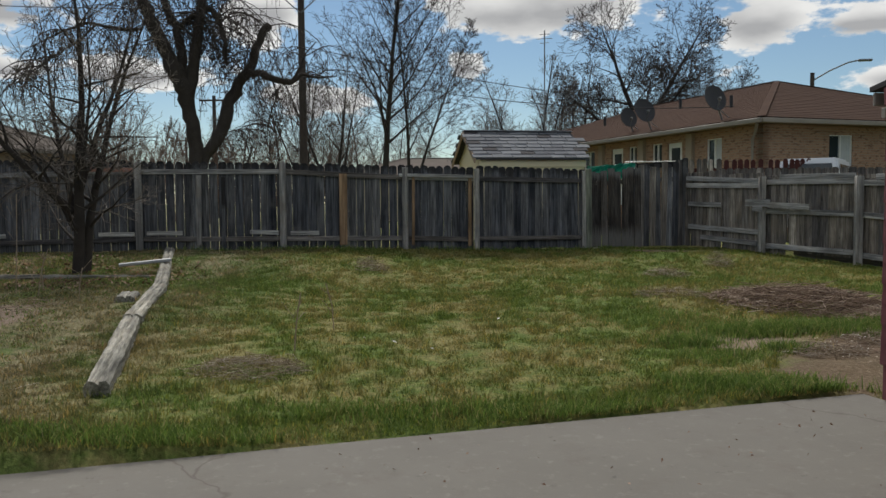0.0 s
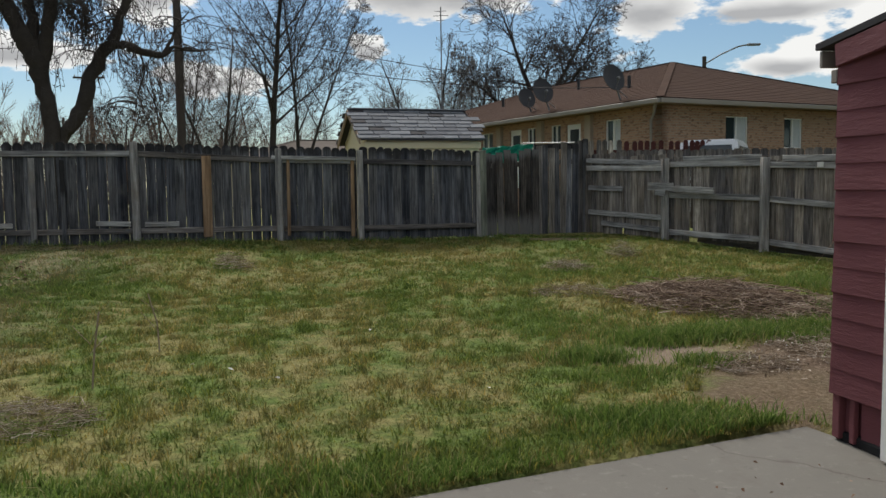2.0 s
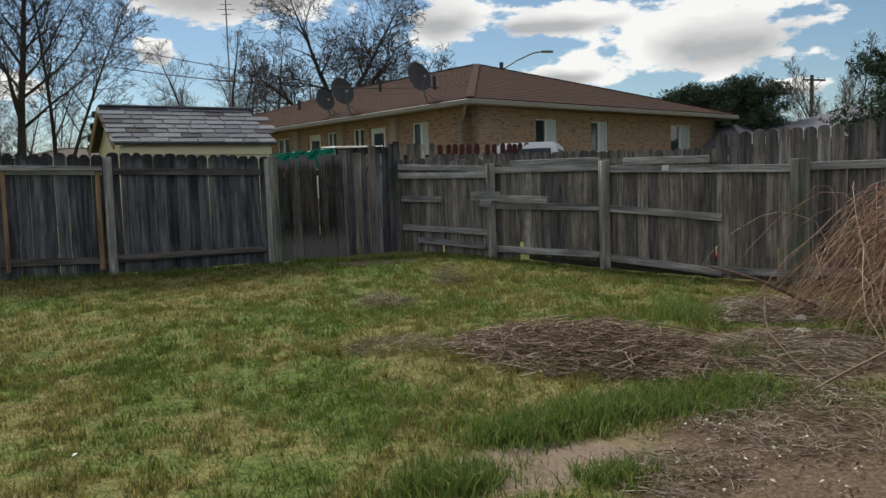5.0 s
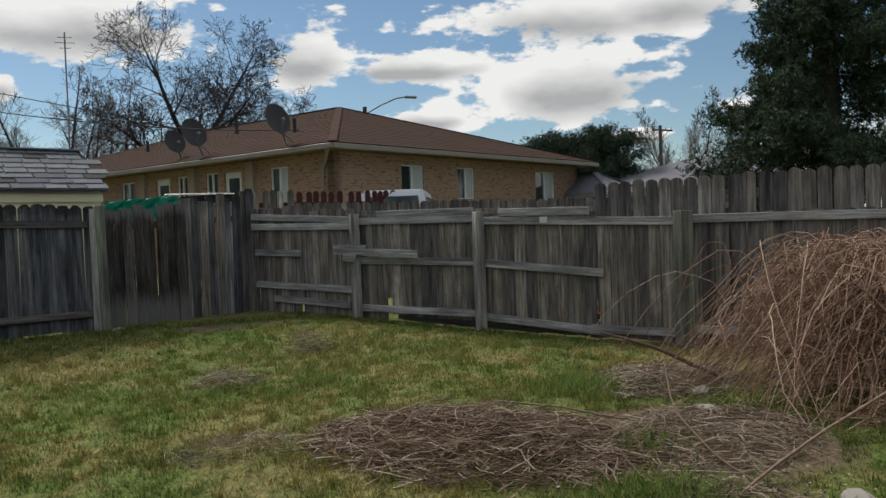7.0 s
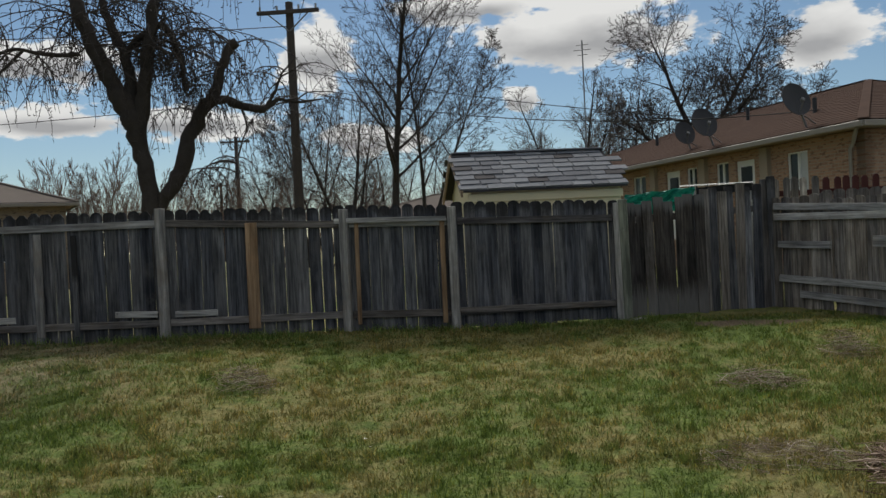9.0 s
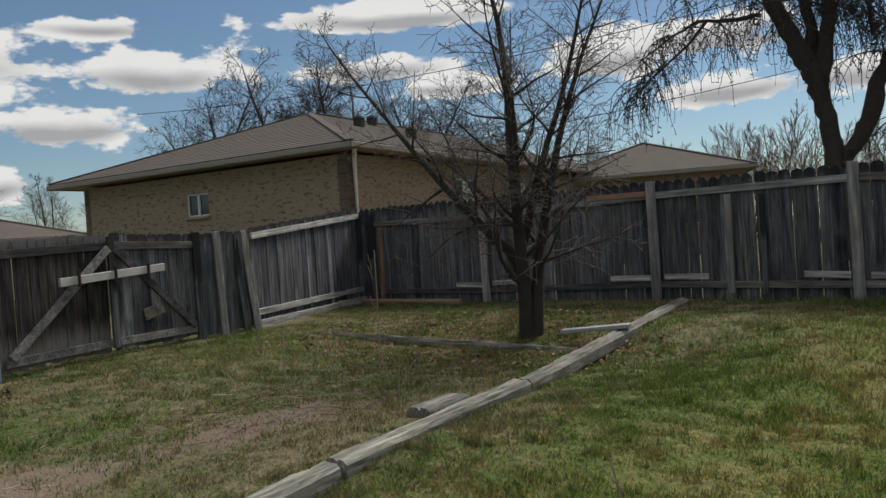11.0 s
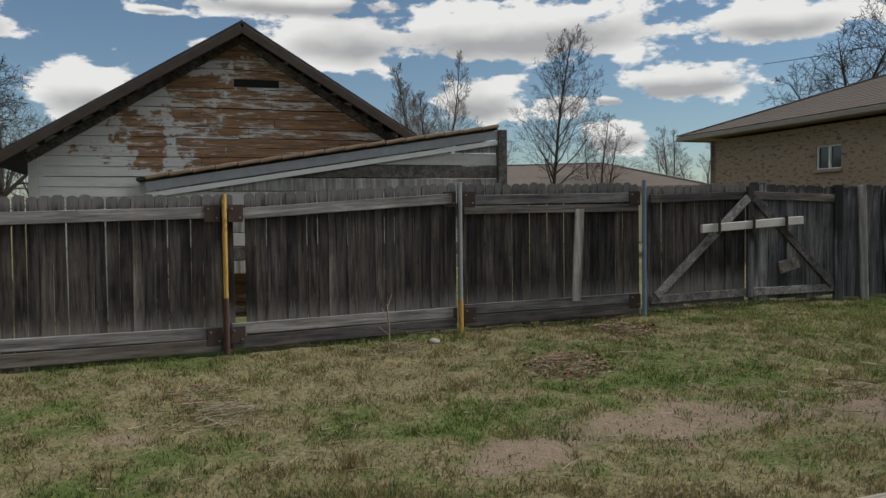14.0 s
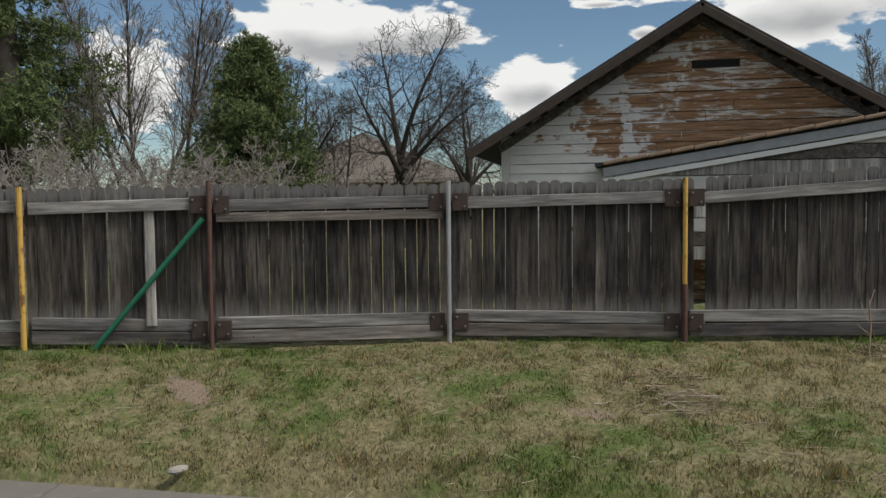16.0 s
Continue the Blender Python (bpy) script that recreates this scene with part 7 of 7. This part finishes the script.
heap("brush_heap", sticks(2600, 4.12, 9.22, 1.1, .68, .17, 1, .26, .0034, -.87, .5) + sticks(420, 4.15, 9.2, 1.15, .72, .22, 2, .5, .004, -.87, .3), M_BRUSH, "low flat heap of dry brown twigs on the lawn")
heap("brush_scatter", sticks(1000, 4.5, 7.5, .75, .6, .05, 3, .2, .0026, 0, .7) + sticks(500, 3.35, 7.15, .4, .28, .03, 4, .16, .0024, 0, .7) + sticks(1300, 6.35, 9.75, .75, .5, .12, 6, .3, .0034, 0, .6) + sticks(900, 5.5, 8.5, .7, .6, .06, 8, .28, .0032, 0, .6), M_STRAW, "scattered pale dry twigs on bare earth", "twigs")


def canes(n_, cx, cy, reach, high, seed, radius):
    """Long cut canes that rise from the heart of a heap, arch over and trail to the ground."""
    r = np.random.RandomState(seed)
    out = []
    for _ in range(n_):
        a = r.rand() * 6.283
        c0 = np.array([cx + r.normal(0, .4), cy + r.normal(0, .4), .05])
        u = np.array([math.cos(a), math.sin(a), 0.0])
        side = np.array([-u[1], u[0], 0])
        ln, top, drift = reach * r.uniform(.35, 1.1), high * r.uniform(.25, 1.05), r.normal(0, .35)
        t = np.linspace(0, 1, 9)[:, None]
        p = c0 + u * ln * t**1.2 + side * drift * t**2 + np.array([0, 0, 1.0]) * top * np.sin(np.pi * np.clip(t * .72 + .26, 0, 1)) + r.normal(0, .02, (9, 3))
        p[:, 2] = np.maximum(p[:, 2] + hz(cx, cy), height(p[:, 0], p[:, 1]) + .01)
        rd = radius * r.uniform(.6, 1.5)
        out.append(tube(p, np.linspace(rd, rd * .5, 9), 3))
    return out


heap("large_brush_heap", canes(2100, 7.5, 8.35, 1.3, 1.12, 5, .0042) + sticks(1300, 7.45, 8.3, 1.15, 1.0, .95, 7, .5, .0038, .6, .6, .2), M_REDBRUSH, "large arching heap of reddish brown cut brush")
heap("dead_branch", [tube(*gnarl(p, q, random.Random(3)), 6) for p, q in (([(6.2, 7.75, .5), (5.5, 7.85, .27), (5.0, 7.8, .16), (4.7, 7.75, .1)], (.009, .009, .008, .005)), ([(5.9, 9.3, .5), (5.4, 8.75, .32), (5.1, 8.15, .2), (5.0, 7.6, .1)], (.007, .008, .007, .005)), ([(4.6, 9.7, .33), (4.95, 9.3, .3), (5.15, 9.0, .25)], (.006, .007, .006)), ([(6.6, 9.4, .3), (6.2, 9.75, .55), (5.9, 10.0, .66)], (.02, .016, .008)))]
     + sticks(16, 5.3, 8.3, .8, .6, .08, 12, .7, .005, 0, .3), M_BRUSH, "bare fallen branches lying by the brush heap", "branch")
heap("dead_weeds", sticks(420, -1.43, 6.3, .42, .3, .1, 13, .2, .0018, 0, .8) + sticks(260, 2.85, 9.95, .45, .25, .1, 14, .2, .0018, 0, .8) + sticks(150, -1.0, 12.0, .25, .2, .22, 15, .28, .0022, 0, .8) + sticks(120, 4.49, 12.98, .2, .15, .24, 25, .28, .0022, 0, .8) + sticks(150, 3.36, 11.97, .3, .2, .15, 26, .28, .0022, 0, .8), M_STRAW, "pale tangles of dead weeds in the lawn", "weeds")
heap("leaf_litter_twigs", sticks(160, -5.6, 5.8, .35, .3, .05, 16, .15, .004) + sticks(120, -7.0, 6.5, .4, .25, .05, 17, .15, .004) + sticks(90, -4.6, 3.1, .5, .3, .04, 18, .2, .003) + sticks(150, -4.6, 8.3, .8, .8, .02, 19, .3, .003), M_BRUSH, "small drifts of dead stems and twigs", "litter")

heap("straw_litter", sticks(420, -3.9, 2.2, 1.6, 2.6, .02, 31, .16, .0022, .5) + sticks(420, -4.6, 5.6, 2.0, 2.2, .02, 32, .16, .0022, .4) + sticks(60, -4.4, 3.4, .25, .2, .06, 33, .3, .003) + sticks(40, -6.3, 4.4, .2, .2, .1, 34, .3, .003), M_STRAW, "pale dry stems lying in the thin grass", "straw")

r = np.random.RandomState(8)


def flakes(name, n_, cx, cy, rx, ry, size, mat, label, category, seed):
    r = np.random.RandomState(seed)
    a, q = r.rand(n_) * 6.283, np.sqrt(r.rand(n_))
    x, y = cx + np.cos(a) * q * rx, cy + np.sin(a) * q * ry
    z = height(x, y) + .012 + r.rand(n_) * .025
    c = np.stack([x, y, z], -1)
    e = r.normal(0, 1, (n_, 3)) * (1, 1, .35)
    e /= np.linalg.norm(e, axis=1)[:, None]
    s = np.cross(e, r.normal(0, .35, (n_, 3)) + (0, 0, 1))
    s /= np.linalg.norm(s, axis=1)[:, None]
    L, W = size * r.uniform(.5, 1.2, n_)[:, None], size * r.uniform(.3, .6, n_)[:, None]
    v = np.stack([c - e * L, c + s * W + (0, 0, .006), c + e * L, c - s * W], 1).reshape(-1, 3)
    tagged(new(name, quad_mesh(name, v, np.arange(len(v)).reshape(-1, 4), mat)), label, category, kind="stuff")


flakes("fallen_leaves", 1300, -5.6, 11.2, 2.4, 1.7, .032, M_LEAF, "dead brown leaves under the small tree", "leaves", 1)
flakes("fallen_leaves", 170, -5.6, 5.8, .5, .4, .03, M_LEAF, "drift of curled grey-brown leaves", "leaves", 2)
flakes("fallen_leaves", 140, -7.0, 6.5, .6, .4, .03, M_LEAF, "drift of curled grey-brown leaves by the fence", "leaves", 3)
flakes("wood_chips", 800, 4.3, 7.4, 1.3, 1.1, .017, M_STRAW, "pale chips and scraps on the bare earth", "chips", 4)
flakes("pale_scraps", 80, 4.2, 7.35, .9, .45, .012, M_PAPER, "white scraps of bark and paper on the earth", "scraps", 5)
flakes("pale_scraps", 90, 6.75, 10.05, .4, .25, .03, M_PAPER, "white scraps of torn paper by the brush heap", "scraps", 7)
flakes("patio_crumbs", 90, 1.6, 4.2, 2.2, 1.2, .012, M_LEAF, "crumbs of earth and dead leaf on the patio", "crumbs", 9)
flakes("pale_scraps", 14, 1.5, 8.5, 2.5, 2.5, .022, M_PAPER, "tiny white scraps in the lawn", "scraps", 6)
for i, (x, y, s) in enumerate(((6.6, 9.85, .08), (6.3, 9.3, .07), (5.9, 8.9, .07), (6.9, 9.7, .07), (-2.1, 1.15, .05), (-6.6, 4.7, .06), (5.3, 7.4, .09))):
    bm = bmesh.new()
    bmesh.ops.create_icosphere(bm, subdivisions=2, radius=s, matrix=pose(x, y, hz(x, y) + s * .2, 0, 0, i * 40) @ Matrix.Diagonal((1.3, .9, .5, 1)))
    for v in bm.verts:
        v.co += Vector(noise.noise_vector(v.co * 9)) * s * .3
    tagged(part("rubble_stone", bm, M_STONE, None), "pale broken lump of rubble on the ground", "stone", "rubble")
# tall dead stalks in the dry half
for i, (x, y, h) in enumerate(((-4.85, 9.4, 1.15), (-4.7, 9.75, .5), (-4.5, 9.2, .45), (-5.3, 8.7, .5), (-5.0, 9.0, .4), (-3.9, 8.9, .35), (-1.2, 6.9, .5), (-1.0, 7.9, .45), (-6.2, 4.3, .45))):
    rr_ = random.Random(i)
    st = thing("dead_stalk", (x, y, hz(x, y)), "thin pale dead weed stalk standing in dry grass", "weed")
    z = hz(x, y)
    pipe("stem", [(x, y, z - .02), (x + rr_.uniform(-.04, .04), y + .01, z + h * .5), (x + rr_.uniform(-.1, .1), y, z + h)], .006, M_STRAW, st, 4)
    for k in range(3):
        f = rr_.uniform(.3, .9)
        pipe("side_shoot", [(x, y, z + h * f), (x + rr_.uniform(-.15, .15), y + rr_.uniform(-.1, .1), z + h * f + rr_.uniform(.05, .18))], .003, M_STRAW, st, 3)


def blades(name, x, y, tall, wide, seed, mat, label, category="grass"):
    r = np.random.RandomState(seed)
    n_ = len(x)
    z = height(x, y) - .01
    a = r.rand(n_) * 6.283
    lean_ = r.normal(0, .45, (n_, 2))
    h = tall * r.uniform(.5, 1.3, n_)
    s = np.stack([np.cos(a), np.sin(a), np.zeros(n_)], -1) * (wide * r.uniform(.6, 1.4, n_))[:, None]
    c = np.stack([x, y, z], -1)
    mid_ = c + np.stack([lean_[:, 0] * h * .35, lean_[:, 1] * h * .35, h * .6], -1)
    tip = c + np.stack([lean_[:, 0] * h, lean_[:, 1] * h, h * .95], -1)
    v = np.stack([c - s, c + s, mid_ + s * .7, tip, mid_ - s * .7], 1).reshape(-1, 3)
    i0 = np.arange(n_)[:, None] * 5
    f = np.concatenate([i0 + [0, 1, 2], i0 + [0, 2, 4], i0 + [4, 2, 3]], 0)
    tagged(new(name, quad_mesh(name, v, f, mat)), label, category, kind="stuff")


def bare_here(x, y):
    k = np.zeros(len(x), bool)
    for cx, cy, rx, ry, turn, rag in BARE:
        c, s = math.cos(radians(turn)), math.sin(radians(turn))
        dx, dy = x - cx, y - cy
        u_, v_ = (dx * c + dy * s) / rx, (-dx * s + dy * c) / ry
        k |= u_**2 + v_**2 < .8
    return k


def lawn(n_, x0, x1, y0, y1, seed, keep=.0):
    r = np.random.RandomState(seed)
    x, y = r.uniform(x0, x1, n_), r.uniform(y0, y1, n_)
    # gather the blades into loose clumps
    m_ = n_ // 14
    cx, cy, pick, tight = r.uniform(x0, x1, m_), r.uniform(y0, y1, m_), r.randint(0, m_, n_), r.rand(n_) < .6
    x, y = np.where(tight, cx[pick] + r.normal(0, .045, n_), x), np.where(tight, cy[pick] + r.normal(0, .045, n_), y)
    k = ~on_patio(x, y, .0) & ~(bare_here(x, y) & (r.rand(n_) > keep))
    k &= ~((x > 3.0) & (y < 5.75))
    k &= y < 15.25 + .1229 * (x - 3) - .05
    k &= (x - 5.85) * 3.51 + (y - 14.59) * 2.25 < 0
    k &= x > -1.7 - 7.2 * (y + 3.5) / 11.5 - .2
    return x[k], y[k]


x, y = lawn(300000, -3.2, 6.5, 4.0, 10.5, 1)
blades("grass", x, y, .026, .0032, 1, M_BLADE, "short patchy lawn grass, green mixed with dry yellow")
x, y = lawn(130000, -4.8, 9.0, 10.0, 16.2, 2)
blades("grass", x, y, .034, .0045, 2, M_BLADE, "short patchy lawn grass by the back fence")
x, y = lawn(24000, -1.9, -.2, -3.4, 4.0, 5, .25)
blades("grass", x, y, .03, .0036, 5, M_BLADE, "thin dry grass beside the patio")
x, y = lawn(30000, -11.5, -4.5, 11.5, 14.2, 6, .25)
blades("grass", x, y, .04, .005, 6, M_BLADE, "thin grass under the back fence")
x, y = lawn(230000, -9.0, -1.9, -2.8, 11.6, 3, .2)
blades("grass", x, y, .03, .0036, 3, M_BLADE, "thin dry grass of the bare half of the yard")

# small raised clumps that break up the mown turf
r = np.random.RandomState(33)
cx, cy = r.uniform(-3.0, 7.0, 5200), r.uniform(4.4, 15.0, 5200)
x, y = np.repeat(cx, 22), np.repeat(cy, 22)
hh = np.repeat(r.uniform(.03, .085, 5200), 22)
rad_ = np.repeat(r.uniform(.02, .06, 5200), 22)
x, y = x + r.normal(0, 1, len(x)) * rad_, y + r.normal(0, 1, len(y)) * rad_
k = ~on_patio(x, y, .02) & ~bare_here(x, y) & ~((x > 2.95) & (y < 5.8)) & (y < 15.2 + .1229 * (x - 3)) & ((x - 5.85) * 3.51 + (y - 14.59) * 2.25 < -.2)
blades("grass_clumps", x[k], y[k], hh[k], .0035, 34, M_BLADE, "small raised clumps of green and straw-coloured grass")

r = np.random.RandomState(35)
cx, cy = r.uniform(-9.0, -2.6, 3000), r.uniform(-2.5, 12.5, 3000)
x, y = np.repeat(cx, 18), np.repeat(cy, 18)
hh, rad_ = np.repeat(r.uniform(.03, .075, 3000), 18), np.repeat(r.uniform(.02, .06, 3000), 18)
x, y = x + r.normal(0, 1, len(x)) * rad_, y + r.normal(0, 1, len(y)) * rad_
k = ~on_patio(x, y, .02) & ~bare_here(x, y) & (x > -1.7 - 7.2 * (y + 3.5) / 11.5 - .1)
blades("grass_clumps", x[k], y[k], hh[k], .0035, 36, M_BLADE, "small clumps of dull green and straw grass by the board fence")

# lush tufts where the ground is damp
r = np.random.RandomState(12)
tx, ty, th = [], [], []
for cx, cy, sx, sy, n_, h in ((3.5, 7.98, .4, .1, 5600, .115), (2.93, 7.93, .14, .07, 1500, .12), (2.27, 7.45, .16, .1, 1700, .12), (3.03, 7.18, .09, .06, 900, .1), (4.25, 7.95, .3, .14, 3200, .11), (5.7, 9.95, .22, .16, 2400, .13), (4.9, 8.6, .2, .12, 1100, .09), (2.4, 8.6, .5, .3, 2600, .065), (2.4, 6.9, .2, .12, 1000, .08), (2.2, 6.0, .3, .1, 2800, .085), (2.55, 5.83, .25, .07, 1800, .09),
                        (3.2, 11.8, 1.6, .9, 7000, .06), (4.6, 12.4, 1.0, .8, 4500, .06), (-2.5, 10.5, 1.0, 1.2, 6000, .06), (.6, 5.35, 1.2, .1, 6000, .07), (-1.6, 4.65, .7, .1, 3500, .07), (-3.0, 14.35, 1.4, .12, 2500, .11), (.5, 14.8, 1.2, .1, 2000, .1), (-6.4, 8.4, .8, .6, 5000, .05), (-5.8, 11.2, 1.2, .9, 7000, .05), (-7.6, 12.2, 1.2, .6, 4000, .06), (-3.6, 6.9, .3, 1.0, 1600, .04), (-5.2, 3.6, .7, .9, 2200, .04), (-3.4, 1.4, .4, .8, 1800, .04), (-7.2, 9.8, .7, .7, 2600, .06), (-5.5, 1.6, .25, .7, 1800, .08), (-3.5, -1.6, .25, .5, 2600, .13),
                        (-6.7, 4.2, .2, .5, 1200, .08), (-4.5, 6.93, .22, .22, 900, .05), (-4.4, 5.2, .3, .25, 900, .05)):
    tx.append(r.normal(cx, sx, n_))
    ty.append(r.normal(cy, sy, n_))
    th.append(np.full(n_, h) * r.uniform(.5, 1.1, n_))
x, y, h = np.concatenate(tx), np.concatenate(ty), np.concatenate(th)
seeds_x, seeds_y = x[::30], y[::30]
near = np.arange(len(x)) // 30
near = np.minimum(near, len(seeds_x) - 1)
x, y = np.where(r.rand(len(x)) < .7, seeds_x[near] + r.normal(0, .06, len(x)), x), np.where(r.rand(len(x)) < .7, seeds_y[near] + r.normal(0, .06, len(x)), y)
k = ~on_patio(x, y, .03) & ~((x > 2.98) & (y < 5.8)) & (y < 15.2 + .1229 * (x - 3))
blades("grass_tufts", x[k], y[k], h[k], .004, 9, M_LUSH, "lush taller green grass tufts", "grass")
